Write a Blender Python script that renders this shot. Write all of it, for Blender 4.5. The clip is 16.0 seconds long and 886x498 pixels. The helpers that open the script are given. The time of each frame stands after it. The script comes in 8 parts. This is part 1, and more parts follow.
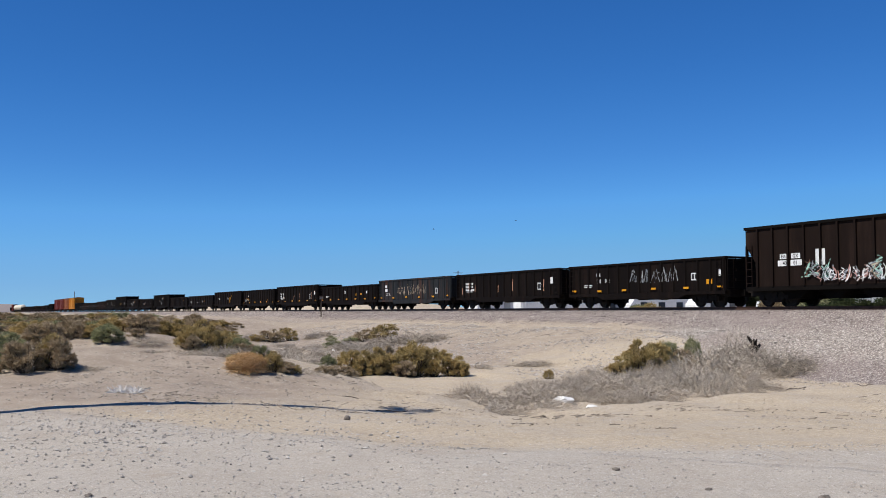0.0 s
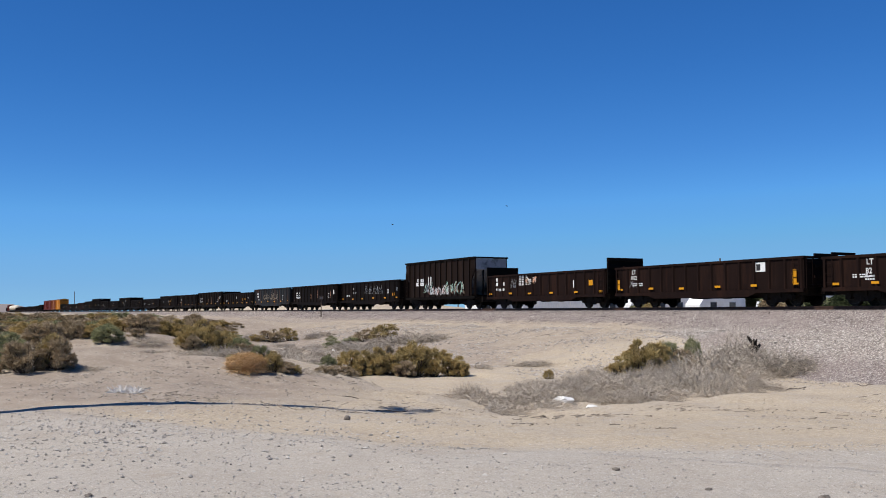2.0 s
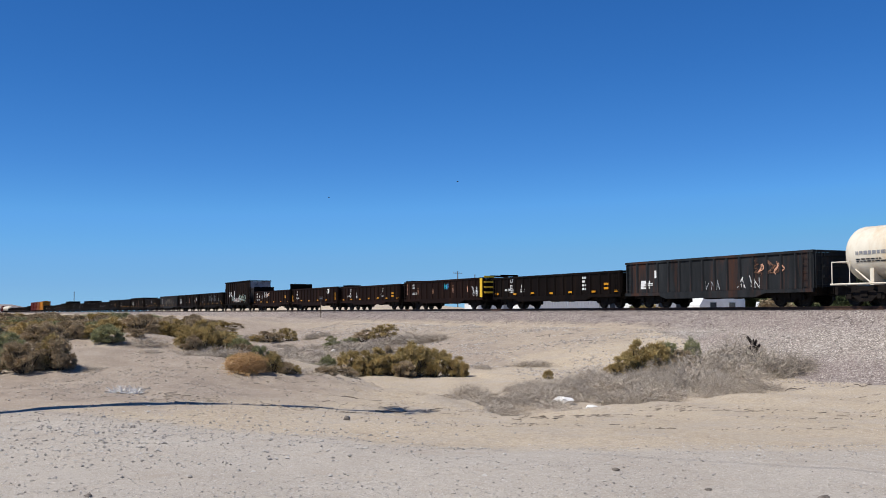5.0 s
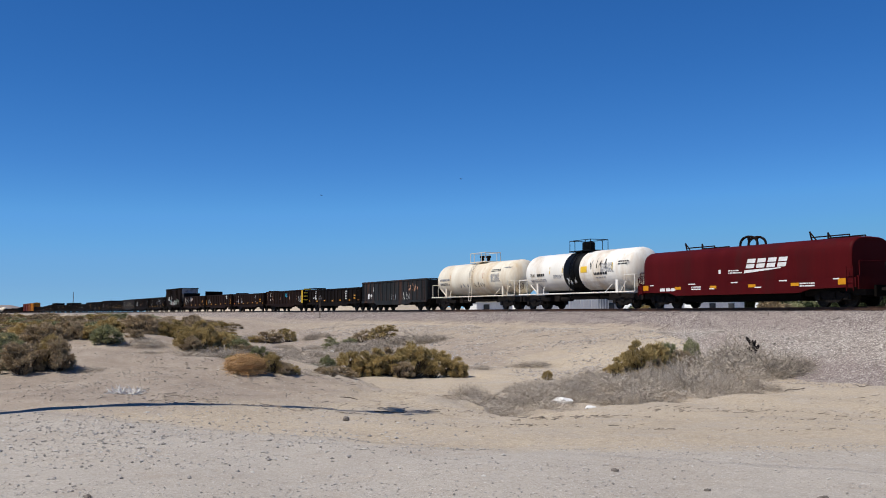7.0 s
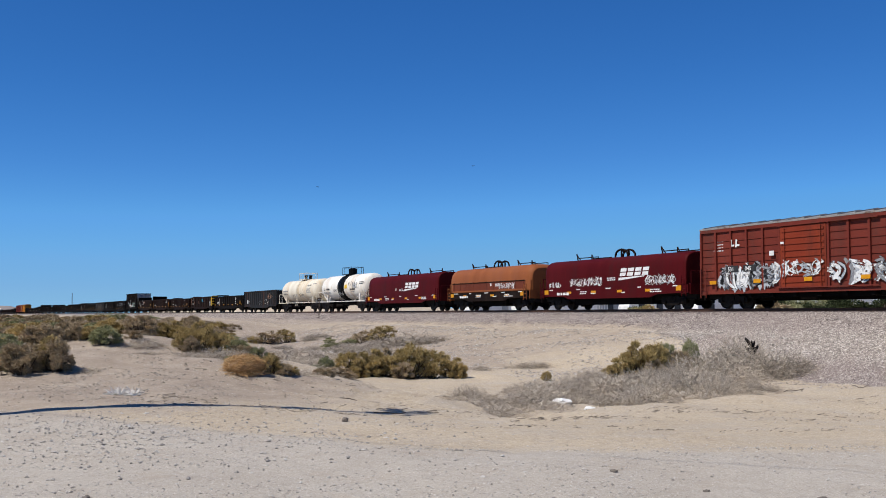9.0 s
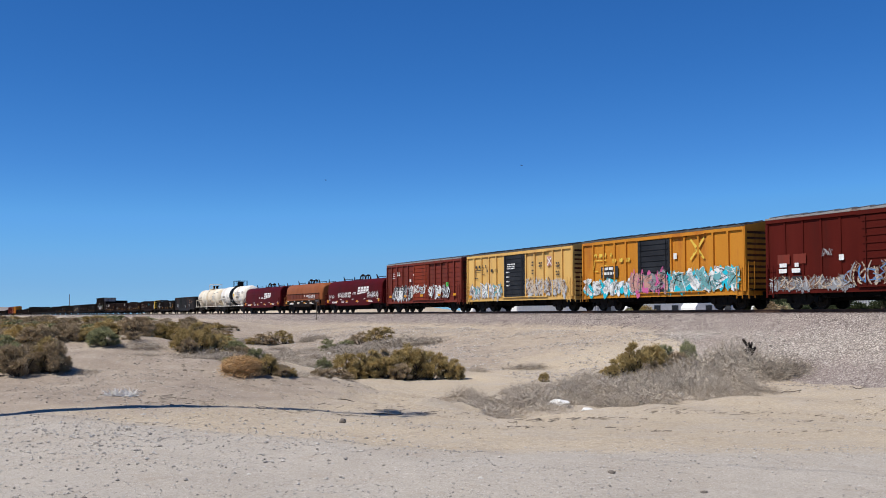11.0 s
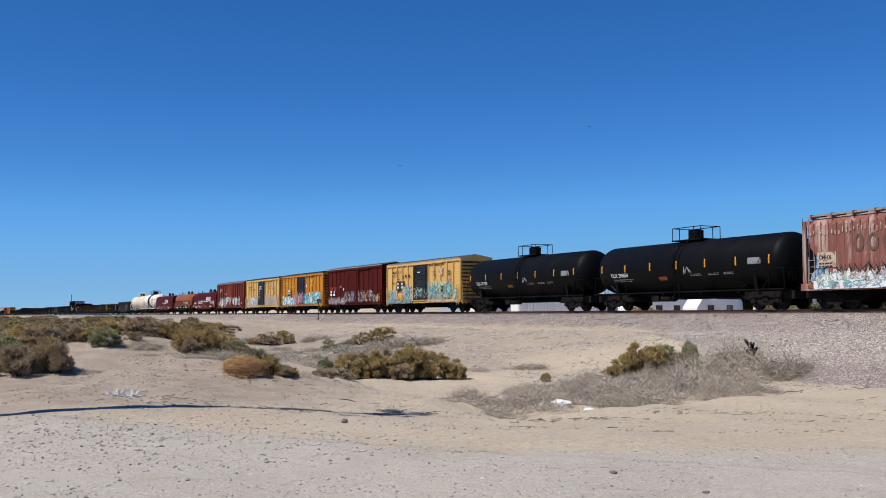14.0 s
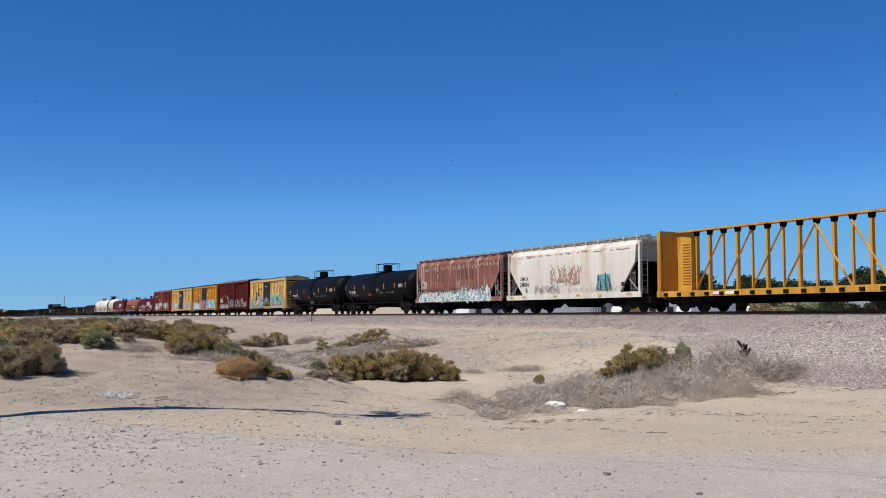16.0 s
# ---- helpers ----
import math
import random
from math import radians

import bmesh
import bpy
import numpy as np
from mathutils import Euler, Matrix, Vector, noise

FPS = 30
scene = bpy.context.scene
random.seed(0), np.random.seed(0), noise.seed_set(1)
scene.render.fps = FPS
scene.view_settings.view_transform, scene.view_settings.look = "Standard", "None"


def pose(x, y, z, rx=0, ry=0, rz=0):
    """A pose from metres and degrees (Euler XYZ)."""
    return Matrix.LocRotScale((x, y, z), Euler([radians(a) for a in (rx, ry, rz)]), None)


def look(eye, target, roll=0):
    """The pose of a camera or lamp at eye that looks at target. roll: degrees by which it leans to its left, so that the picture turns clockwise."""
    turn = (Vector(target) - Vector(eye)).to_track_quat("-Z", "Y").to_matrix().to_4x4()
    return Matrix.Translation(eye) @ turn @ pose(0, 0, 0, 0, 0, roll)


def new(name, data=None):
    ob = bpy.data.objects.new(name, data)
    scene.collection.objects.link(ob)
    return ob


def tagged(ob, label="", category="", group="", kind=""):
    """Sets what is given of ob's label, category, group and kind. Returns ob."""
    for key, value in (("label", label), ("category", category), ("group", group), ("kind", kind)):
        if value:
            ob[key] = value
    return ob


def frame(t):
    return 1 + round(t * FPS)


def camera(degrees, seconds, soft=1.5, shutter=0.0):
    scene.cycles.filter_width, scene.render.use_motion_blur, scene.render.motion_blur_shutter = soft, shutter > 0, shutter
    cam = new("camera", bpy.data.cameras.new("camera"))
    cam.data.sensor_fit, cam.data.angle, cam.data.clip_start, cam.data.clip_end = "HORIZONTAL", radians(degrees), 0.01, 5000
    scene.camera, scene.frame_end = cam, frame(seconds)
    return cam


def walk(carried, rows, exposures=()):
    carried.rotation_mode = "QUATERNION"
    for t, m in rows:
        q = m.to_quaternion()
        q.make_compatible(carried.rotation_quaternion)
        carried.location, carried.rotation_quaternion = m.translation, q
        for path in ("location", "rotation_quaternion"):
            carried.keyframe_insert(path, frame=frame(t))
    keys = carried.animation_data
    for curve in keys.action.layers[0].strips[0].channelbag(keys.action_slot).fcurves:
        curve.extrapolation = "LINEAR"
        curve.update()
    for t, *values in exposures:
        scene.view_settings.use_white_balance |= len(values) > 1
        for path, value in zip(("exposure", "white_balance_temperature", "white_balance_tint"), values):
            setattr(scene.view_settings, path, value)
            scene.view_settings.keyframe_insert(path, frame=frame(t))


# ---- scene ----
# Camera: stands beside the line on a tripod head that creeps a little.
cam = camera(46.2, 16.0, soft=0.95)
EYE_Z = 1.6
TILT = 3.49


def aim(pan, tilt, lean=0.0):
    return pose(0, 0, EYE_Z, 90 + TILT + tilt, 0, -pan) @ pose(0, 0, 0, 0, 0, lean)


walk(cam, [
    (0.0, aim(0.0, 0.0)), (2.0, aim(0.0, 0.0)), (4.0, aim(0.0, 0.0)), (6.5, aim(0.056, 0.047)),
    (7.5, aim(0.06, 0.05)), (8.0, aim(0.062, 0.052)), (8.5, aim(0.11, 0.094)), (9.0, aim(0.112, 0.096)),
    (11.5, aim(0.26, 0.178)), (12.0, aim(0.262, 0.187)), (12.5, aim(0.212, 0.178)), (13.0, aim(0.19, 0.178)),
    (13.5, aim(0.185, 0.168)), (14.0, aim(0.145, 0.166)), (14.5, aim(0.125, 0.166)), (15.0, aim(0.156, 0.178)),
    (15.5, aim(0.345, 0.228)), (16.0, aim(0.5, 0.25)),
], exposures=((0.0, 0.0), (5.0, 0.0), (6.4, -0.05), (7.0, -0.12), (8.0, -0.13), (8.5, -0.09), (9.0, -0.03), (10.0, 0.0), (16.0, 0.0)))

# Daylight: clear sky and one sun over the viewer's left shoulder.
SUN_X, SUN_Y, SUN_EL = -0.88, -0.475, radians(53)
world = bpy.data.worlds.new("sky")
scene.world = world
world.use_nodes = True
wn = world.node_tree.nodes
sky = wn.new("ShaderNodeTexSky")
sky.sky_type = "NISHITA"
sky.sun_disc = False
sky.sun_elevation = SUN_EL
sky.sun_rotation = math.atan2(SUN_X, SUN_Y)
sky.altitude = 0
sky.air_density = 0.5
sky.dust_density = 0.0
sky.ozone_density = 10.0
wn["Background"].inputs[1].default_value = 1.0
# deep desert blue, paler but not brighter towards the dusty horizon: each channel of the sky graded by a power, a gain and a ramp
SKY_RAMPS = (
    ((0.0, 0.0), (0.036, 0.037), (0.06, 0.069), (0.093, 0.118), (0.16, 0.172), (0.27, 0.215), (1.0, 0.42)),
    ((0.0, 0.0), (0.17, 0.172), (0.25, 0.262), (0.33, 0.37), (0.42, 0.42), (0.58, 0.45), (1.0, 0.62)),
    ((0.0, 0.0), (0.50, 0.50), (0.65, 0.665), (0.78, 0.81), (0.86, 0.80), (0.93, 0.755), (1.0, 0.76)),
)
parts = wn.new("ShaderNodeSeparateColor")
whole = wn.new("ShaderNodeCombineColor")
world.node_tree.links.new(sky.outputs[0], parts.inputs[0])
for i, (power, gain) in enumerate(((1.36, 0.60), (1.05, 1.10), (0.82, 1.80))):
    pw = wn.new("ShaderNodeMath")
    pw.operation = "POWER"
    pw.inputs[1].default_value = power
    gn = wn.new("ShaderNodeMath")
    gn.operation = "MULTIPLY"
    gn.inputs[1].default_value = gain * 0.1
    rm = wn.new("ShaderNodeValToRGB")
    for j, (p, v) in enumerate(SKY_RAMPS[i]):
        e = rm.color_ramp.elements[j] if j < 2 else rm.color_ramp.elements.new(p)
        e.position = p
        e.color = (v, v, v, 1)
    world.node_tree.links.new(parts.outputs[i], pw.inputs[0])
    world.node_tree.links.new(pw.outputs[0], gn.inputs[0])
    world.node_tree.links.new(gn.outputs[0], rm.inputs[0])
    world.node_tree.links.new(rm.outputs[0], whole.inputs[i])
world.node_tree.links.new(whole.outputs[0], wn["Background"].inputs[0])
sun = new("sun", bpy.data.lights.new("sun", "SUN"))
sun.data.energy = 5.0
sun.data.angle = radians(0.53)
sun.data.color = (1.0, 0.957, 0.89)
sun.matrix_basis = look((SUN_X * 50, SUN_Y * 50, 50 * math.tan(SUN_EL)), (0, 0, 0))
scene.view_settings.exposure = 0.0

# The line: it runs past at about 40 m and away to the far left.
ALONG = Vector((-0.4345, 0.9007, 0.0))
ACROSS = Vector((0.9007, 0.4345, 0.0))
TURN = math.degrees(math.atan2(-0.9007, 0.4345))
TRACK = 40.74
RAIL = 1.91
SPEED = 22.9


def at_track(s, off=0.0, z=0.0):
    v = ALONG * s + ACROSS * (TRACK + off)
    return Vector((v.x, v.y, z))


# ---- materials ----
def surface(name, c1, c2, scale=3.0, rough=0.7, metal=0.0, bump=0.15, grain=40.0, c3=None, stain=1.0, spec=0.1, streak=False):
    """Two tones at a large and a fine scale, stains of a third, and fine relief."""
    m = bpy.data.materials.new(name)
    m.use_nodes = True
    n, l = m.node_tree.nodes, m.node_tree.links
    b = n["Principled BSDF"]
    co = n.new("ShaderNodeTexCoord")
    src = co.outputs["Object"]
    if streak:
        mp = n.new("ShaderNodeMapping")
        mp.inputs["Scale"].default_value = (1.0, 1.0, 0.16)
        l.new(src, mp.inputs[0])
        src_big = mp.outputs[0]
    else:
        src_big = src
    big = n.new("ShaderNodeTexNoise")
    big.inputs["Scale"].default_value = scale
    big.inputs["Detail"].default_value = 6
    big.inputs["Roughness"].default_value = 0.65
    l.new(src_big, big.inputs["Vector"])
    fine = n.new("ShaderNodeTexNoise")
    fine.inputs["Scale"].default_value = grain
    fine.inputs["Detail"].default_value = 4
    l.new(src, fine.inputs["Vector"])
    add = n.new("ShaderNodeMath")
    add.operation = "MULTIPLY_ADD"
    add.inputs[1].default_value = 0.45
    l.new(fine.outputs[0], add.inputs[0])
    l.new(big.outputs[0], add.inputs[2])
    ramp = n.new("ShaderNodeValToRGB")
    ramp.color_ramp.elements[0].position = 0.5
    ramp.color_ramp.elements[1].position = 0.95
    ramp.color_ramp.elements[0].color = (*c1, 1)
    ramp.color_ramp.elements[1].color = (*c2, 1)
    l.new(add.outputs[0], ramp.inputs[0])
    out = ramp.outputs[0]
    if c3:
        st = n.new("ShaderNodeTexNoise")
        st.inputs["Scale"].default_value = stain
        st.inputs["Detail"].default_value = 8
        st.inputs["Roughness"].default_value = 0.7
        l.new(src_big, st.inputs["Vector"])
        r2 = n.new("ShaderNodeValToRGB")
        r2.color_ramp.elements[0].position = 0.52
        r2.color_ramp.elements[1].position = 0.68
        l.new(st.outputs[0], r2.inputs[0])
        mix = n.new("ShaderNodeMix")
        mix.data_type = "RGBA"
        l.new(r2.outputs[0], mix.inputs[0])
        l.new(out, mix.inputs[6])
        mix.inputs[7].default_value = (*c3, 1)
        out = mix.outputs[2]
    l.new(out, b.inputs["Base Color"])
    b.inputs["Roughness"].default_value = rough
    b.inputs["Metallic"].default_value = metal
    b.inputs["Specular IOR Level"].default_value = spec
    if bump:
        bp = n.new("ShaderNodeBump")
        bp.inputs["Strength"].default_value = bump
        bp.inputs["Distance"].default_value = 0.02
        l.new(add.outputs[0], bp.inputs["Height"])
        l.new(bp.outputs[0], b.inputs["Normal"])
    return m


# ---- part helper ----
def mesh_of(name, bm, *mats, smooth=False):
    me = bpy.data.meshes.new(name)
    bm.to_mesh(me)
    bm.free()
    for m in mats:
        me.materials.append(m)
    if smooth:
        for p in me.polygons:
            p.use_smooth = True
    return me


def part(name, bm, material, parent, label="", smooth=False):
    ob = new(name, mesh_of(name, bm, material, smooth=smooth))
    ob.parent = parent
    if label:
        ob["label"] = label
    return ob


def add_box(bm, x0, x1, y0, y1, z0, z1, mi=0):
    v = [bm.verts.new(p) for p in ((x0, y0, z0), (x1, y0, z0), (x1, y1, z0), (x0, y1, z0), (x0, y0, z1), (x1, y0, z1), (x1, y1, z1), (x0, y1, z1))]
    for f in ((0, 3, 2, 1), (4, 5, 6, 7), (0, 1, 5, 4), (1, 2, 6, 5), (2, 3, 7, 6), (3, 0, 4, 7)):
        bm.faces.new([v[i] for i in f]).material_index = mi


def box(*a):
    bm = bmesh.new()
    add_box(bm, *a)
    return bm


def add_rod(bm, a, b, r, seg=6, r2=None):
    a, b = Vector(a), Vector(b)
    d = b - a
    q = d.to_track_quat("Z", "Y").to_matrix()
    r2 = r if r2 is None else r2
    rings = []
    for c, rr in ((a, r), (b, r2)):
        rings.append([bm.verts.new(c + q @ Vector((rr * math.cos(2 * math.pi * i / seg), rr * math.sin(2 * math.pi * i / seg), 0))) for i in range(seg)])
    for i in range(seg):
        j = (i + 1) % seg
        bm.faces.new((rings[0][i], rings[0][j], rings[1][j], rings[1][i]))
    bm.faces.new(rings[0][::-1])
    bm.faces.new(rings[1])


def add_path(bm, pts, r, seg=6):
    for a, b in zip(pts, pts[1:]):
        add_rod(bm, a, b, r, seg)


def add_prism(bm, outline, axis, lo, hi):
    """An outline of 2D points pushed from lo to hi along the axis x or y (outline in y, z or x, z)."""
    def p(u, w, c):
        return (c, u, w) if axis == "x" else (u, c, w)
    a = [bm.verts.new(p(u, w, lo)) for u, w in outline]
    b = [bm.verts.new(p(u, w, hi)) for u, w in outline]
    k = len(outline)
    for i in range(k):
        j = (i + 1) % k
        bm.faces.new((a[i], a[j], b[j], b[i]))
    bm.faces.new(a[::-1])
    bm.faces.new(b)
    bmesh.ops.recalc_face_normals(bm, faces=bm.faces[:])


def add_lathe(bm, prof, seg=24):
    """A round body along x: prof is a list of (x, radius)."""
    rings = []
    for x, r in prof:
        rings.append([bm.verts.new((x, r * math.sin(2 * math.pi * i / seg), r * math.cos(2 * math.pi * i / seg))) for i in range(seg)])
    for a, b in zip(rings, rings[1:]):
        for i in range(seg):
            j = (i + 1) % seg
            bm.faces.new((a[i], a[j], b[j], b[i]))
    bm.faces.new(rings[0][::-1])
    bm.faces.new(rings[-1])
    bmesh.ops.recalc_face_normals(bm, faces=bm.faces[:])
# ---- ground ----
def ease(a, b, v):
    k = min(1.0, max(0.0, (v - a) / (b - a)))
    return k * k * (3 - 2 * k)


def bump_at(x, y, cx, cy, rx, ry, h, turn=0.0):
    c, s = math.cos(turn), math.sin(turn)
    u, w = (x - cx) * c + (y - cy) * s, -(x - cx) * s + (y - cy) * c
    return h * math.exp(-(u / rx) ** 2 - (w / ry) ** 2)


def land(x, y):
    """Height of the ground: road, mound, wash, sandy bank, ballast and the plain beyond."""
    p = ACROSS.x * x + ACROSS.y * y
    s = ALONG.x * x + ALONG.y * y
    # near ground and the rise of the plain
    z = 0.85 * ease(45, 150, math.hypot(x, y))
    z -= 0.30 * ease(12.5, 20, y) * ease(-6, 1, x)
    # wash behind the crest of the near bank
    if x > 1:
        yc, soft = 18.6 + 0.72 * (x - 1), 4.0
    else:
        yc, soft = 18.6 + 2.1 * (1 - x), 9.0
    wash = ease(yc, yc + soft, y) * (1 - ease(75, 130, y))
    z = z * (1 - 0.6 * wash) - 1.0 * wash
    z += bump_at(x, y, 12.0, 24.5, 8.0, 3.0, 0.18, 0.55)
    # ledges cut by runoff
    z += 0.07 * ease(18, 21, y) * (1 - ease(33, 40, y)) * ease(-6, -3, x) * (1 - ease(2, 5, x)) * round(2.2 * noise.noise((x * 0.35, y * 0.5, 11.0)) + 0.4 * noise.noise((x * 1.7, y * 1.7, 4.0))) 
    # thin crusts of silt, lapped like shingles
    lap = ease(18.5, 22, y) * (1 - ease(34, 42, y)) * ease(-7, -3.5, x) * (1 - ease(3, 7, x))
    if lap > 0:
        k = 1.3 * y + 1.6 * noise.noise((x * 0.4, y * 0.25, 21.0)) + 0.5 * noise.noise((x * 1.6, y * 1.1, 8.0))
        z += 0.10 * lap * ((k * 0.45) % 1.0) ** 3
    # mound of gravelly earth
    z += bump_at(x, y, -7.6, 26.0, 5.2 - (2.0 * ease(22, 25, y) if x > -7.6 else 0.0), 5.6, 1.0)
    z += bump_at(x, y, -14.0, 27.0, 5.0, 5.0, 0.35)
    z += bump_at(x, y, -5.0, 16.5, 5.0, 2.5, 0.12)
    # bank that carries the line
    d = TRACK - p
    drop = ease(33, 49, s)
    slope = 0.40 - 0.25 * drop
    if d > 0:
        if d < 1.95:
            top = RAIL - 0.2
        elif d < 4.2:
            top = RAIL - 0.2 - (d - 1.95) * 0.46
        else:
            top = RAIL - 1.235 - (d - 4.2) * slope
    else:
        top = RAIL - 0.2 if d > -1.95 else RAIL - 0.2 - (-d - 1.95) * 0.4
        top = max(top, 0.95)
        top += 2.5 * ease(16, 26, -d) * (1 - ease(34, 60, -d)) * ease(140, 175, s) * (1 - ease(330, 420, s))
    k = 0.35
    hi, lo = max(z, top), min(z, top)
    z = hi + k * math.exp(-(hi - lo) / k) * 0.25
    # fans of sand on the bank
    if 2.6 < d < 20:
        z += 0.16 * noise.noise((s * 0.14, d * 0.2, 3.0)) * ease(2.6, 6, d)
    far = min(1.0, 14.0 / (6 + abs(y)))
    rough = 0.05 + 0.05 * ease(15, 22, y)
    if not -2.6 < d < 2.6:
        z += rough * noise.noise((x * 0.5, y * 0.5, 0.0)) + 0.35 * rough * noise.noise((x * 1.9, y * 1.9, 5.0))
        z += 0.012 * far * noise.noise((x * 7, y * 7, 9.0))
    return z


def spread(lo, hi, near, step, grow):
    """Lines of a grid: close together round near, wider apart farther off."""
    out = []
    v, d = near, step
    while v < hi:
        out.append(v)
        v += d
        d = step * (1 + abs(v - near) * grow)
    v, d = near - step, step
    while v > lo:
        out.append(v)
        v -= d
        d = step * (1 + abs(v - near) * grow)
    return sorted([lo, hi] + out)


def ground_material():
    m = bpy.data.materials.new("desert_ground")
    m.use_nodes = True
    n, l = m.node_tree.nodes, m.node_tree.links
    b = n["Principled BSDF"]
    b.inputs["Roughness"].default_value = 0.95
    b.inputs["Specular IOR Level"].default_value = 0.15
    co = n.new("ShaderNodeTexCoord").outputs["Object"]

    def tex(scale, detail=6, rough=0.6):
        t = n.new("ShaderNodeTexNoise")
        t.inputs["Scale"].default_value = scale
        t.inputs["Detail"].default_value = detail
        t.inputs["Roughness"].default_value = rough
        l.new(co, t.inputs["Vector"])
        return t.outputs[0]

    def ramp(src, stops):
        r = n.new("ShaderNodeValToRGB")
        e = r.color_ramp.elements
        for i, (p, c) in enumerate(stops):
            k = e[i] if i < 2 else e.new(p)
            k.position = p
            k.color = (*c, 1)
        l.new(src, r.inputs[0])
        return r.outputs[0]

    def mix(f, a, c, mode="MIX"):
        k = n.new("ShaderNodeMix")
        k.data_type, k.blend_type = "RGBA", mode
        if isinstance(f, float):
            k.inputs[0].default_value = f
        else:
            l.new(f, k.inputs[0])
        l.new(a, k.inputs[6])
        if isinstance(c, tuple):
            k.inputs[7].default_value = (*c, 1)
        else:
            l.new(c, k.inputs[7])
        return k.outputs[2]

    def zone(name):
        a = n.new("ShaderNodeAttribute")
        a.attribute_name = name
        return a.outputs["Fac"]

    def edged(src, sc, amount):
        k = n.new("ShaderNodeMath")
        k.operation = "MULTIPLY_ADD"
        k.inputs[1].default_value = amount
        l.new(tex(sc, 8, 0.7), k.inputs[0])
        l.new(src, k.inputs[2])
        return ramp(k.outputs[0], [(0.38 + amount / 2, (0, 0, 0)), (0.72 + amount / 2, (1, 1, 1))])

    sand = ramp(tex(0.45), [(0.3, (0.40, 0.315, 0.208)), (0.7, (0.53, 0.43, 0.295))])
    sand = mix(0.5, sand, ramp(tex(14, 10, 0.85), [(0.36, (0.15, 0.118, 0.09)), (0.5, (0.44, 0.365, 0.27)), (0.66, (0.70, 0.60, 0.47))]))
    sand = mix(ramp(tex(0.8, 9, 0.75), [(0.46, (0, 0, 0)), (0.66, (0.75, 0.75, 0.75))]), sand, (0.42, 0.365, 0.30))
    sand = mix(ramp(tex(2.2, 8, 0.72), [(0.58, (0, 0, 0)), (0.74, (0.7, 0.7, 0.7))]), sand, (0.28, 0.215, 0.16))
    road = ramp(tex(0.7), [(0.3, (0.39, 0.335, 0.262)), (0.7, (0.47, 0.42, 0.345))])
    road = mix(0.45, road, ramp(tex(26, 10, 0.85), [(0.34, (0.18, 0.15, 0.125)), (0.5, (0.44, 0.39, 0.33)), (0.68, (0.68, 0.64, 0.58))]))
    road = mix(ramp(tex(1.3, 7, 0.7), [(0.55, (0, 0, 0)), (0.75, (0.6, 0.6, 0.6))]), road, (0.35, 0.28, 0.205))
    col = mix(edged(zone("road"), 0.9, 0.5), sand, road)
    # speckle of small stones
    vor = n.new("ShaderNodeTexVoronoi")
    vor.inputs["Scale"].default_value = 21
    l.new(co, vor.inputs["Vector"])
    sep = n.new("ShaderNodeSeparateColor")
    l.new(vor.outputs["Color"], sep.inputs[0])
    ballast = ramp(sep.outputs[0], [(0.0, (0.075, 0.062, 0.054)), (0.45, (0.25, 0.213, 0.182)), (0.8, (0.39, 0.335, 0.285)), (1.0, (0.74, 0.68, 0.60))])
    ballast = mix(ramp(tex(0.25), [(0.45, (0, 0, 0)), (0.7, (0.45, 0.45, 0.45))]), ballast, (0.25, 0.19, 0.165))
    ballast = mix(zone("mauve"), ballast, mix(0.4, ballast, (0.14, 0.10, 0.10)))
    col = mix(edged(zone("ballast"), 1.2, 0.9), col, ballast)
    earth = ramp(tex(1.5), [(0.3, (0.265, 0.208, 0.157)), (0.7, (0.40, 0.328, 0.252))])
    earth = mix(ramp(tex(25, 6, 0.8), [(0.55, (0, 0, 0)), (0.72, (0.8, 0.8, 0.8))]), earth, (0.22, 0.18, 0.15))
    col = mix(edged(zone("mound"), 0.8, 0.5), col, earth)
    # single small stones, dark and pale, at two sizes
    for size, share, reach in ((38, 0.70, 0.30), (85, 0.62, 0.34)):
        peb = n.new("ShaderNodeTexVoronoi")
        peb.inputs["Scale"].default_value = size
        l.new(co, peb.inputs["Vector"])
        tone = n.new("ShaderNodeSeparateColor")
        l.new(peb.outputs["Color"], tone.inputs[0])
        here = n.new("ShaderNodeMath")
        here.operation = "GREATER_THAN"
        here.inputs[1].default_value = share
        l.new(tone.outputs[0], here.inputs[0])
        near = n.new("ShaderNodeMath")
        near.operation = "LESS_THAN"
        near.inputs[1].default_value = reach
        l.new(peb.outputs["Distance"], near.inputs[0])
        both = n.new("ShaderNodeMath")
        both.operation = "MULTIPLY"
        l.new(here.outputs[0], both.inputs[0])
        l.new(near.outputs[0], both.inputs[1])
        part_of = n.new("ShaderNodeMath")
        part_of.operation = "MULTIPLY"
        part_of.inputs[1].default_value = 0.75
        l.new(both.outputs[0], part_of.inputs[0])
        col = mix(part_of.outputs[0], col, ramp(tone.outputs[1], [(0.0, (0.14, 0.115, 0.095)), (0.55, (0.40, 0.345, 0.285)), (1.0, (0.80, 0.75, 0.68))]))
    l.new(col, b.inputs["Base Color"])
    bp = n.new("ShaderNodeBump")
    bp.inputs["Strength"].default_value = 0.9
    bp.inputs["Distance"].default_value = 0.05
    hs = n.new("ShaderNodeMath")
    hs.operation = "MULTIPLY_ADD"
    hs.inputs[1].default_value = 0.5
    l.new(tex(9, 10, 0.75), hs.inputs[0])
    l.new(tex(2.0, 6, 0.6), hs.inputs[2])
    l.new(hs.outputs[0], bp.inputs["Height"])
    l.new(bp.outputs[0], b.inputs["Normal"])
    return m


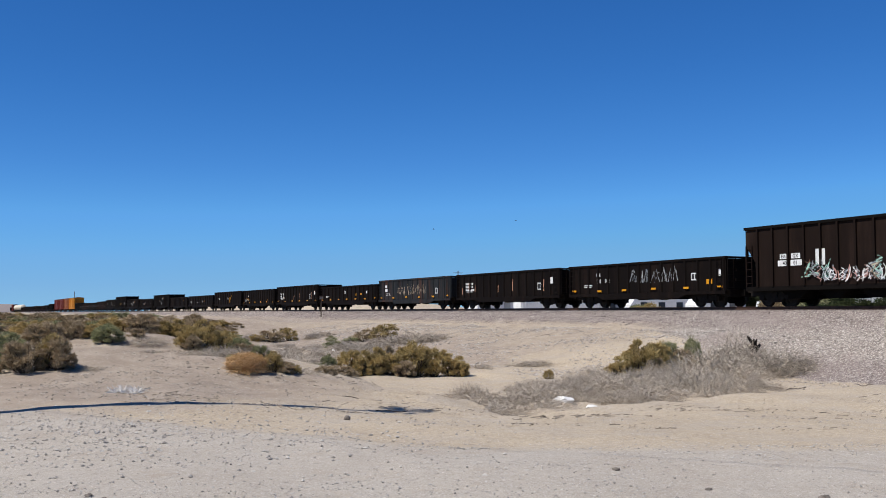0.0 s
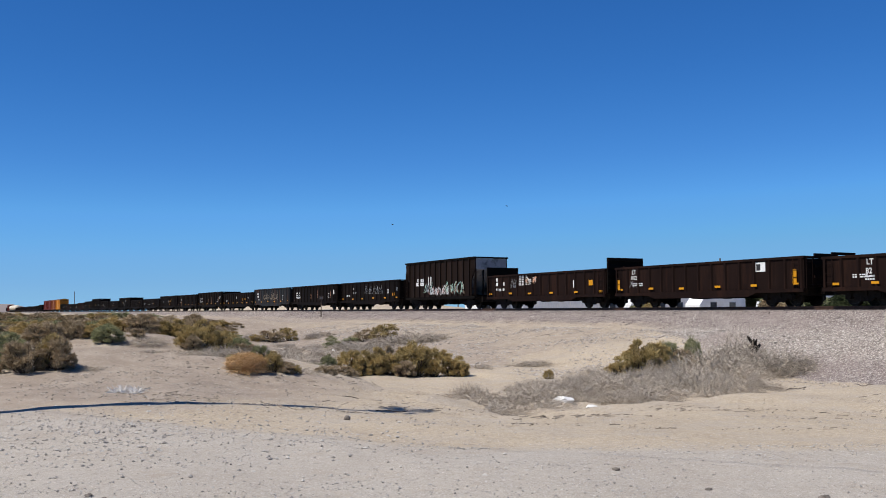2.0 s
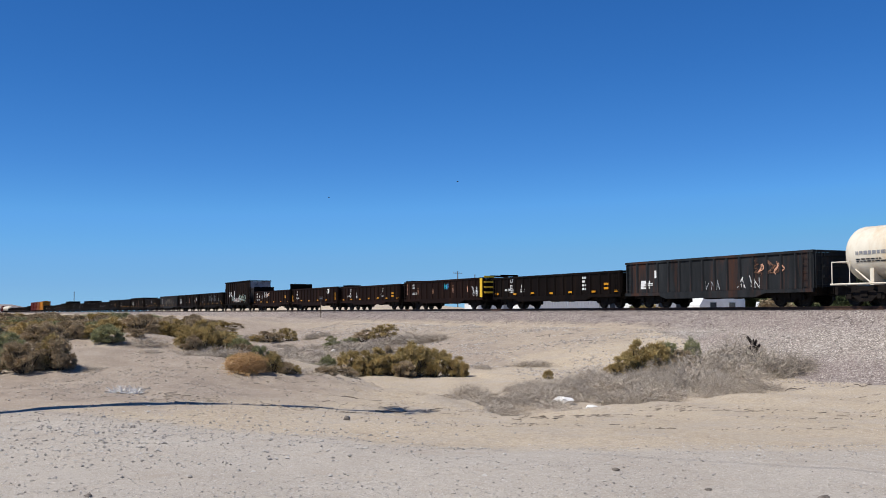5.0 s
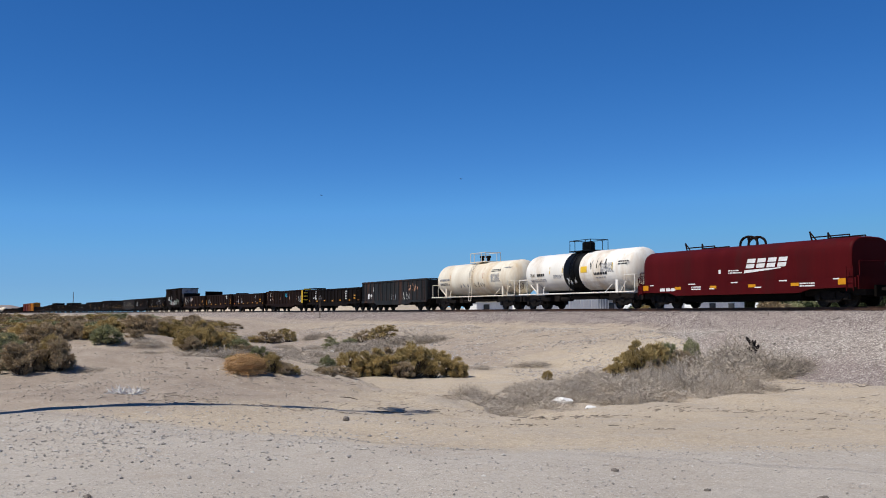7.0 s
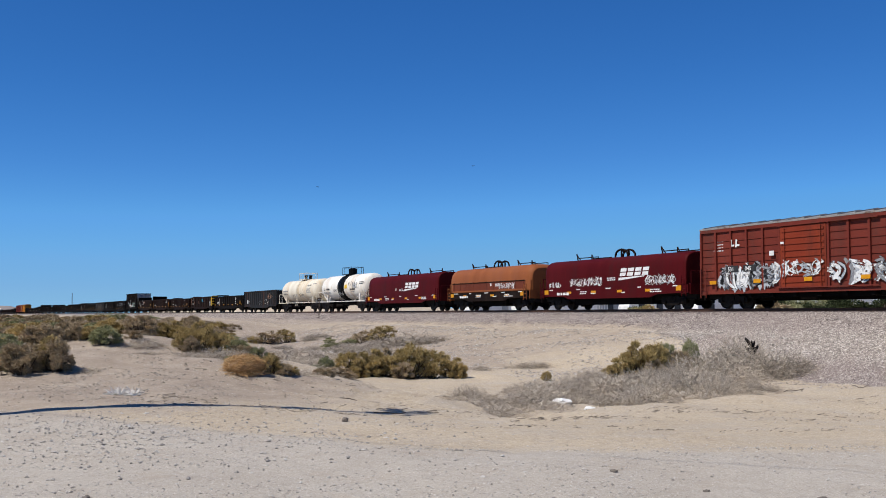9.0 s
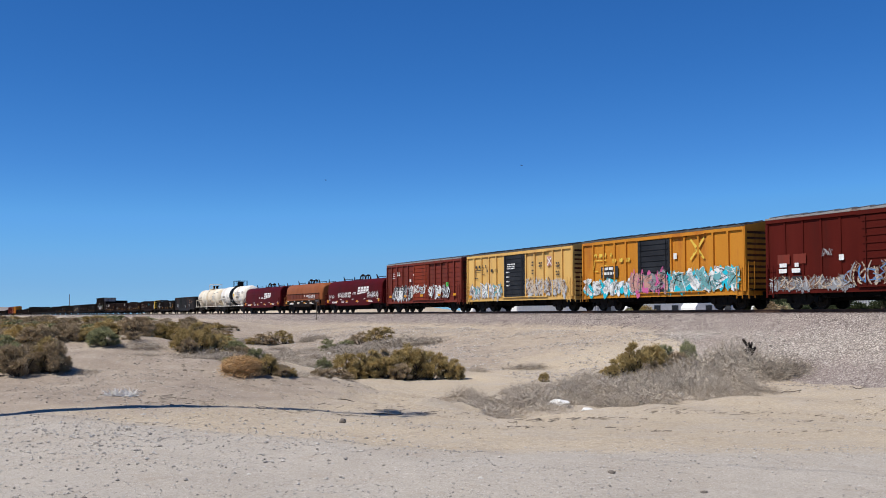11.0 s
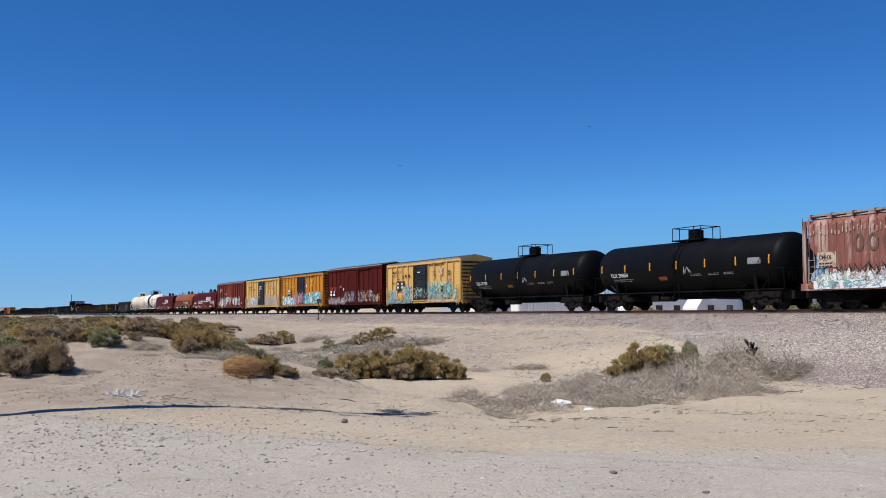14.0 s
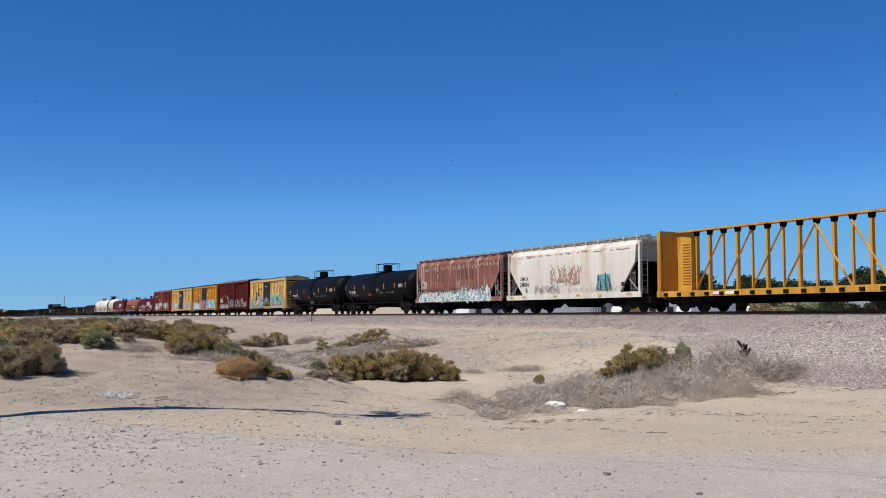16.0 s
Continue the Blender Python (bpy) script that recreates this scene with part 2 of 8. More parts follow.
def build_ground():
    xs = spread(-2600, 2600, 1.0, 0.17, 0.15)
    ys = spread(-400, 4200, 20.0, 0.13, 0.09)
    nx = len(xs)
    verts = [(x, y, land(x, y)) for y in ys for x in xs]
    faces = [(j * nx + i, j * nx + i + 1, (j + 1) * nx + i + 1, (j + 1) * nx + i) for j in range(len(ys) - 1) for i in range(nx - 1)]
    me = bpy.data.meshes.new("ground")
    me.from_pydata(verts, [], faces)
    zones = {"road": [], "ballast": [], "mound": [], "mauve": []}
    for x, y, z in verts:
        p, s = ACROSS.x * x + ACROSS.y * y, ALONG.x * x + ALONG.y * y
        d = TRACK - p
        edge = 12.6 - 0.55 * x if x < 0 else 12.6 - 0.06 * x
        zones["road"].append(1 - ease(edge - 1.4, edge + 1.4, y))
        reach = 3.5 + 5.4 * (1 - ease(33, 52, s)) + 3.5 * ease(92, 122, s) * (1 - ease(122, 160, s))
        zones["ballast"].append(1 - ease(reach - 1.0, reach + 1.3, abs(d)))
        zones["mauve"].append(max(0.7 * (1 - ease(3.2, 4.4, abs(d))), ease(6.6, 7.3, d) * (1 - ease(8.8, 9.6, d)) * (1 - ease(33, 37, s))))
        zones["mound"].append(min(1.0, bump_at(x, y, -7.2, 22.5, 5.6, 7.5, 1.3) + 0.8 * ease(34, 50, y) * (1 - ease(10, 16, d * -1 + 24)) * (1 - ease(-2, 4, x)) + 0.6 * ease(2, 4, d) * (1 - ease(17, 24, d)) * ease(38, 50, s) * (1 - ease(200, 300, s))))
    for k, vals in zones.items():
        a = me.attributes.new(k, "FLOAT", "POINT")
        a.data.foreach_set("value", vals)
    for p in me.polygons:
        p.use_smooth = True
    me.materials.append(ground_material())
    return tagged(new("ground", me), "dry sandy desert ground with gravel road and wash", "ground", kind="structure")


build_ground()
# ---- train ----
iron = surface("truck_iron", (0.0076, 0.0063, 0.0055), (0.0211, 0.0169, 0.0144), 4, 0.75, 0.2)
wheel_steel = surface("wheel_steel", (0.0120, 0.0100, 0.0088), (0.0360, 0.0300, 0.0240), 5, 0.55, 0.5)
soot = surface("sooty_brown", (0.0040, 0.0028, 0.0024), (0.0085, 0.0059, 0.0047), 0.9, 0.75, c3=(0.0141, 0.0083, 0.0059), stain=0.8, streak=True, spec=0.06)
soot_red = surface("sooty_red_brown", (0.0077, 0.0041, 0.0032), (0.0160, 0.0083, 0.0064), 0.9, 0.75, c3=(0.0286, 0.0128, 0.0080), stain=0.7, streak=True, spec=0.06)
soot_grey = surface("sooty_blue_grey", (0.0100, 0.0110, 0.0120), (0.0325, 0.0350, 0.0375), 0.9, 0.7, c3=(0.0700, 0.0300, 0.0175), stain=0.7, streak=True, spec=0.06)
# near-black soot colour, also painted shade on the covered hoppers' slopes
soot_and_shade = surface("dark_cavity", (0.0034, 0.0028, 0.0025), (0.0084, 0.0067, 0.0056), 1.5, 0.9, spec=0.06)
hop_brown = surface("hopper_brown", (0.0088, 0.0054, 0.0040), (0.0155, 0.0095, 0.0071), 0.9, 0.7, c3=(0.0253, 0.0152, 0.0112), stain=0.6, streak=True, spec=0.06)
cream = surface("cream_tank", (0.60, 0.53, 0.41), (0.76, 0.71, 0.59), 0.6, 0.5, c3=(0.58, 0.45, 0.29), stain=0.5, bump=0.05, streak=True)
white_tank = surface("white_tank", (0.70, 0.66, 0.58), (0.84, 0.81, 0.74), 0.6, 0.4, bump=0.05, c3=(0.60, 0.50, 0.38), stain=0.45, streak=True)
black_tank = surface("black_tank", (0.0016, 0.0018, 0.0022), (0.0036, 0.0039, 0.0045), 0.8, 0.55, bump=0.06, c3=(0.0061, 0.0057, 0.0053), stain=0.6, streak=True)
coil_red = surface("coil_red", (0.052, 0.0035, 0.0045), (0.078, 0.006, 0.007), 0.7, 0.55, bump=0.05, c3=(0.05, 0.008, 0.008), stain=0.5, streak=True, spec=0.05)
coil_rust = surface("coil_rust", (0.10, 0.024, 0.013), (0.16, 0.042, 0.021), 0.9, 0.6, bump=0.06, c3=(0.09, 0.03, 0.02), stain=1.2, streak=True)
coil_orange = surface("coil_orange", (0.20, 0.060, 0.021), (0.285, 0.095, 0.034), 0.7, 0.55, bump=0.06, c3=(0.22, 0.075, 0.035), stain=0.6, streak=True)
box_red = surface("box_red", (0.1255, 0.0230, 0.0153), (0.1742, 0.0348, 0.0230), 0.7, 0.6, c3=(0.1045, 0.0313, 0.0223), stain=0.6, streak=True)
box_door = surface("box_door_red", (0.1728, 0.0252, 0.0115), (0.2448, 0.0432, 0.0187), 0.9, 0.6, c3=(0.0936, 0.0216, 0.0144), stain=0.8, streak=True)
box_brown = surface("box_brown", (0.060, 0.0074, 0.0050), (0.088, 0.012, 0.0083), 0.7, 0.65, c3=(0.055, 0.01, 0.007), stain=0.5, streak=True, spec=0.05)
box_tan = surface("box_tan", (0.5336, 0.3128, 0.0920), (0.6440, 0.4140, 0.1380), 0.6, 0.6, c3=(0.4784, 0.2852, 0.1104), stain=0.5, streak=True)
box_orange = surface("box_orange", (0.42, 0.16, 0.018), (0.55, 0.24, 0.03), 0.6, 0.6, c3=(0.36, 0.12, 0.02), stain=0.6, streak=True)
box_black = surface("box_black", (0.012, 0.013, 0.016), (0.03, 0.032, 0.036), 0.8, 0.6)
roof_grey = surface("roof_galvanised", (0.20, 0.19, 0.18), (0.42, 0.40, 0.37), 0.8, 0.6, 0.3, c3=(0.16, 0.09, 0.06), stain=0.8)
roof_dark = surface("roof_dark", (0.05, 0.045, 0.04), (0.12, 0.11, 0.10), 0.8, 0.7)
soo_red = surface("faded_red", (0.16, 0.058, 0.044), (0.27, 0.115, 0.09), 1.6, 0.8, c3=(0.46, 0.34, 0.29), stain=1.3, streak=True)
cmhx_grey = surface("chalky_grey", (0.52, 0.48, 0.41), (0.66, 0.62, 0.54), 0.7, 0.75, c3=(0.46, 0.36, 0.26), stain=0.6, streak=True)
brown_rib_shade = surface("brown_rib_shade", (0.0630, 0.0252, 0.0162), (0.1530, 0.0576, 0.0324), 1.2, 0.8, c3=(0.2340, 0.0900, 0.0450), stain=1.2)
frame_grey = surface("frame_grey", (0.20, 0.17, 0.15), (0.38, 0.35, 0.31), 1.0, 0.75, c3=(0.14, 0.07, 0.05), stain=1.0)
beam_yellow = surface("beam_yellow", (0.41, 0.20, 0.026), (0.56, 0.30, 0.05), 0.9, 0.55, c3=(0.28, 0.11, 0.03), stain=0.8, streak=True)
safety_yellow = surface("safety_yellow", (0.65, 0.40, 0.03), (0.78, 0.50, 0.05), 2, 0.5)
amber = surface("reflector_amber", (0.50, 0.20, 0.008), (0.62, 0.29, 0.016), 4, 0.35)
stencil = surface("stencil_white", (0.55, 0.55, 0.53), (0.78, 0.78, 0.76), 3, 0.6)
stencil_dark = surface("stencil_black", (0.02, 0.02, 0.022), (0.05, 0.05, 0.05), 3, 0.6)
spray = {k: surface("spray_" + k, tuple(v * 0.85 for v in c), c, 2.0, 0.5, bump=0.0) for k, c in dict(
    white=(0.74, 0.74, 0.72), silver=(0.42, 0.44, 0.46), grey=(0.25, 0.25, 0.26), black=(0.02, 0.02, 0.02), cyan=(0.02, 0.46, 0.58), teal=(0.15, 0.36, 0.37),
    pink=(0.55, 0.12, 0.28), mint=(0.34, 0.54, 0.46), yellow=(0.68, 0.48, 0.08), blue=(0.08, 0.22, 0.48), tan=(0.50, 0.40, 0.30), peach=(0.62, 0.34, 0.22),
    tealgrey=(0.18, 0.28, 0.29), green=(0.10, 0.45, 0.10), brown=(0.16, 0.09, 0.06), salmon=(0.48, 0.26, 0.22)).items()}



def wear(m, scale, lo, hi):
    """Paint that has flaked and thinned: bare patches let the car's own colour through."""
    n, l = m.node_tree.nodes, m.node_tree.links
    co = n.new("ShaderNodeTexCoord")
    t = n.new("ShaderNodeTexNoise")
    t.inputs["Scale"].default_value = scale
    t.inputs["Detail"].default_value = 8
    t.inputs["Roughness"].default_value = 0.7
    l.new(co.outputs["Object"], t.inputs["Vector"])
    r = n.new("ShaderNodeMapRange")
    r.inputs["From Min"].default_value = lo
    r.inputs["From Max"].default_value = hi
    l.new(t.outputs[0], r.inputs["Value"])
    l.new(r.outputs[0], n["Principled BSDF"].inputs["Alpha"])


for m in spray.values():
    wear(m, 3.5, 0.36, 0.5)


def bogie_meshes():
    """Side frame, wheel, axle, bolster and spring nest of one truck, made once."""
    out = {}
    bm = bmesh.new()
    add_prism(bm, [(-1.15, 0.58), (-1.05, 0.66), (-0.62, 0.68), (-0.42, 0.80), (0.42, 0.80), (0.62, 0.68), (1.05, 0.66), (1.15, 0.58), (1.15, 0.36),
                   (0.98, 0.30), (0.80, 0.34), (0.72, 0.48), (0.36, 0.22), (-0.36, 0.22), (-0.72, 0.48), (-0.80, 0.34), (-0.98, 0.30), (-1.15, 0.36)], "y", -0.07, 0.07)
    for x in (-0.89, 0.89):
        add_box(bm, x - 0.13, x + 0.13, -0.13, -0.06, 0.36, 0.60)
    out["side_frame"] = mesh_of("side_frame", bm, iron)
    bm = bmesh.new()
    seg = 20
    prof = [(0.00, 0.10), (-0.03, 0.10), (-0.03, 0.34), (-0.055, 0.36), (-0.055, 0.455), (0.06, 0.465), (0.08, 0.485), (0.10, 0.485), (0.10, 0.36), (0.05, 0.34), (0.05, 0.10)]
    rings = [[bm.verts.new((r * math.cos(2 * math.pi * i / seg), w, r * math.sin(2 * math.pi * i / seg))) for i in range(seg)] for w, r in prof]
    for a, b in zip(rings, rings[1:]):
        for i in range(seg):
            bm.faces.new((a[i], a[(i + 1) % seg], b[(i + 1) % seg], b[i]))
    bm.faces.new(rings[0])
    bm.faces.new(rings[-1][::-1])
    bmesh.ops.recalc_face_normals(bm, faces=bm.faces[:])
    out["wheel"] = mesh_of("wheel", bm, wheel_steel)
    bm = bmesh.new()
    add_rod(bm, (0, -1.02, 0), (0, 1.02, 0), 0.085, 8)
    out["axle"] = mesh_of("axle", bm, iron)
    bm = box(-0.22, 0.22, -1.15, 1.15, 0.46, 0.74)
    add_box(bm, -0.62, 0.62, -0.62, 0.62, 0.30, 0.60)
    # wide block added to fill the see-through gap over the wheels
    add_box(bm, -1.95, 1.95, -0.95, 0.95, 0.56, 0.98)
    out["bolster"] = mesh_of("bolster", bm, iron)
    bm = bmesh.new()
    for x in (-0.2, 0.0, 0.2):
        add_rod(bm, (x, 0, 0.24), (x, 0, 0.48), 0.085, 8)
    out["spring_nest"] = mesh_of("spring_nest", bm, iron)
    bm = bmesh.new()
    add_box(bm, -0.42, 0.42, -0.06, 0.06, -0.07, 0.07)
    add_prism(bm, [(-0.62, -0.12), (-0.42, -0.14), (-0.36, 0.0), (-0.42, 0.15), (-0.60, 0.12), (-0.70, 0.02)], "y", -0.13, 0.13)
    out["coupler"] = mesh_of("coupler", bm, iron)
    bm = bmesh.new()
    seg = 16
    for i in range(seg):
        a, b = 2 * math.pi * i / seg, 2 * math.pi * (i + 1) / seg
        add_rod(bm, (0, 0.27 * math.cos(a), 0.27 * math.sin(a)), (0, 0.27 * math.cos(b), 0.27 * math.sin(b)), 0.018, 5)
    for i in range(4):
        a = math.pi * i / 4
        add_rod(bm, (0, -0.27 * math.cos(a), -0.27 * math.sin(a)), (0, 0.27 * math.cos(a), 0.27 * math.sin(a)), 0.012, 5)
    out["brake_wheel"] = mesh_of("brake_wheel", bm, iron)
    return out


GEAR = bogie_meshes()


def piece(name, mesh, m, parent):
    o = new(name, mesh)
    o.parent = parent
    o.matrix_basis = m
    return o


def running_gear(car, L, inset, far=False):
    """Two trucks with wheels, two couplers and a brake wheel."""
    for sx in (-1, 1):
        x = sx * (L / 2 - inset)
        truck = piece("truck", GEAR["bolster"], pose(x, 0, 0), car)
        for sy in (-1, 1):
            piece("side_frame", GEAR["side_frame"], pose(0, sy * 1.02, 0, 0, 0, 0 if sy < 0 else 180), truck)
            if not far:
                piece("spring_nest", GEAR["spring_nest"], pose(0, sy * 1.02, 0), truck)
            for wx in (-0.89, 0.89):
                piece("wheel", GEAR["wheel"], pose(wx, sy * 0.72, 0.457, 0, 0, 0 if sy < 0 else 180), truck)
        if not far:
            for wx in (-0.89, 0.89):
                piece("axle", GEAR["axle"], pose(wx, 0, 0.457), truck)
        piece("coupler", GEAR["coupler"], pose(sx * (L / 2 + 0.1), 0, 0.86, 0, 0, 180 if sx > 0 else 0), car)


def car_empty(name, t0, t1, label, category):
    mid, L = SPEED * (t0 + t1) / 2 - 18.93, SPEED * (t0 - t1)
    e = new(name)
    e.empty_display_size = 0.5
    tagged(e, label, category, "cars of the train")
    TRAIN.append((e, mid))
    return e, L


TRAIN = []


def bar(car, name, x, z, w, h, mat, y=-1.5, lean=0.0):
    """A flat painted mark on the near side, reaching from x and z."""
    bm = bmesh.new()
    k = lean * h
    vs = [bm.verts.new((x, y, z)), bm.verts.new((x + w, y, z)), bm.verts.new((x + w + k, y, z + h)), bm.verts.new((x + k, y, z + h))]
    vb = [bm.verts.new((v.co.x, y + 0.003, v.co.z)) for v in vs]
    bm.faces.new(vs)
    bm.faces.new(vb[::-1])
    for i in range(4):
        j = (i + 1) % 4
        bm.faces.new((vs[j], vs[i], vb[i], vb[j]))
    return part(name, bm, mat, car)


def words(car, text, x, z, size, mat, y=-1.5, wide=1.0):
    cu = bpy.data.curves.new("lettering", "FONT")
    cu.body = text
    cu.size = size * 1.38
    cu.extrude = 0.001
    cu.offset = size * 0.02
    cu.resolution_u = 2
    cu.materials.append(mat)
    o = new("lettering", cu)
    o.parent = car
    o.matrix_basis = pose(x, y - 0.004, z, 90, 0, 0) @ Matrix.Diagonal((wide, 1, 1, 1))
    return o


def small_print(car, x, z, w, rows, mat, y=-1.5, size=0.07, rnd=None):
    """Lines too small to read, as bars broken into word lengths."""
    rnd = rnd or random.Random(int(x * 100) + rows)
    bm = bmesh.new()
    for r in range(rows):
        u = x
        while u < x + w * (0.75 + 0.25 * rnd.random()):
            k = rnd.uniform(0.08, 0.25) * max(1.0, size / 0.09)
            zz = z - r * size * 1.8
            add_box(bm, u, min(u + k, x + w), y - 0.004, y - 0.001, zz, zz + size)
            u += k + size * 0.6
    return tagged(part("stencil", bm, mat, car), kind="stuff")


def ribbon(bm, pts, w, y):
    """A flat painted stroke through points in x, z."""
    left, right = [], []
    n = len(pts)
    for i, (x, z) in enumerate(pts):
        a, b = pts[max(0, i - 1)], pts[min(n - 1, i + 1)]
        d = Vector((b[0] - a[0], b[1] - a[1]))
        d = d.normalized() if d.length else Vector((1, 0))
        k = w * (0.55 if i in (0, n - 1) else 1.0) / 2
        left.append(bm.verts.new((x - d.y * k, y, z + d.x * k)))
        right.append(bm.verts.new((x + d.y * k, y, z - d.x * k)))
    for i in range(n - 1):
        bm.faces.new((left[i], right[i], right[i + 1], left[i + 1]))


def graffiti(car, x0, x1, z0, z1, fill, line, seed, y=-1.5, letters=None, weight=1.0, haze=None, bold=False):
    """Sprayed letter shapes that cannot be read: swollen strokes with outlines and a cloud behind."""
    r = random.Random(seed)
    h = z1 - z0
    n = letters or max(3, int((x1 - x0) / (h * 0.62)))
    step = (x1 - x0) / n
    layers = {}

    def get(c):
        if c not in layers:
            layers[c] = (bmesh.new(), y - 0.003 - 0.0015 * len(layers))
        return layers[c]

    if haze:
        bm, yy = get(haze)
        for i in range(n * 2):
            cx, cz = x0 + (i + 0.5) * step / 2, z0 + h * r.uniform(0.3, 0.55)
            k = 19
            vs = [bm.verts.new((cx + step * 0.5 * r.uniform(0.5, 1.25) * math.cos(2 * math.pi * a / k), yy - 0.0001 * i, cz + h * 0.45 * r.uniform(0.45, 1.2) * math.sin(2 * math.pi * a / k))) for a in range(k)]
            bm.faces.new(vs)
    strokes = []
    for i in range(n):
        cx = x0 + (i + 0.5) * step
        for q in range(3 if bold else r.choice((4, 5, 6))):
            kind = r.random()
            a = (cx + step * r.uniform(-0.45, 0.45), z0 + h * r.uniform(0.02, 0.3))
            b = (cx + step * r.uniform(-0.5, 0.5), z0 + h * r.uniform(0.65, 1.0))
            bow = step * r.uniform(-0.6, 0.6)
            pts = []
            for s in range(7):
                t = s / 6
                zig = (0.22 * step * (1 if s % 2 else -1)) if kind > 0.72 else 0
                pts.append((a[0] + (b[0] - a[0]) * t + bow * math.sin(math.pi * t) + zig, a[1] + (b[1] - a[1]) * t + 0.05 * h * math.sin(5 * t + seed)))
            strokes.append(pts)
    dark, dy = get(line)
    for pts in strokes:
        ribbon(dark, pts, h * (0.30 if bold else 0.14) * weight, dy)
    for i, pts in enumerate(strokes):
        bm, yy = get(fill[r.randrange(len(fill))])
        ribbon(bm, pts, h * (r.uniform(0.22, 0.29) if bold else r.uniform(0.06, 0.16)) * weight, yy - 0.0001 * (i % 9))
    if bold:
        # thin bright and dark lines over the filled shapes
        for k, c in enumerate((line, "black")):
            bm, yy = get(c)
            for pts in strokes[k::4]:
                ribbon(bm, [(x + 0.1 * h, z + 0.04 * h) for x, z in pts], h * 0.035, y - 0.016 - 0.001 * k)
    for c, (bm, yy) in layers.items():
        part("graffiti", bm, spray[c], car, "illegible sprayed graffiti in " + {"tealgrey": "greyish teal"}.get(c, c))["kind"] = "stuff"


def tag_scrawl(car, x0, x1, z0, z1, c, seed, y=-1.5, w=0.05):
    """A thin scrawl that cannot be read."""
    r = random.Random(seed)
    bm = bmesh.new()
    n = max(3, int((x1 - x0) / 0.4))
    for i in range(n):
        cx = x0 + (i + 0.5) * (x1 - x0) / n
        pts = [(cx + r.uniform(-0.25, 0.25), z0 + (z1 - z0) * (k % 2 if k else 0) * r.uniform(0.6, 1.0) + (z1 - z0) * 0.15 * r.random()) for k in range(4)]
        ribbon(bm, pts, w, y - 0.005)
    part("graffiti", bm, spray[c], car, "thin illegible sprayed scrawl in " + c)["kind"] = "stuff"


def ladder(car, x, y, z0, z1, mat, w=0.42, rungs=None, along="x"):
    bm = bmesh.new()
    n = rungs or max(3, int((z1 - z0) / 0.36))
    for k in (0, w):
        a = (x + k, y, z0) if along == "x" else (x, y + k, z0)
        b = (x + k, y, z1) if along == "x" else (x, y + k, z1)
        add_rod(bm, a, b, 0.025, 5)
    for i in range(n):
        z = z0 + (i + 0.5) * (z1 - z0) / n
        a = (x, y, z)
        b = (x + w, y, z) if along == "x" else (x, y + w, z)
        add_rod(bm, a, b, 0.016, 5)
    return part("ladder", bm, mat, car)


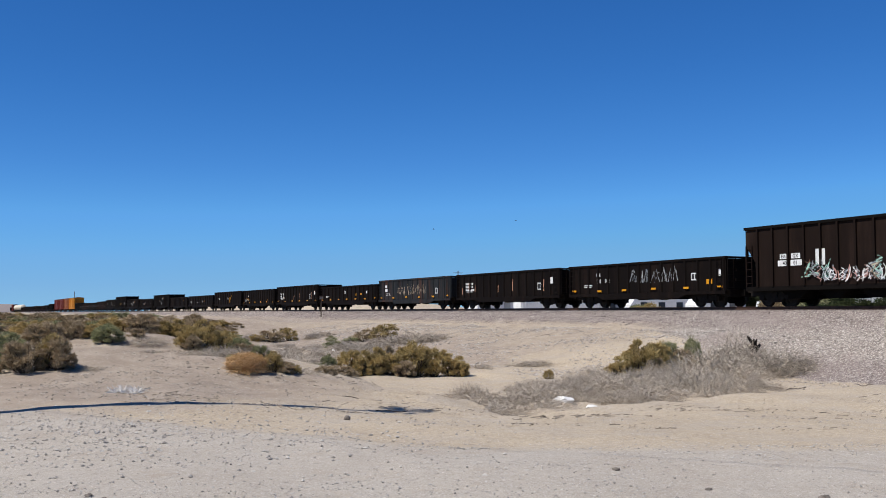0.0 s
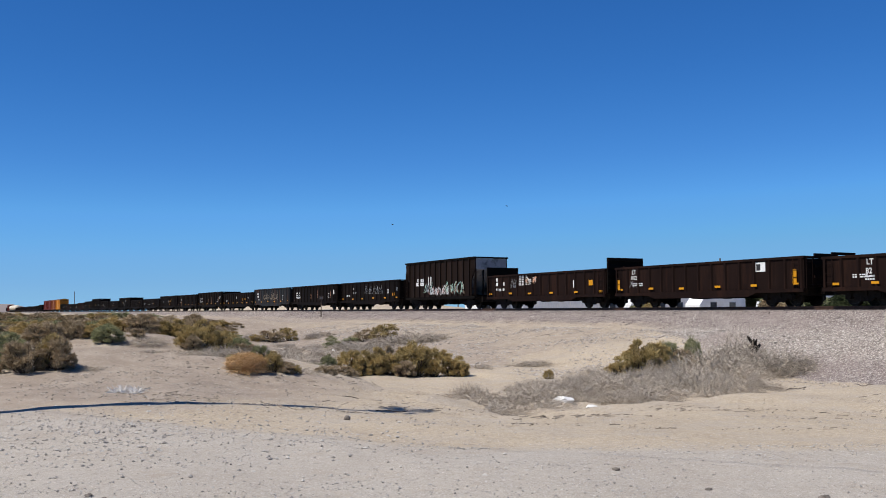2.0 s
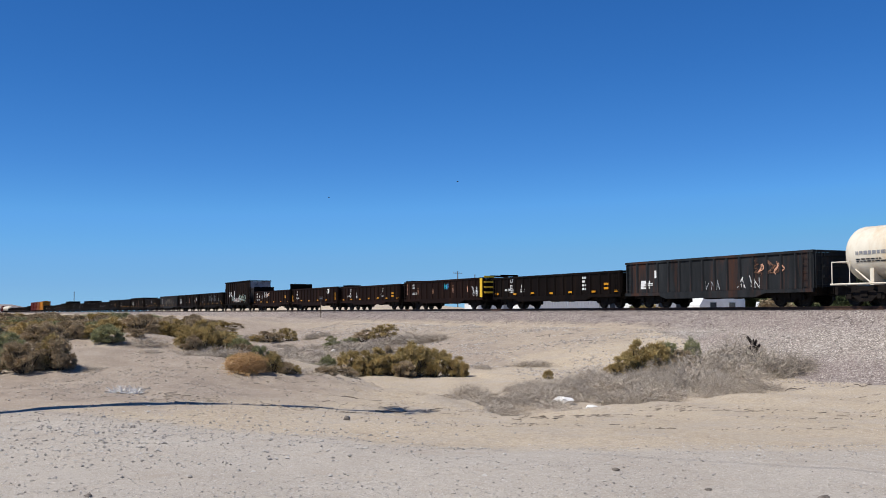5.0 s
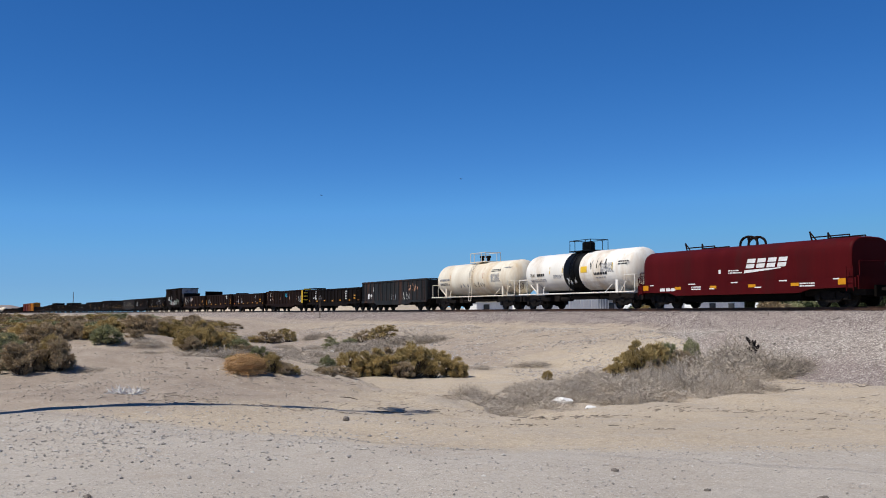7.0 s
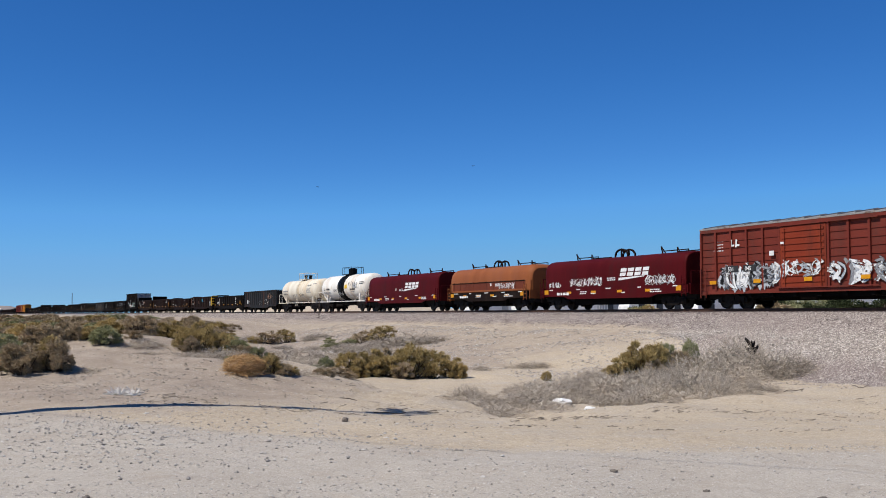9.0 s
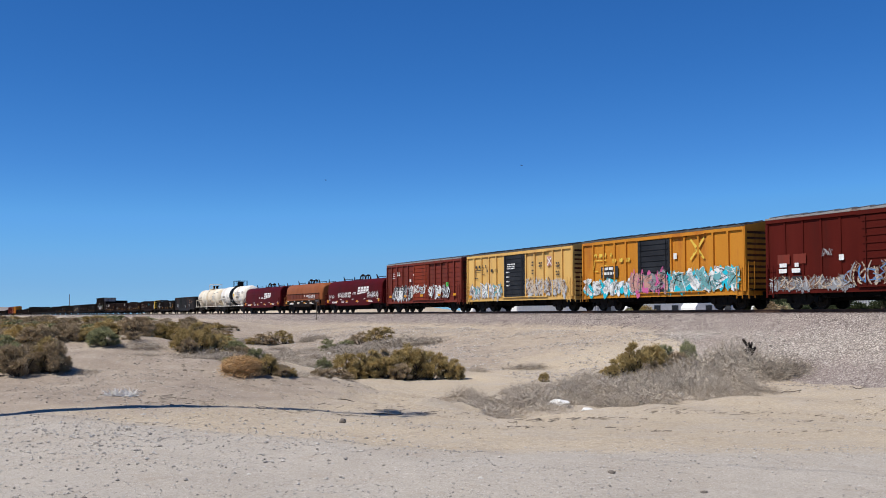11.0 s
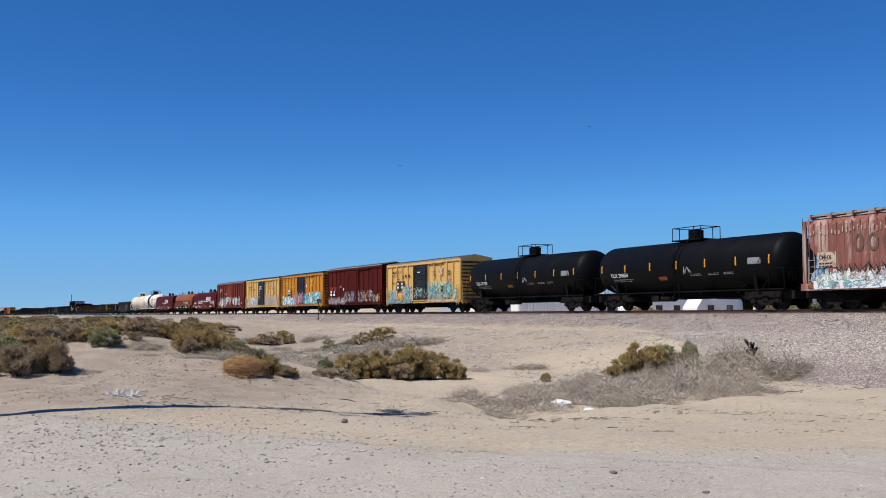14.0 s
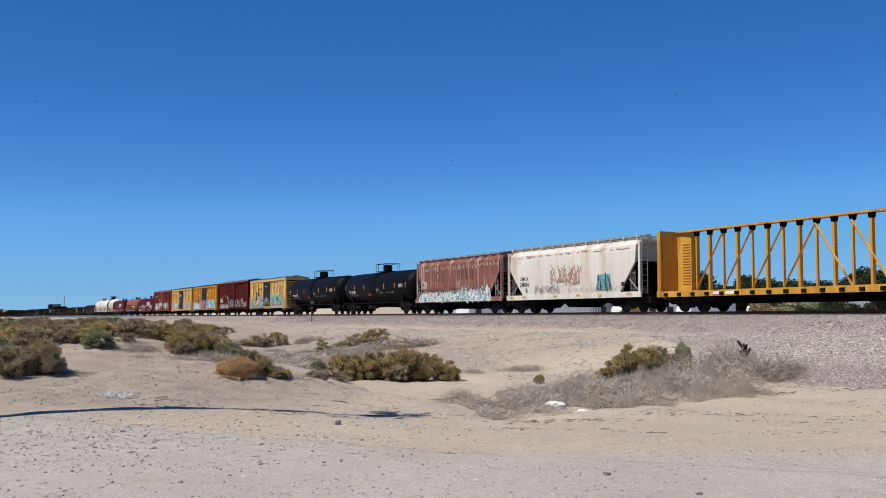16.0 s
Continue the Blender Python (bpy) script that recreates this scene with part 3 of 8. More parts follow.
# -- gondola --
def gondola(t0, t1, h, mat, ribs=14, label="sooty dark brown gondola freight car", marks=None, far=False, z0=0.70, amber_n=6, end_mat=None, seed=0):
    car, L = car_empty("gondola_car", t0, t1, label, "freight car")
    a, W = L / 2, 1.5
    t = 0.07
    bm = bmesh.new()
    add_box(bm, -a, a, -W + 0.05, -W + 0.05 + t, z0 + 0.22, h - 0.1)
    add_box(bm, -a, a, W - 0.05 - t, W - 0.05, z0 + 0.22, h - 0.1)
    add_box(bm, -a + 0.004, a - 0.004, -W + 0.12, W - 0.12, 0.98, 1.10)
    for s in (-1, 1):
        add_box(bm, min(s * a, s * (a - t)), max(s * a, s * (a - t)), -W + 0.124, W - 0.124, 1.104, h - 0.1)
    part("body", bm, mat, car)
    # top chord round the rim
    bm = bmesh.new()
    add_box(bm, -a - 0.03, a + 0.03, -W - 0.02, -W + 0.18, h - 0.1, h + 0.03)
    add_box(bm, -a - 0.03, a + 0.03, W - 0.18, W + 0.02, h - 0.1, h + 0.03)
    for s in (-1, 1):
        add_box(bm, s * a - 0.09, s * a + 0.09, -W + 0.184, W - 0.184, h - 0.09, h + 0.02)
    part("top_chord", bm, mat, car)
    # side sill, deeper between the trucks
    for s in (-1, 1):
        bm = bmesh.new()
        add_prism(bm, [(-a, z0 + 0.21), (a, z0 + 0.21), (a, z0 + 0.02), (a - 3.4, z0 + 0.02), (a - 4.1, z0 - 0.18), (-a + 4.1, z0 - 0.18), (-a + 3.4, z0 + 0.02), (-a, z0 + 0.02)],
                  "y", s * (W - 0.02) - 0.06, s * (W - 0.02) + 0.06)
        part("side_sill", bm, mat, car)
    part("centre_sill", box(-a - 0.2, a + 0.2, -0.3, 0.3, 0.62, 0.97), soot_and_shade, car)
    # ribs, each one pressed post
    bm = bmesh.new()
    add_prism(bm, [(-0.11, -0.0), (-0.055, -0.09), (0.055, -0.09), (0.11, 0.0)], "x", 0, 1)
    me = mesh_of("rib", bm, mat)
    me.transform(Matrix(((0, 1, 0, 0), (0, 0, 1, 0), (1, 0, 0, 0), (0, 0, 0, 1))))
    for s in (-1, 1):
        if far and s > 0:
            continue
        for i in range(ribs + 1):
            x = -a + 0.16 + (L - 0.32) * i / ribs
            o = piece("rib", me, Matrix.Translation((x, s * (W - 0.05), z0 + 0.21)) @ pose(0, 0, 0, 0, 0, 0 if s < 0 else 180) @ Matrix.Diagonal((1, 1, h - 0.31 - z0, 1)), car)
    running_gear(car, L, 2.2, far)
    if not far:
        for s in (-1, 1):
            x = -a + 0.25 if s < 0 else a - 0.68
            ladder(car, x, -W - 0.06, z0 + 0.2, h - 0.1, end_mat or mat)
            ladder(car, s * (a + 0.12), -W + 0.08 if s > 0 else W - 0.5, z0 + 0.2, h - 0.1, end_mat or mat, along="y")
        bm = bmesh.new()
        for i in range(3):
            z = z0 + 0.75 + i * 0.55
            for s in (-1, 1):
                add_box(bm, s * (a + 0.05) - 0.05, s * (a + 0.05) + 0.05, -W + 0.7, W - 0.7, z, z + 0.14)
        part("end_stiffener", bm, end_mat or mat, car)
        piece("brake_wheel", GEAR["brake_wheel"], pose(a + 0.28, 0.7, h - 0.5), car)
        r = random.Random(seed + 7)
        for i in range(amber_n):
            x = -a + 0.5 + (L - 1.2) * i / max(1, amber_n - 1) + r.uniform(-0.15, 0.15)
            bar(car, "reflector", x, z0 + 0.34 + r.uniform(-0.03, 0.05), 0.46, 0.12, amber, -W - 0.045)
        small_print(car, -a + 1.9, z0 + 0.75, 1.0, 2, stencil, -W - 0.0, 0.06)
        # brake gear hung under the floor
        bm = bmesh.new()
        add_rod(bm, (-0.9, -0.8, 0.62), (0.2, -0.8, 0.62), 0.17, 10)
        add_rod(bm, (0.5, -0.7, 0.55), (3.2, -0.5, 0.6), 0.03, 5)
        add_box(bm, 1.4, 1.8, -0.9, -0.6, 0.45, 0.75)
        part("brake_gear", bm, iron, car)
    if marks:
        marks(car, L, h)
    return car


MARK_Y = -1.454


def marks_a(car, L, h):
    words(car, "201", -L / 2 + 3.3, 1.62, 0.26, stencil, MARK_Y)
    words(car, "942", -L / 2 + 4.25, 1.62, 0.26, stencil, MARK_Y)
    bar(car, "stencil", -L / 2 + 3.3, 2.02, 0.42, 0.24, stencil, MARK_Y)
    tag_scrawl(car, -L / 2 + 7.1, -L / 2 + 11.8, 1.5, 2.35, "silver", 5, MARK_Y - 0.05, 0.06)
    bar(car, "placard", L / 2 - 3.0, 1.55, 0.62, 0.42, stencil, MARK_Y)
    bar(car, "placard_field", L / 2 - 2.94, 1.61, 0.22, 0.3, stencil_dark, MARK_Y - 0.005)
    bar(car, "placard_field", L / 2 - 2.66, 1.61, 0.22, 0.3, stencil_dark, MARK_Y - 0.005)
    bar(car, "reflector", L / 2 - 1.6, 1.3, 0.5, 0.28, amber, MARK_Y - 0.05)
    bar(car, "stencil", L / 2 - 0.55, 1.75, 0.22, 0.36, stencil, MARK_Y - 0.05)


def marks_b(car, L, h):
    for i, x in enumerate((0.06, 0.13, 0.2, 0.35, 0.44, 0.58, 0.71, 0.86)):
        bar(car, "paint_streak", -L / 2 + x * L, 1.15 + 0.1 * (i % 3), 0.07, 0.55 + 0.3 * (i % 2), spray["peach"], MARK_Y - 0.01, 0.05)
    bar(car, "placard", L / 2 - 3.1, 1.35, 0.5, 0.5, stencil, MARK_Y)
    bar(car, "placard_field", L / 2 - 3.04, 1.41, 0.38, 0.38, stencil_dark, MARK_Y - 0.005)
    small_print(car, -L / 2 + 1.6, 1.95, 1.6, 3, stencil, MARK_Y, 0.14)
    bar(car, "stencil", L / 2 - 1.3, 1.75, 0.4, 0.45, stencil, MARK_Y - 0.05)


def marks_c(car, L, h):
    small_print(car, -L / 2 + 1.5, 2.1, 0.6, 1, stencil, MARK_Y, 0.22)
    bar(car, "stencil", -L / 2 + 1.5, 1.7, 0.6, 0.26, stencil, MARK_Y)
    tag_scrawl(car, -L / 2 + 4.5, L / 2 - 5, 1.3, 2.3, "tan", 9, MARK_Y - 0.05, 0.07)
    bar(car, "placard", L / 2 - 3.1, 1.35, 0.45, 0.5, stencil, MARK_Y)
    bar(car, "placard_field", L / 2 - 3.04, 1.41, 0.33, 0.38, stencil_dark, MARK_Y - 0.005)


def marks_far(car, L, h):
    r = random.Random(int(L * 1000))
    for i in range(r.randint(3, 6)):
        x = -L / 2 + L * r.uniform(0.06, 0.92)
        bar(car, "stencil", x, r.uniform(1.2, h - 0.7), r.uniform(0.2, 0.55), r.uniform(0.15, 0.35), r.choice((stencil, stencil, amber)), MARK_Y)


def marks_ns(car, L, h):
    for i, (x, z, w, hh) in enumerate(((1.3, 2.1, 0.35, 0.25), (1.3, 1.75, 0.4, 0.26), (2.3, 1.75, 0.45, 0.26), (1.3, 1.4, 0.3, 0.15), (2.3, 1.4, 0.4, 0.15))):
        bar(car, "stencil", -L / 2 + x, z, w, hh, stencil, MARK_Y)
    r = random.Random(4)
    for i in range(6):
        for k in range(3):
            bar(car, "stencil", -L / 2 + 5.0 + k * 0.42, 1.72 + i * 0.13, 0.3, 0.07, stencil, MARK_Y)
    graffiti(car, -L / 2 + 6.2, -L / 2 + 7.6, 1.7, 2.4, ["peach", "white"], "tan", 31, MARK_Y - 0.05, 2, 0.8)
    tag_scrawl(car, -L / 2 + 3.9, -L / 2 + 4.5, 1.5, 2.2, "silver", 3, MARK_Y - 0.01, 0.05)
    for k in (-1, 1):
        bulk = part("bulkhead", box(k * (L / 2 + 0.16) - 0.06, k * (L / 2 + 0.16) + 0.06, -1.42, 1.42, 1.0, 3.28), soot_and_shade, car, "tall black end bulkhead")
        bm = bmesh.new()
        for q in range(5):
            add_box(bm, k * (L / 2 + 0.25) - 0.05, k * (L / 2 + 0.25) + 0.05, -1.36, 1.36, 1.25 + q * 0.45, 1.38 + q * 0.45)
        part("bulkhead_rib", bm, soot_and_shade, bulk)
    bar(car, "reflector", L / 2 - 1.9, 1.5, 0.5, 0.36, amber, MARK_Y - 0.05)
    bar(car, "placard", L / 2 - 3.9, 1.4, 0.4, 0.5, stencil, MARK_Y)


def marks_lt(num):
    def f(car, L, h):
        words(car, "LT", -L / 2 + 1.75, 2.08, 0.26, stencil, MARK_Y)
        words(car, num, -L / 2 + 1.6, 1.74, 0.24, stencil, MARK_Y)
        tag_scrawl(car, -L / 2 + 1.5, -L / 2 + 2.6, 1.25, 1.7, "silver", 8, MARK_Y - 0.05, 0.05)
        bar(car, "reflector", -L / 2 + 0.3, 1.15, 0.24, 0.6, amber, MARK_Y - 0.08)
        bar(car, "reflector", L / 2 - 0.75, 1.15, 0.3, 0.75, amber, MARK_Y - 0.08)
        bar(car, "placard", L / 2 - 3.5, 1.85, 0.75, 0.5, stencil, MARK_Y)
        bar(car, "placard_field", L / 2 - 3.42, 1.92, 0.3, 0.34, stencil_dark, MARK_Y - 0.005)
    return f


def marks_wide(num, split=False):
    def f(car, L, h):
        words(car, "LT", -L / 2 + 2.7, 1.95, 0.28, stencil, MARK_Y)
        words(car, num[:2], -L / 2 + 2.65, 1.52, 0.28, stencil, MARK_Y)
        words(car, num[2:], -L / 2 + 4.3, 1.52, 0.28, stencil, MARK_Y)
        small_print(car, -L / 2 + 2.6, 1.36, 0.6, 2, stencil, MARK_Y, 0.08)
        small_print(car, -L / 2 + 4.25, 1.36, 0.6, 2, stencil, MARK_Y, 0.08)
        small_print(car, L / 2 - 4.6, 1.98, 0.5, 4, stencil, MARK_Y, 0.14)
        bar(car, "reflector", L / 2 - 1.9, 1.5, 0.6, 0.14, amber, MARK_Y - 0.05)
        bar(car, "reflector", L / 2 - 1.9, 1.22, 0.6, 0.14, amber, MARK_Y - 0.05)
    return f


def marks_yellow_end(car, L, h):
    part("corner_panel", box(L / 2 - 0.36, L / 2 + 0.04, -1.59, -1.56, 0.95, h - 0.05), safety_yellow, car, "yellow painted corner panel")
    bm = bmesh.new()
    for i in range(4):
        z = 1.25 + i * 0.42
        add_box(bm, L / 2 + 0.1, L / 2 + 0.16, -1.45, -0.55, z, z + 0.14)
    part("end_stiffener", bm, safety_yellow, car, "yellow painted end stiffeners")
    for x, z, hh in ((0.6, 1.35, 0.95), (3.0, 1.35, 0.6), (6.2, 1.4, 0.45), (10.2, 1.4, 0.6), (12.9, 1.4, 0.6), (15.2, 1.4, 0.95)):
        bar(car, "paint_streak", -L / 2 + x, z, 0.1, hh, spray["peach"], MARK_Y - 0.01, -0.06)
    graffiti(car, -L / 2 + 8.4, -L / 2 + 9.4, 1.65, 2.25, ["cyan", "blue"], "blue", 12, MARK_Y - 0.03, 2, 0.7)
    graffiti(car, L / 2 - 1.9, L / 2 - 0.8, 0.95, 1.9, ["white", "silver"], "grey", 13, MARK_Y - 0.05, 2, 0.6)
    words(car, "LTD", -L / 2 + 1.8, 2.1, 0.16, stencil, MARK_Y)
    small_print(car, -L / 2 + 1.8, 1.9, 0.7, 1, stencil, MARK_Y, 0.1)


def marks_blue(car, L, h):
    bar(car, "stencil", -L / 2 + 1.5, 1.15, 0.9, 0.5, spray["white"], MARK_Y, 0.1)
    bar(car, "stencil", -L / 2 + 2.9, 1.8, 0.3, 0.45, stencil, MARK_Y)
    tag_scrawl(car, -L / 2 + 7.5, -L / 2 + 9.0, 0.95, 1.5, "silver", 81, MARK_Y - 0.05, 0.08)
    tag_scrawl(car, -L / 2 + 10.3, -L / 2 + 12.0, 1.0, 1.6, "white", 82, MARK_Y - 0.05, 0.08)
    graffiti(car, -L / 2 + 11.8, -L / 2 + 13.6, 1.5, 2.5, ["brown", "peach"], "brown", 83, MARK_Y - 0.03, 2, 0.7)


# -- open-top hopper --
def open_hopper(t0, t1, h):
    car, L = car_empty("open_top_hopper_car", t0, t1, "dark brown ribbed open-top hopper car with graffiti", "freight car")
    a, W, z0 = L / 2, 1.5, 1.05
    for s in (-1, 1):
        bm = bmesh.new()
        add_prism(bm, [(-a, h - 0.1), (a, h - 0.1), (a, h - 0.95), (a - 0.75, h - 1.9), (a - 0.75, z0), (-a + 0.75, z0), (-a + 0.75, h - 1.9), (-a, h - 0.95)], "y", s * (W - 0.05) - 0.04, s * (W - 0.05) + 0.04)
        part("side_sheet", bm, hop_brown, car)
    slope_mat = surface("slope_sheet_grey", (0.20, 0.20, 0.21), (0.34, 0.34, 0.35), 0.8, 0.6, 0.2, c3=(0.03, 0.02, 0.015), stain=0.9)
    for s in (-1, 1):
        bm = bmesh.new()
        add_prism(bm, [(s * a, h - 0.1), (s * a, h - 1.0), (s * (a - 2.4), z0 + 0.1), (s * (a - 2.5), z0 + 0.1), (s * (a - 0.06), h - 0.96), (s * (a - 0.06), h - 0.1)], "y", -W + 0.1, W - 0.1)
        part("slope_sheet", bm, slope_mat, car, "worn grey end slope sheet")
    for i in range(4):
        bm = bmesh.new()
        x = -a + 3.1 + i * (L - 6.2) / 3
        add_prism(bm, [(x - 1.35, z0 + 0.1), (x + 1.35, z0 + 0.1), (x + 0.4, 0.4), (x - 0.4, 0.4)], "y", -1.1, 1.1)
        part("hopper_chute", bm, soot_and_shade, car)
    bm = bmesh.new()
    for s in (-1, 1):
        add_box(bm, -a - 0.04, a + 0.04, s * W - 0.09, s * W + 0.09, h - 0.1, h + 0.04)
        add_box(bm, s * a - 0.07, s * a + 0.07, -W + 0.094, W - 0.094, h - 0.09, h + 0.03)
    part("top_chord", bm, soot_and_shade, car)
    for s in (-1, 1):
        part("side_sill", box(-a, a, s * (W - 0.04) - 0.07, s * (W - 0.04) + 0.07, 0.82, 1.05), soot_and_shade, car)
    me = mesh_of("rib", box(-0.06, 0.06, -0.1, 0.0, z0, h - 0.1), hop_brown)
    for s in (-1, 1):
        for i in range(12):
            piece("rib", me, pose(-a + 0.95 + (L - 1.9) * i / 11, s * (W - 0.01), 0, 0, 0, 0 if s < 0 else 180), car)
    for sx in (-1, 1):
        for sy in (-1, 1):
            part("corner_post", box(sx * (a - 0.04) - 0.06, sx * (a - 0.04) + 0.06, sy * (W - 0.06) - 0.06, sy * (W - 0.06) + 0.06, 1.05, h - 0.96), hop_brown, car)
        part("end_platform", box(min(sx * (a + 0.1), sx * (a - 1.9)), max(sx * (a + 0.1), sx * (a - 1.9)), -1.38, 1.38, 0.9, 1.04), soot_and_shade, car)
        ladder(car, -a + 0.1 if sx < 0 else a - 0.5, -W - 0.05, 1.05, 3.3, hop_brown)
        bm = bmesh.new()
        for y in (-0.7, 0.7):
            add_rod(bm, (sx * (a - 0.1), y, 1.04), (sx * (a - 0.1), y, h - 1.0), 0.06, 6)
        part("end_post", bm, soot_and_shade, car)
    part("centre_sill", box(-a - 0.2, a + 0.2, -0.28, 0.28, 0.62, 0.9), soot_and_shade, car)
    running_gear(car, L, 1.7)
    y = -W + 0.04 - 0.05
    bar(car, "placard", -a + 2.55, 2.45, 0.62, 0.26, stencil, y)
    bar(car, "placard", -a + 3.35, 2.45, 0.62, 0.26, stencil, y)
    bar(car, "placard", -a + 2.4, 2.08, 0.78, 0.3, stencil, y)
    bar(car, "placard", -a + 3.3, 2.08, 0.78, 0.3, stencil, y)
    words(car, "EA", -a + 2.65, 2.49, 0.19, stencil_dark, y)
    words(car, "GX", -a + 3.45, 2.49, 0.19, stencil_dark, y)
    words(car, "40", -a + 2.75, 2.13, 0.2, stencil_dark, y)
    words(car, "01", -a + 3.5, 2.13, 0.2, stencil_dark, y)
    bar(car, "placard", -a + 5.0, 2.05, 0.62, 0.8, stencil, y)
    graffiti(car, -a + 4.1, -a + 6.2, 1.25, 2.3, ["mint", "grey", "brown"], "black", 21, y - 0.07, None, 0.7)
    graffiti(car, -a + 5.4, -a + 9.4, 1.15, 1.95, ["white", "salmon", "silver"], "black", 22, y - 0.08, None, 0.7)
    graffiti(car, -a + 8.6, -a + 12.4, 1.2, 2.35, ["mint", "silver", "brown", "tan"], "black", 23, y - 0.09, None, 0.7)
    return car


# -- tank car --
def tank_car(t0, t1, mat, label, r=1.36, zc=2.59, frame_mat=None, band=None, far=False, dome=True, marks=None):
    car, L = car_empty("tank_car", t0, t1, label, "freight car")
    a = L / 2
    fm = frame_mat or mat
    e = a - (0.08 if mat is black_tank else 0.35)
    prof = []
    for i in range(8):
        k = math.pi / 2 * i / 7
        prof.append((-e + 0.75 - 0.75 * math.cos(k), max(0.02, r * math.sin(k))))
    prof += [(-0.9, r + 0.01), (0.9, r + 0.01)]
    prof += [(-x, q) for x, q in reversed(prof[:8])]
    bm = bmesh.new()
    add_lathe(bm, prof, 40)
    bmesh.ops.translate(bm, verts=bm.verts[:], vec=(0, 0, zc))
    part("tank", bm, mat, car, smooth=True)
    for x in (-e * 0.55, e * 0.55):
        bm = bmesh.new()
        add_lathe(bm, [(x - 0.03, r + 0.002), (x - 0.02, r + 0.012), (x + 0.02, r + 0.012), (x + 0.03, r + 0.002)], 40)
        bmesh.ops.translate(bm, verts=bm.verts[:], vec=(0, 0, zc))
        part("weld_seam", bm, mat, car, smooth=True)
    if band:
        bm = bmesh.new()
        add_lathe(bm, [(-1.15, r + 0.004), (-1.14, r + 0.02), (0.85, r + 0.02), (0.86, r + 0.004)], 40)
        bmesh.ops.translate(bm, verts=bm.verts[:], vec=(0, 0, zc))
        part("band", bm, band, car, "black painted band", smooth=True)
    # stub sills, saddles and end platforms
    for s in (-1, 1):
        part("stub_sill", box(min(s * (a + 0.1), s * (a - 3.2)), max(s * (a + 0.1), s * (a - 3.2)), -0.35, 0.35, 0.7, 1.02), fm, car)
        bm = bmesh.new()
        pts = [(-1.2, 1.0), (1.2, 1.0)] + [(math.cos(k) * (r + 0.02), zc - math.sin(k) * (r + 0.02)) for k in (0.55, 0.9, 1.25, 1.57, 1.9, 2.25, 2.6)]
        add_prism(bm, pts, "x", s * (a - 2.3) - 0.12, s * (a - 2.3) + 0.12)
        part("saddle", bm, fm, car)
        part("end_platform", box(min(s * a, s * (a - 0.8)), max(s * a, s * (a - 0.8)), -1.45, 1.45, 1.02, 1.1), fm, car)
    running_gear(car, L, 1.75, far)
    if far:
        return car
    # walkway rods, end rails and the ladder to the top platform
    for s in (-1, 1):
        bm = bmesh.new()
        add_rod(bm, (-a, s * 1.45, 1.06), (a, s * 1.45, 1.06), 0.05, 6)
        part("side_rail", bm, fm, car)
        bm = bmesh.new()
        x = s * (a - 0.05)
        for y in (-1.4, 1.4):
            add_rod(bm, (x, y, 1.1), (x, y, 2.15), 0.03, 5)
            add_rod(bm, (x, y, 2.15), (x - s * 1.1, y, 2.15), 0.025, 5)
            add_rod(bm, (x - s * 1.1, y, 2.15), (x - s * 1.1, y, 1.1), 0.025, 5)
            part("side_handrail", bm, fm, car)
            bm = bmesh.new()
        add_rod(bm, (x, -1.4, 2.15), (x, 1.4, 2.15), 0.025, 5)
        part("end_handrail", bm, fm, car)
        bm = bmesh.new()
        for y in (-1.0, 1.0):
            add_rod(bm, (s * (a - 2.1), y, 1.08), (s * (a - 1.3), y * 1.15, 1.75), 0.045, 5)
            add_rod(bm, (s * (a - 3.4), y * 1.35, 1.08), (s * (a - 3.0), y * 1.05, 1.6), 0.03, 5)
        part("tank_brace", bm, fm, car)
    piece("brake_wheel", GEAR["brake_wheel"], pose(a + 0.02, -0.9, 1.75), car)
    bm = bmesh.new()
    for x in (-0.22, 0.22):
        add_path(bm, [(x, -1.5, 0.7)] + [(x, -math.cos(k) * (r + 0.12), zc + math.sin(k) * (r + 0.12)) for k in (-0.4, 0.0, 0.4, 0.75, 1.1, 1.35)], 0.03, 5)
    for i in range(11):
        k = -0.75 + 2.05 * i / 10
        y, z = (-math.cos(k) * (r + 0.12), zc + math.sin(k) * (r + 0.12)) if k > -0.4 else (-1.45, 0.7 + (k + 0.75) * 3.4)
        add_rod(bm, (-0.22, y, z), (0.22, y, z), 0.016, 5)
    part("ladder", bm, band or fm, car)
    part("top_platform", box(-1.35, 1.35, -0.75, 0.75, zc + r + 0.0, zc + r + 0.07), band or fm, car)
    bm = bmesh.new()
    zt = zc + r + 0.07
    for y in (-0.72, 0.72):
        for x in (-1.3, -0.65, 0.65, 1.3):
            add_rod(bm, (x, y, zt), (x, y, zt + 0.72), 0.025, 5)
        add_rod(bm, (-1.3, y, zt + 0.72), (1.3, y, zt + 0.72), 0.025, 5)
    for x in (-1.3, 1.3):
        add_rod(bm, (x, -0.72, zt + 0.72), (x, 0.72, zt + 0.72), 0.025, 5)
    part("platform_railing", bm, band or fm, car)
    bm = bmesh.new()
    if dome:
        add_rod(bm, (0.0, 0, zt), (0.0, 0, zt + 0.55), 0.45, 16)
        add_rod(bm, (0.0, 0, zt + 0.55), (0.0, 0, zt + 0.62), 0.47, 16, 0.3)
    else:
        for x, y in ((-0.2, -0.2), (0.25, 0.15), (0.0, 0.3)):
            add_rod(bm, (x, y, zt), (x, y, zt + 0.42), 0.14, 10)
            add_rod(bm, (x, y, zt + 0.34), (x, y, zt + 0.5), 0.2, 10)
    part("valve_housing", bm, black_tank if dome else hop_brown, car)
    bm = bmesh.new()
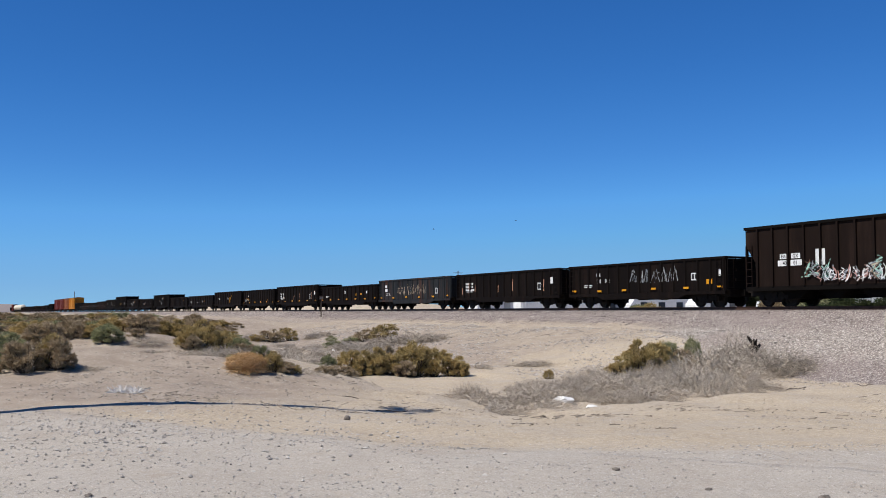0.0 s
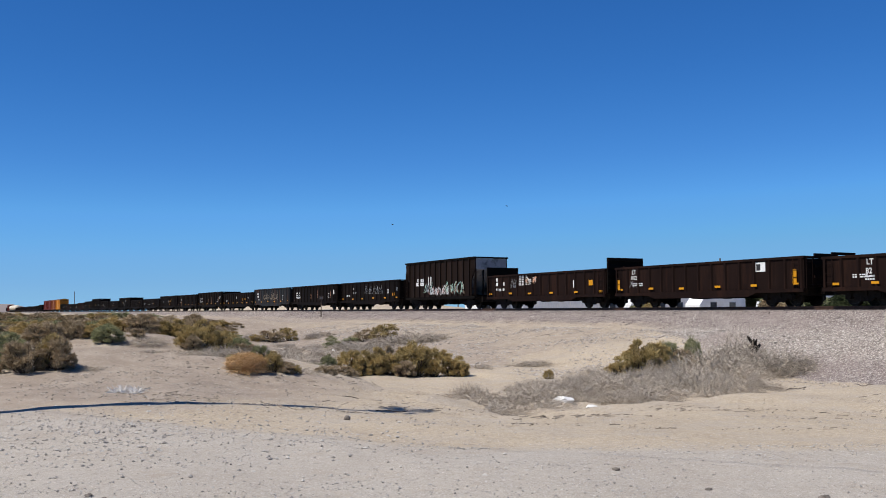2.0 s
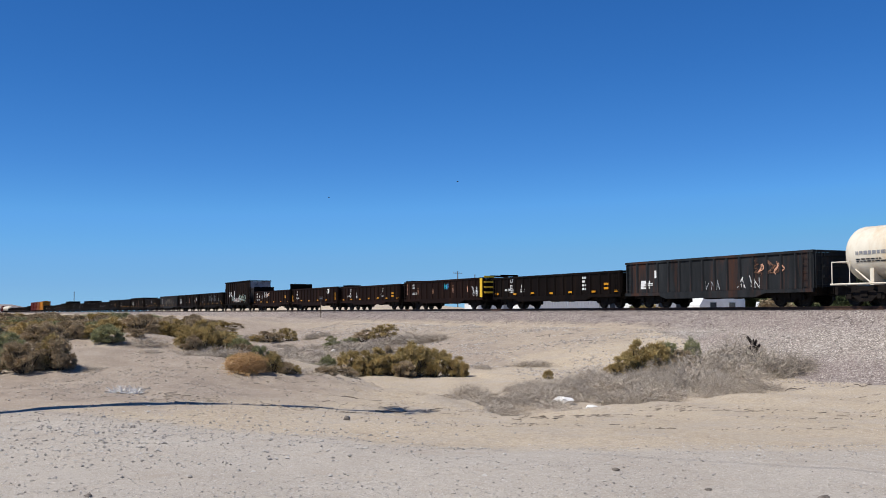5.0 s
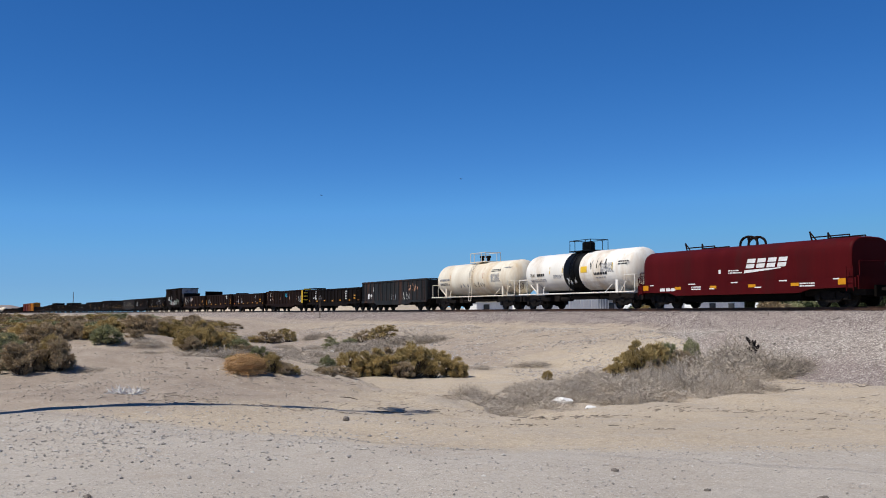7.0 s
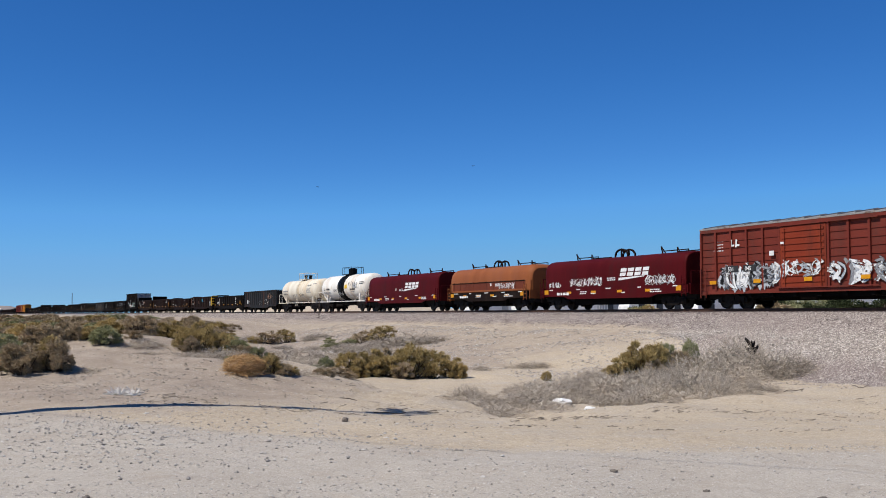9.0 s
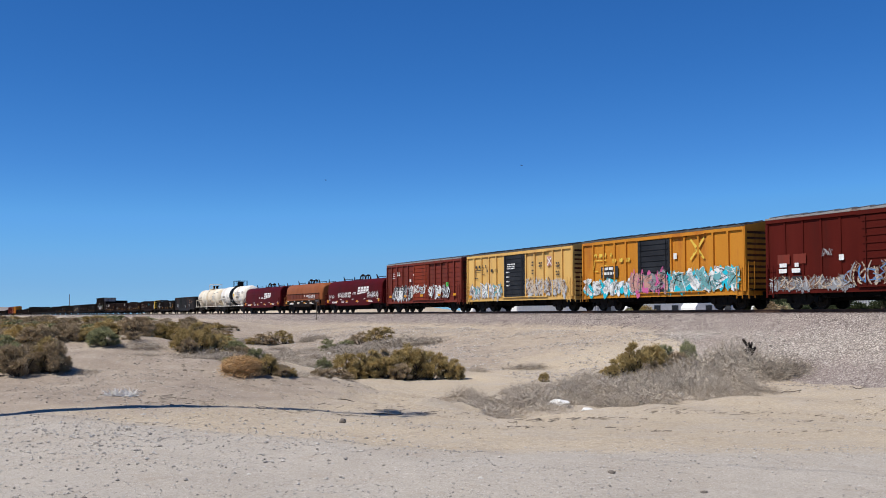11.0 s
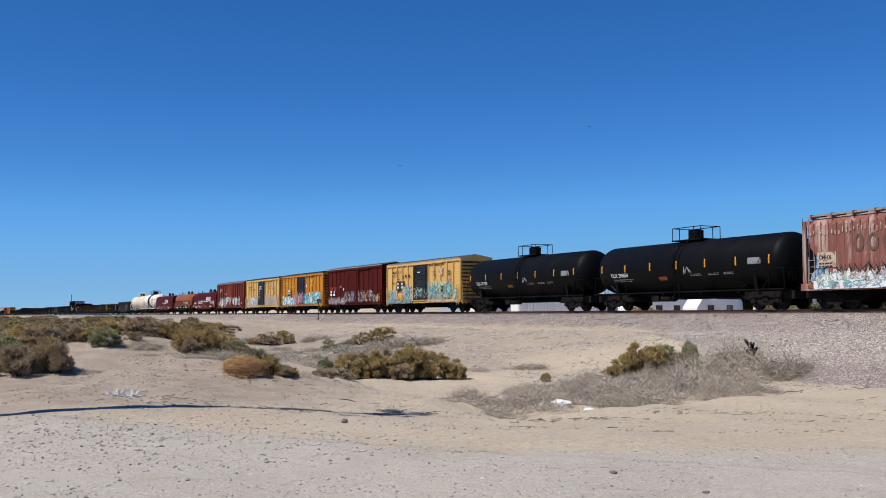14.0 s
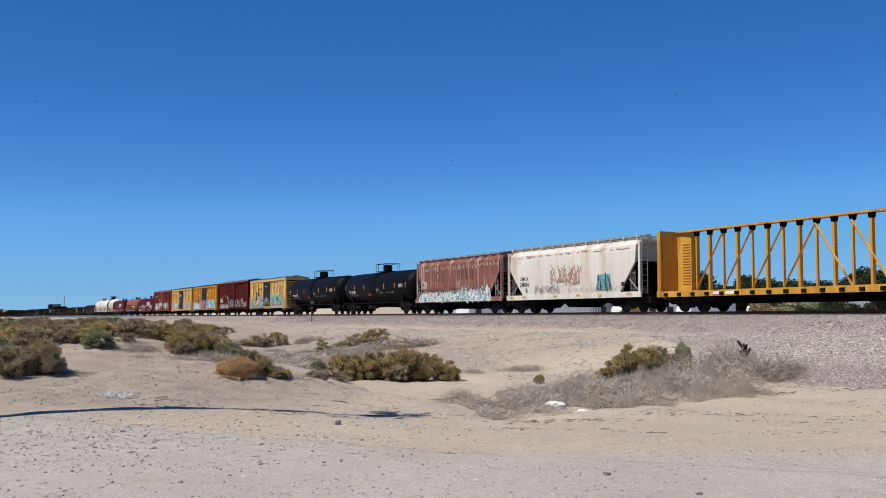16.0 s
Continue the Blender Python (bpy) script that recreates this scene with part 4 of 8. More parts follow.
    add_rod(bm, (-2.6, -0.5, 0.72), (-1.4, -0.5, 0.72), 0.2, 10)
    add_box(bm, -3.6, -2.9, -0.6, 0.1, 0.55, 0.95)
    add_rod(bm, (-a + 3.0, -0.3, 0.8), (a - 3.0, -0.3, 0.8), 0.04, 5)
    add_rod(bm, (-a + 3.0, 0.5, 0.7), (a - 3.0, 0.5, 0.7), 0.04, 5)
    part("brake_gear", bm, iron, car)
    bm = box(-a + 2.7, a - 2.7, -0.45, 0.45, 0.7, zc - r + 0.06)
    for x in (-a + 3.6, -1.6, 1.9, a - 3.6):
        add_box(bm, x - 0.1, x + 0.1, -1.3, 1.3, 0.82, 1.02)
    part("underframe", bm, soot_and_shade, car)
    bm = bmesh.new()
    add_rod(bm, (0.6, 0, zc - r - 0.32), (0.6, 0, zc - r + 0.05), 0.14, 10)
    add_rod(bm, (0.4, 0, zc - r - 0.28), (1.3, -0.4, zc - r - 0.28), 0.03, 5)
    part("bottom_outlet", bm, fm, car)
    if marks:
        marks(car, L, r, zc)
    return car


def on_tank(r, zc, z):
    """How far the near side of a tank stands out at height z."""
    return -math.sqrt(max(0.01, (r + 0.014) ** 2 - (z - zc) ** 2))


def tank_bar(car, x, z, w, h, mat, r, zc, name="reflector"):
    """A mark that follows the round of the tank."""
    bm = bmesh.new()
    rows = [[bm.verts.new((x + k, on_tank(r + 0.006, zc, z + h * i / 5), z + h * i / 5)) for k in (0, w)] for i in range(6)]
    for a, b in zip(rows, rows[1:]):
        bm.faces.new((a[0], a[1], b[1], b[0]))
    return part(name, bm, mat, car)


def tank_words(car, text, x, z, size, mat, r, zc):
    o = words(car, text, x, 0, size, mat)
    y = on_tank(r, zc, z + size / 2)
    lean = math.degrees(math.asin(max(-1, min(1, (z + size / 2 - zc) / r))))
    o.matrix_basis = pose(x, y - 0.01, z, 90 - lean, 0, 0)
    return o


def tank_print(car, x, z, w, rows, mat, r, zc, size=0.07):
    rnd = random.Random(int(x * 77) + rows)
    bm = bmesh.new()
    for q in range(rows):
        u, zz = x, z - q * size * 1.8
        while u < x + w:
            k = rnd.uniform(0.1, 0.3)
            vs = [bm.verts.new((uu, on_tank(r + 0.006, zc, v), v)) for uu, v in ((u, zz), (u + k, zz), (u + k, zz + size), (u, zz + size))]
            bm.faces.new(vs)
            u += k + 0.05
    tagged(part("stencil", bm, mat, car), kind="stuff")


def tank_scrawl(car, x0, x1, z0, z1, c, seed, r, zc, w=0.05):
    rnd = random.Random(seed)
    bm = bmesh.new()
    n = max(2, int((x1 - x0) / 0.45))
    for i in range(n):
        cx = x0 + (i + 0.5) * (x1 - x0) / n
        pts = []
        for k in range(4):
            pts.append((cx + rnd.uniform(-0.25, 0.25), z0 + (z1 - z0) * (k % 2) * rnd.uniform(0.6, 1.0) + (z1 - z0) * 0.2 * rnd.random()))
        fine = []
        for p, q in zip(pts, pts[1:]):
            fine += [(p[0] + (q[0] - p[0]) * t / 4, p[1] + (q[1] - p[1]) * t / 4) for t in range(4)]
        ribbon(bm, fine + [pts[-1]], w, 0)
    for v in bm.verts:
        v.co.y = on_tank(r + 0.008, zc, v.co.z)
    part("graffiti", bm, spray[c], car, "thin illegible sprayed scrawl in " + c)["kind"] = "stuff"


def marks_tank_cream(car, L, r, zc):
    a = L / 2
    tank_print(car, -a + 1.5, 2.45, 1.9, 1, spray["grey"], r, zc, 0.17)
    tank_print(car, -a + 1.5, 2.2, 1.5, 2, stencil_dark, r, zc, 0.06)
    tank_print(car, 3.4, 3.1, 1.4, 2, stencil_dark, r, zc, 0.06)
    tank_print(car, 3.4, 2.75, 1.3, 7, spray["grey"], r, zc, 0.05)
    tank_print(car, a - 2.0, 3.2, 1.2, 1, spray["grey"], r, zc, 0.1)
    tank_scrawl(car, -2.2, -0.5, 1.75, 2.15, "grey", 3, r, zc)
    tank_scrawl(car, 0.4, 2.2, 1.75, 2.2, "black", 4, r, zc)
    for x in (-a + 3.4, 2.0):
        tank_bar(car, x, 2.5, 0.1, 0.45, spray["peach"], r, zc, "paint_streak")


def marks_tank_white(car, L, r, zc):
    a = L / 2
    words_x = -a + 1.6
    tank_words(car, "TILX", words_x, 2.35, 0.22, stencil_dark, r, zc)
    tank_print(car, words_x + 0.95, 2.36, 1.0, 1, stencil_dark, r, zc, 0.19)
    tank_print(car, words_x, 2.1, 1.9, 2, spray["grey"], r, zc, 0.06)
    tank_print(car, -2.5, 2.35, 1.0, 3, spray["grey"], r, zc, 0.05)
    tank_bar(car, 1.05, 2.45, 0.75, 0.42, safety_yellow, r, zc, "placard")
    tank_print(car, 2.6, 2.25, 1.4, 1, stencil_dark, r, zc, 0.16)
    tank_print(car, 2.8, 2.05, 1.0, 1, spray["grey"], r, zc, 0.06)
    tank_print(car, 3.4, 2.95, 1.3, 7, spray["grey"], r, zc, 0.05)
    tank_scrawl(car, 2.0, 4.2, 2.6, 3.35, "black", 6, r, zc, 0.045)
    tank_print(car, a - 1.9, 3.0, 1.0, 2, stencil_dark, r, zc, 0.09)
    tank_scrawl(car, -0.9, 0.5, 1.7, 2.2, "white", 8, r + 0.02, zc, 0.1)
    for x in (-3.0, -1.32, 4.7):
        tank_bar(car, x, 2.5, 0.1, 0.5, spray["yellow"], r, zc, "reflector")


def marks_tank_black(num):
    def f(car, L, r, zc):
        a = L / 2
        tank_words(car, "TILX " + num, -a + 2.0, 2.1, 0.25, stencil, r, zc)
        tank_print(car, -a + 2.15, 1.92, 1.9, 2, spray["grey"], r, zc, 0.06)
        for i in range(7):
            tank_bar(car, -a + 0.95 + (L - 2.0) * i / 6, zc - 0.2, 0.11, 0.48, amber, r, zc)
        tank_bar(car, a - 2.6, 2.45, 1.0, 0.34, spray["grey"], r, zc, "placard")
        tank_bar(car, -1.8, 1.8, 0.75, 0.22, coil_orange, r, zc, "placard")
        tank_scrawl(car, 0.7, 1.3, 2.1, 2.5, "silver", 3, r, zc, 0.04)
        for x in (1.2, 2.7, 4.0):
            tank_print(car, x, 2.05, 0.8, 2, spray["grey"], r, zc, 0.04)
    return f


# -- coil car --
def coil_car(t0, t1, mat, label, emblem=False, rounded=False, seed=0, tags=()):
    car, L = car_empty("coil_car", t0, t1, label, "freight car")
    a = L / 2
    W = 1.5
    # deck and side sills
    part("deck", box(-a + 0.1, a - 0.1, -1.36, 1.36, 1.06, 1.22), soot_and_shade, car)
    for s in (-1, 1):
        bm = bmesh.new()
        add_prism(bm, [(-a, 1.42), (a, 1.42), (a, 0.95), (a - 3.0, 0.9), (a - 3.7, 0.72), (-a + 3.7, 0.72), (-a + 3.0, 0.9), (-a, 0.95)], "y", s * (W - 0.04) - 0.07, s * (W - 0.04) + 0.07)
        part("side_sill", bm, mat if not rounded else hop_brown, car)
    part("centre_sill", box(-a - 0.2, a + 0.2, -0.4, 0.4, 0.5, 1.05), soot_and_shade, car)
    part("belly_beam", box(-a + 3.9, a - 3.9, -1.15, 1.15, 0.34, 1.05), soot_and_shade, car)
    # hood: a rounded cover swept along the car, closed by domed ends
    half, top, foot = 1.38, 3.45, 1.36 if not rounded else 1.5

    def ring(x, k):
        pts = []
        sh = 2.55 if not rounded else 2.45
        pts.append((x, -half * k, foot))
        for i in range(13):
            ang = math.pi * i / 12
            pts.append((x, -half * k * math.copysign(abs(math.cos(ang)) ** 0.55, math.cos(ang)), foot + (sh - foot) * k + (top - sh) * k * math.sin(ang) ** 0.8))
        pts.append((x, half * k, foot))
        return pts
    e = a - 0.6
    ends = [(0.0, 1.0), (0.1, 0.995), (0.22, 0.965)] if not rounded else [(0.0, 1.0), (0.25, 0.98), (0.5, 0.92), (0.68, 0.84)]
    sect = [ring(-e - d, k) for d, k in reversed(ends)] + [ring(-e / 3, 1.0), ring(e / 3, 1.0)] + [ring(e + d, k) for d, k in ends]
    bm = bmesh.new()
    rings = [[bm.verts.new(p) for p in s] for s in sect]
    for p, q in zip(rings, rings[1:]):
        for i in range(len(p) - 1):
            bm.faces.new((p[i], q[i], q[i + 1], p[i + 1]))
    bm.faces.new(rings[0])
    bm.faces.new(rings[-1][::-1])
    bmesh.ops.recalc_face_normals(bm, faces=bm.faces[:])
    hood = part("hood", bm, mat, car, smooth=True)
    for p in hood.data.polygons:
        p.use_smooth = len(p.vertices) == 4
    bm = bmesh.new()
    for s in (-1, 1):
        add_box(bm, -e - 0.1, e + 0.1, s * (half + 0.03) - 0.035, s * (half + 0.03) + 0.035, foot - 0.02, foot + 0.1)
    part("hood_flange", bm, mat, hood)
    if rounded:
        bm = bmesh.new()
        for s in (-1, 1):
            add_box(bm, -e, e, s * (half + 0.015) - 0.02, s * (half + 0.015) + 0.02, 2.18, 2.25)
        part("hood_seam", bm, hop_brown, hood)
        for s in (-1, 1):
            part("hood_skirt", box(-e, e, s * half + min(0, s * 0.008), s * half + max(0, s * 0.008), foot + 0.1, 2.18), coil_rust, hood, "rust-brown lower skirt")
            bm = bmesh.new()
            for i in range(11):
                x = -e + 0.3 + (2 * e - 0.6) * i / 10
                add_box(bm, x - 0.03, x + 0.03, s * (half + 0.012) - 0.02, s * (half + 0.012) + 0.02, foot + 0.1, 2.3)
            part("skirt_ribs", bm, coil_rust, hood)
    # lifting arch in the middle, guide horns at the quarters
    bm = bmesh.new()
    for y in (-0.3, 0.3):
        pts = [(0.7 * math.cos(k), y, top - 0.05 + 0.55 * math.sin(k) ** 0.7) for k in [math.pi * i / 10 for i in range(11)]]
        add_path(bm, pts, 0.07, 6)
        add_rod(bm, (0, y, top - 0.05), (0, y, top + 0.5), 0.06, 6)
    add_rod(bm, (-0.4, 0, top + 0.4), (0.4, 0, top + 0.4), 0.06, 6)
    part("lifting_arch", bm, soot_red, hood)
    for s in (-1, 1):
        x = s * e * 0.62
        bm = bmesh.new()
        for y in (-0.55, 0.55):
            add_rod(bm, (x, y, top - 0.2), (x - 0.1, y * 1.15, top + 0.42), 0.045, 5)
            add_rod(bm, (x + 0.35, y, top - 0.15), (x - 0.1, y * 1.15, top + 0.42), 0.035, 5)
            add_rod(bm, (x, y, top + 0.12), (x + 2.4, y, top + 0.12), 0.035, 5)
            add_rod(bm, (x + 2.4, y, top + 0.12), (x + 2.4, y, top - 0.1), 0.035, 5)
        part("guide_horn", bm, soot_red, hood)
    running_gear(car, L, 1.9)
    for s in (-1, 1):
        ladder(car, -a + 0.1 if s < 0 else a - 0.52, -W - 0.1, 0.75, 1.95, mat, rungs=4)
        bm = bmesh.new()
        add_box(bm, s * a - 0.06, s * a + 0.06, -1.4, 1.4, 0.85, 1.5)
        part("end_sill", bm, mat, car)
        bm = bmesh.new()
        for y in (-1.3, 1.3):
            add_rod(bm, (s * (a + 0.02), y, 1.4), (s * (a + 0.02), y, 2.2), 0.03, 5)
        add_rod(bm, (s * (a + 0.02), -1.3, 2.2), (s * (a + 0.02), 1.3, 2.2), 0.03, 5)
        part("end_handrail", bm, mat, car)
    piece("brake_wheel", GEAR["brake_wheel"], pose(a + 0.1, 0.6, 2.0), car)
    r = random.Random(seed)
    for i in range(6):
        x = -a + 0.5 + (L - 1.6) * i / 5
        bar(car, "reflector", x, 1.08, 0.55, 0.16 if i not in (0, 5) else 0.3, amber, -W - 0.035)
    for i in range(9):
        bar(car, "stencil", -a + 1.2 + (L - 2.6) * i / 8, 1.34 - 0.3 * (i % 2), r.uniform(0.35, 0.7), 0.06, stencil, -W - 0.036)
    small_print(car, -a + 2.2, 1.0, 1.5, 1, stencil, -W - 0.033, 0.18)
    small_print(car, -a + 5.1, 1.16, 0.9, 2, stencil, -W - 0.033, 0.07)
    small_print(car, a - 3.6, 1.16, 1.0, 2, stencil, -W - 0.033, 0.07)
    small_print(car, -a + 8.1, 2.0, 1.1, 2, stencil, -half - 0.01, 0.07)
    bar(car, "stencil", -a + 7.3, 1.9, 0.18, 0.22, stencil, -half - 0.01)
    if emblem:
        # railway emblem as plain slanted shapes
        x0, zb = -a + 9.5, 2.12
        bm = bmesh.new()

        def slab(x, z, w, h):
            k = 0.35
            p = [(x + k * (z - zb), z), (x + w + k * (z - zb), z), (x + w + k * (z + h - zb), z + h), (x + k * (z + h - zb), z + h)]
            vs = [bm.verts.new((u, -half - 0.012, v)) for u, v in p]
            bm.faces.new(vs)
        for i in range(4):
            slab(x0 + i * 0.78, zb, 0.62, 0.22)
            slab(x0 + i * 0.78, zb + 0.28, 0.62, 0.22)
        vs = [bm.verts.new((u, -half - 0.012, v)) for u, v in ((x0 - 0.15, zb - 0.27), (x0 + 2.6, zb - 0.08), (x0 + 2.63, zb - 0.03), (x0 - 0.1, zb - 0.1))]
        bm.faces.new(vs)
        part("emblem", bm, stencil, car, "white slanted railway emblem")
    for x0, x1, z0, z1, fill, ln, sd in tags:
        graffiti(car, -a + x0, -a + x1, z0, z1, fill, ln, sd, -half - 0.012, None, 0.75)
    return car


# -- boxcar --
def boxcar(t0, t1, mat, label, h=4.4, ribs=8, door_mat=None, roof=None, seams=False, z0=0.8, marks=None, far=False, end_mat=None, rib=0.09):
    car, L = car_empty("boxcar", t0, t1, label, "freight car")
    a, W = L / 2, 1.5
    part("body", box(-a + 0.06, a - 0.06, -W + 0.06, W - 0.06, 1.0, h - 0.02), mat, car)
    bm = bmesh.new()
    add_prism(bm, [(-W - 0.04, h - 0.02), (W + 0.04, h - 0.02), (W + 0.04, h + 0.06), (0.0, h + 0.32), (-W - 0.04, h + 0.06)], "x", -a - 0.03, a + 0.03)
    rf = part("roof", bm, roof or roof_grey, car)
    if not far:
        bm = bmesh.new()
        for i in range(15):
            x = -a + 0.3 + (L - 0.6) * i / 14
            for s in (-1, 1):
                add_prism(bm, [(s * (W + 0.03), h + 0.06), (0.0, h + 0.315), (0.0, h + 0.37), (s * (W + 0.03), h + 0.115)], "x", x - 0.05, x + 0.05)
        part("roof_seam", bm, roof or roof_grey, rf)
    # gable triangle and side fascia
    for s in (-1, 1):
        bm = bmesh.new()
        add_prism(bm, [(-W, h - 0.25), (W, h - 0.25), (W, h + 0.03), (0, h + 0.28), (-W, h + 0.03)], "x", s * (a - 0.02) - 0.05, s * (a - 0.02) + 0.08)
        part("gable", bm, end_mat or mat, car)
        bm = bmesh.new()
        add_box(bm, -a, a, s * (W - 0.01) - 0.05, s * (W - 0.01) + 0.05, h - 0.2, h - 0.03)
        part("fascia", bm, mat, car)
        part("side_sill", box(-a + 0.1, a - 0.1, s * (W - 0.05) - 0.06, s * (W - 0.05) + 0.06, z0, 1.0), mat, car)
    d0, d1 = -1.6, 1.5
    me = mesh_of("rib", box(-0.07, 0.07, -rib, 0.02, 1.0, h - 0.2), mat)
    n = ribs // 2
    for s in (-1, 1):
        if far and s > 0:
            continue
        for lo, hi in ((-a + 0.07, d0 - 0.1), (d1 + 0.1, a - 0.07)):
            for i in range(n + 1):
                piece("rib", me, pose(lo + (hi - lo) * i / n, s * (W - 0.04), 0, 0, 0, 0 if s < 0 else 180), car)
    if seams:
        me = mesh_of("panel_seam", box(-0.75, 0.75, -0.035, 0.0, -0.02, 0.02), mat)
        for lo, hi in ((-a + 0.07, d0 - 0.1), (d1 + 0.1, a - 0.07)):
            for i in range(n):
                for q in range(7):
                    piece("panel_seam", me, Matrix.Translation((lo + (hi - lo) * (i + 0.5) / n, -W + 0.06, 1.35 + q * 0.4)) @ Matrix.Diagonal(((hi - lo) / n / 1.7, 1, 1, 1)), car)
    # corrugated ends
    bm = bmesh.new()
    add_prism(bm, [(-0.13, 0.0), (-0.05, -0.10), (0.05, -0.10), (0.13, 0.0)], "x", -W + 0.15, W - 0.15)
    me = mesh_of("end_corrugation", bm, end_mat or mat)
    me.transform(Matrix(((0, 1, 0, 0), (1, 0, 0, 0), (0, 0, 1, 0), (0, 0, 0, 1))))
    cm = bmesh.new()
    add_box(cm, -0.02, 0.1, -W + 0.15, W - 0.15, -0.09, 0.09)
    cor = mesh_of("end_corrugation", cm, end_mat or mat)
    bevelled = cor
    for sx in (-1, 1):
        if far and sx < 0:
            continue
        for i in range(10):
            piece("end_corrugation", bevelled, pose(sx * (a - 0.06), 0, 1.25 + i * (h - 1.75) / 9, 0, 0, 0 if sx > 0 else 180), car)
        for sy in (-1, 1):
            part("corner_post", box(sx * (a - 0.02) - 0.07, sx * (a - 0.02) + 0.07, sy * (W - 0.06) - 0.07, sy * (W - 0.06) + 0.07, 1.0, h - 0.26), end_mat or mat, car)
        part("end_sill", box(sx * (a - 0.05) - 0.08, sx * (a - 0.05) + 0.12, -W + 0.1, W - 0.1, 0.78, 1.02), end_mat or mat, car)
        # rust-brown backing, coloured dark for the shadow between the corrugations
        part("end_panel", box(sx * (a - 0.05) - 0.01, sx * (a - 0.05) + 0.012, -W + 0.12, W - 0.12, 1.03, h - 0.27), brown_rib_shade, car, "rust-brown end panel with the ribs' shadow in its colour")
    # sliding door, its tracks, bars and locking rods
    dm = door_mat or mat
    door = part("door", box(d0, d1, -W - 0.06, -W + 0.05, 1.08, h - 0.28), dm, car)
    if not far:
        bm = bmesh.new()
        for q in range(9):
            z = 1.3 + q * (h - 1.85) / 8
            add_box(bm, d0 + 0.12, d1 - 0.12, -W - 0.1, -W - 0.055, z, z + 0.1)
        part("door_corrugation", bm, dm, door)
        for x in (d0 + 0.35, d1 - 0.3):
            bm = bmesh.new()
            add_rod(bm, (x, -W - 0.13, 1.1), (x, -W - 0.13, h - 0.3), 0.025, 5)
            part("lock_rod", bm, dm, door)
        for z, x0, x1 in ((1.02, d0 - 0.2, d1 + 3.2), (h - 0.24, d0 - 0.2, d1 + 3.2)):
            part("door_track", box(x0, x1, -W - 0.12, -W - 0.03, z, z + 0.06), mat, car)
        for s in (-1, 1):
            ladder(car, -a + 0.12 if s < 0 else a - 0.55, -W - 0.1, 0.6, 2.3, mat, rungs=5)
            ladder(car, s * (a + 0.16), -W + 0.1, 0.6, 2.6, end_mat or mat, along="y", rungs=6)
            bm = bmesh.new()
            add_box(bm, s * (a + 0.2) - 0.15, s * (a + 0.2) + 0.15, -1.2, 1.2, 1.05, 1.1)
            part("end_platform", bm, soot_and_shade, car)
        piece("brake_wheel", GEAR["brake_wheel"], pose(a + 0.3, 0.5, 2.0), car)
        bm = bmesh.new()
        add_rod(bm, (-0.9, -0.8, 0.62), (0.2, -0.8, 0.62), 0.17, 10)
        add_rod(bm, (0.5, -0.7, 0.6), (3.2, -0.5, 0.65), 0.03, 5)
        part("brake_gear", bm, iron, car)
    part("centre_sill", box(-a - 0.2, a + 0.2, -0.35, 0.35, 0.6, 0.99), soot_and_shade, car)
    bm = box(-a + 3.7, a - 3.7, -0.6, 0.6, 0.42, 0.99)
    for i in range(6):
        x = -a + 3.8 + (L - 7.6) * i / 5
        add_box(bm, x - 0.12, x + 0.12, -1.38, 1.38, 0.6, 0.985)
    for s in (-1, 1):
        add_prism(bm, [(-a + 3.4, 0.99), (a - 3.4, 0.99), (a - 4.0, 0.56), (-a + 4.0, 0.56)], "y", s * 1.2 - 0.05, s * 1.2 + 0.05)
    part("underframe", bm, soot_and_shade, car)
    running_gear(car, L, 2.1, far)
    if marks:
        marks(car, L, h)
    return car


BOX_Y = -1.535


def marks_box_ns(car, L, h):
    a = L / 2
    for k in range(2):
        bar(car, "emblem", -a + 2.5 + 0.42 * k, 3.35, 0.12, 0.42, stencil, BOX_Y, 0.1)
        bar(car, "emblem", -a + 2.64 + 0.42 * k, 3.4, 0.2, 0.1, stencil, BOX_Y)
    for q in range(4):
        small_print(car, -a + 1.1, 3.7 - 0.17 * q, 0.8, 1, stencil, BOX_Y + 0.09, 0.05)
    for x, t in ((2.2, "531"), (3.55, "045")):
        bar(car, "placard", -a + x, 1.98, 0.98, 0.36, stencil_dark, BOX_Y - 0.03)
        words(car, t, -a + x + 0.14, 2.04, 0.24, stencil, BOX_Y - 0.036)
    graffiti(car, -a + 1.7, -a + 5.9, 1.0, 2.45, ["white", "silver", "grey", "white"], "black", 41, BOX_Y - 0.01, 5, 1.1, "silver")
    graffiti(car, -a + 5.7, -a + 9.3, 1.55, 2.5, ["white", "silver"], "brown", 42, -1.62, 5, 0.9)
    graffiti(car, -a + 9.6, -a + 14.0, 1.1, 2.45, ["white", "silver", "grey", "white"], "black", 43, BOX_Y - 0.01, 5, 1.1)
    bar(car, "graffiti", -a + 13.1, 2.15, 0.5, 0.35, spray["green"], BOX_Y - 0.04)
    for x in (0.9, 4.4, 8.0, 11.6, 14.6):
        bar(car, "reflector", -a + x, 1.35, 0.55, 0.2, amber, BOX_Y - 0.1)
    bar(car, "placard", -a + 5.55, 2.75, 0.35, 0.25, stencil, BOX_Y - 0.05)
    bar(car, "placard", -a + 6.4, 3.3, 0.25, 0.12, stencil, -1.62)


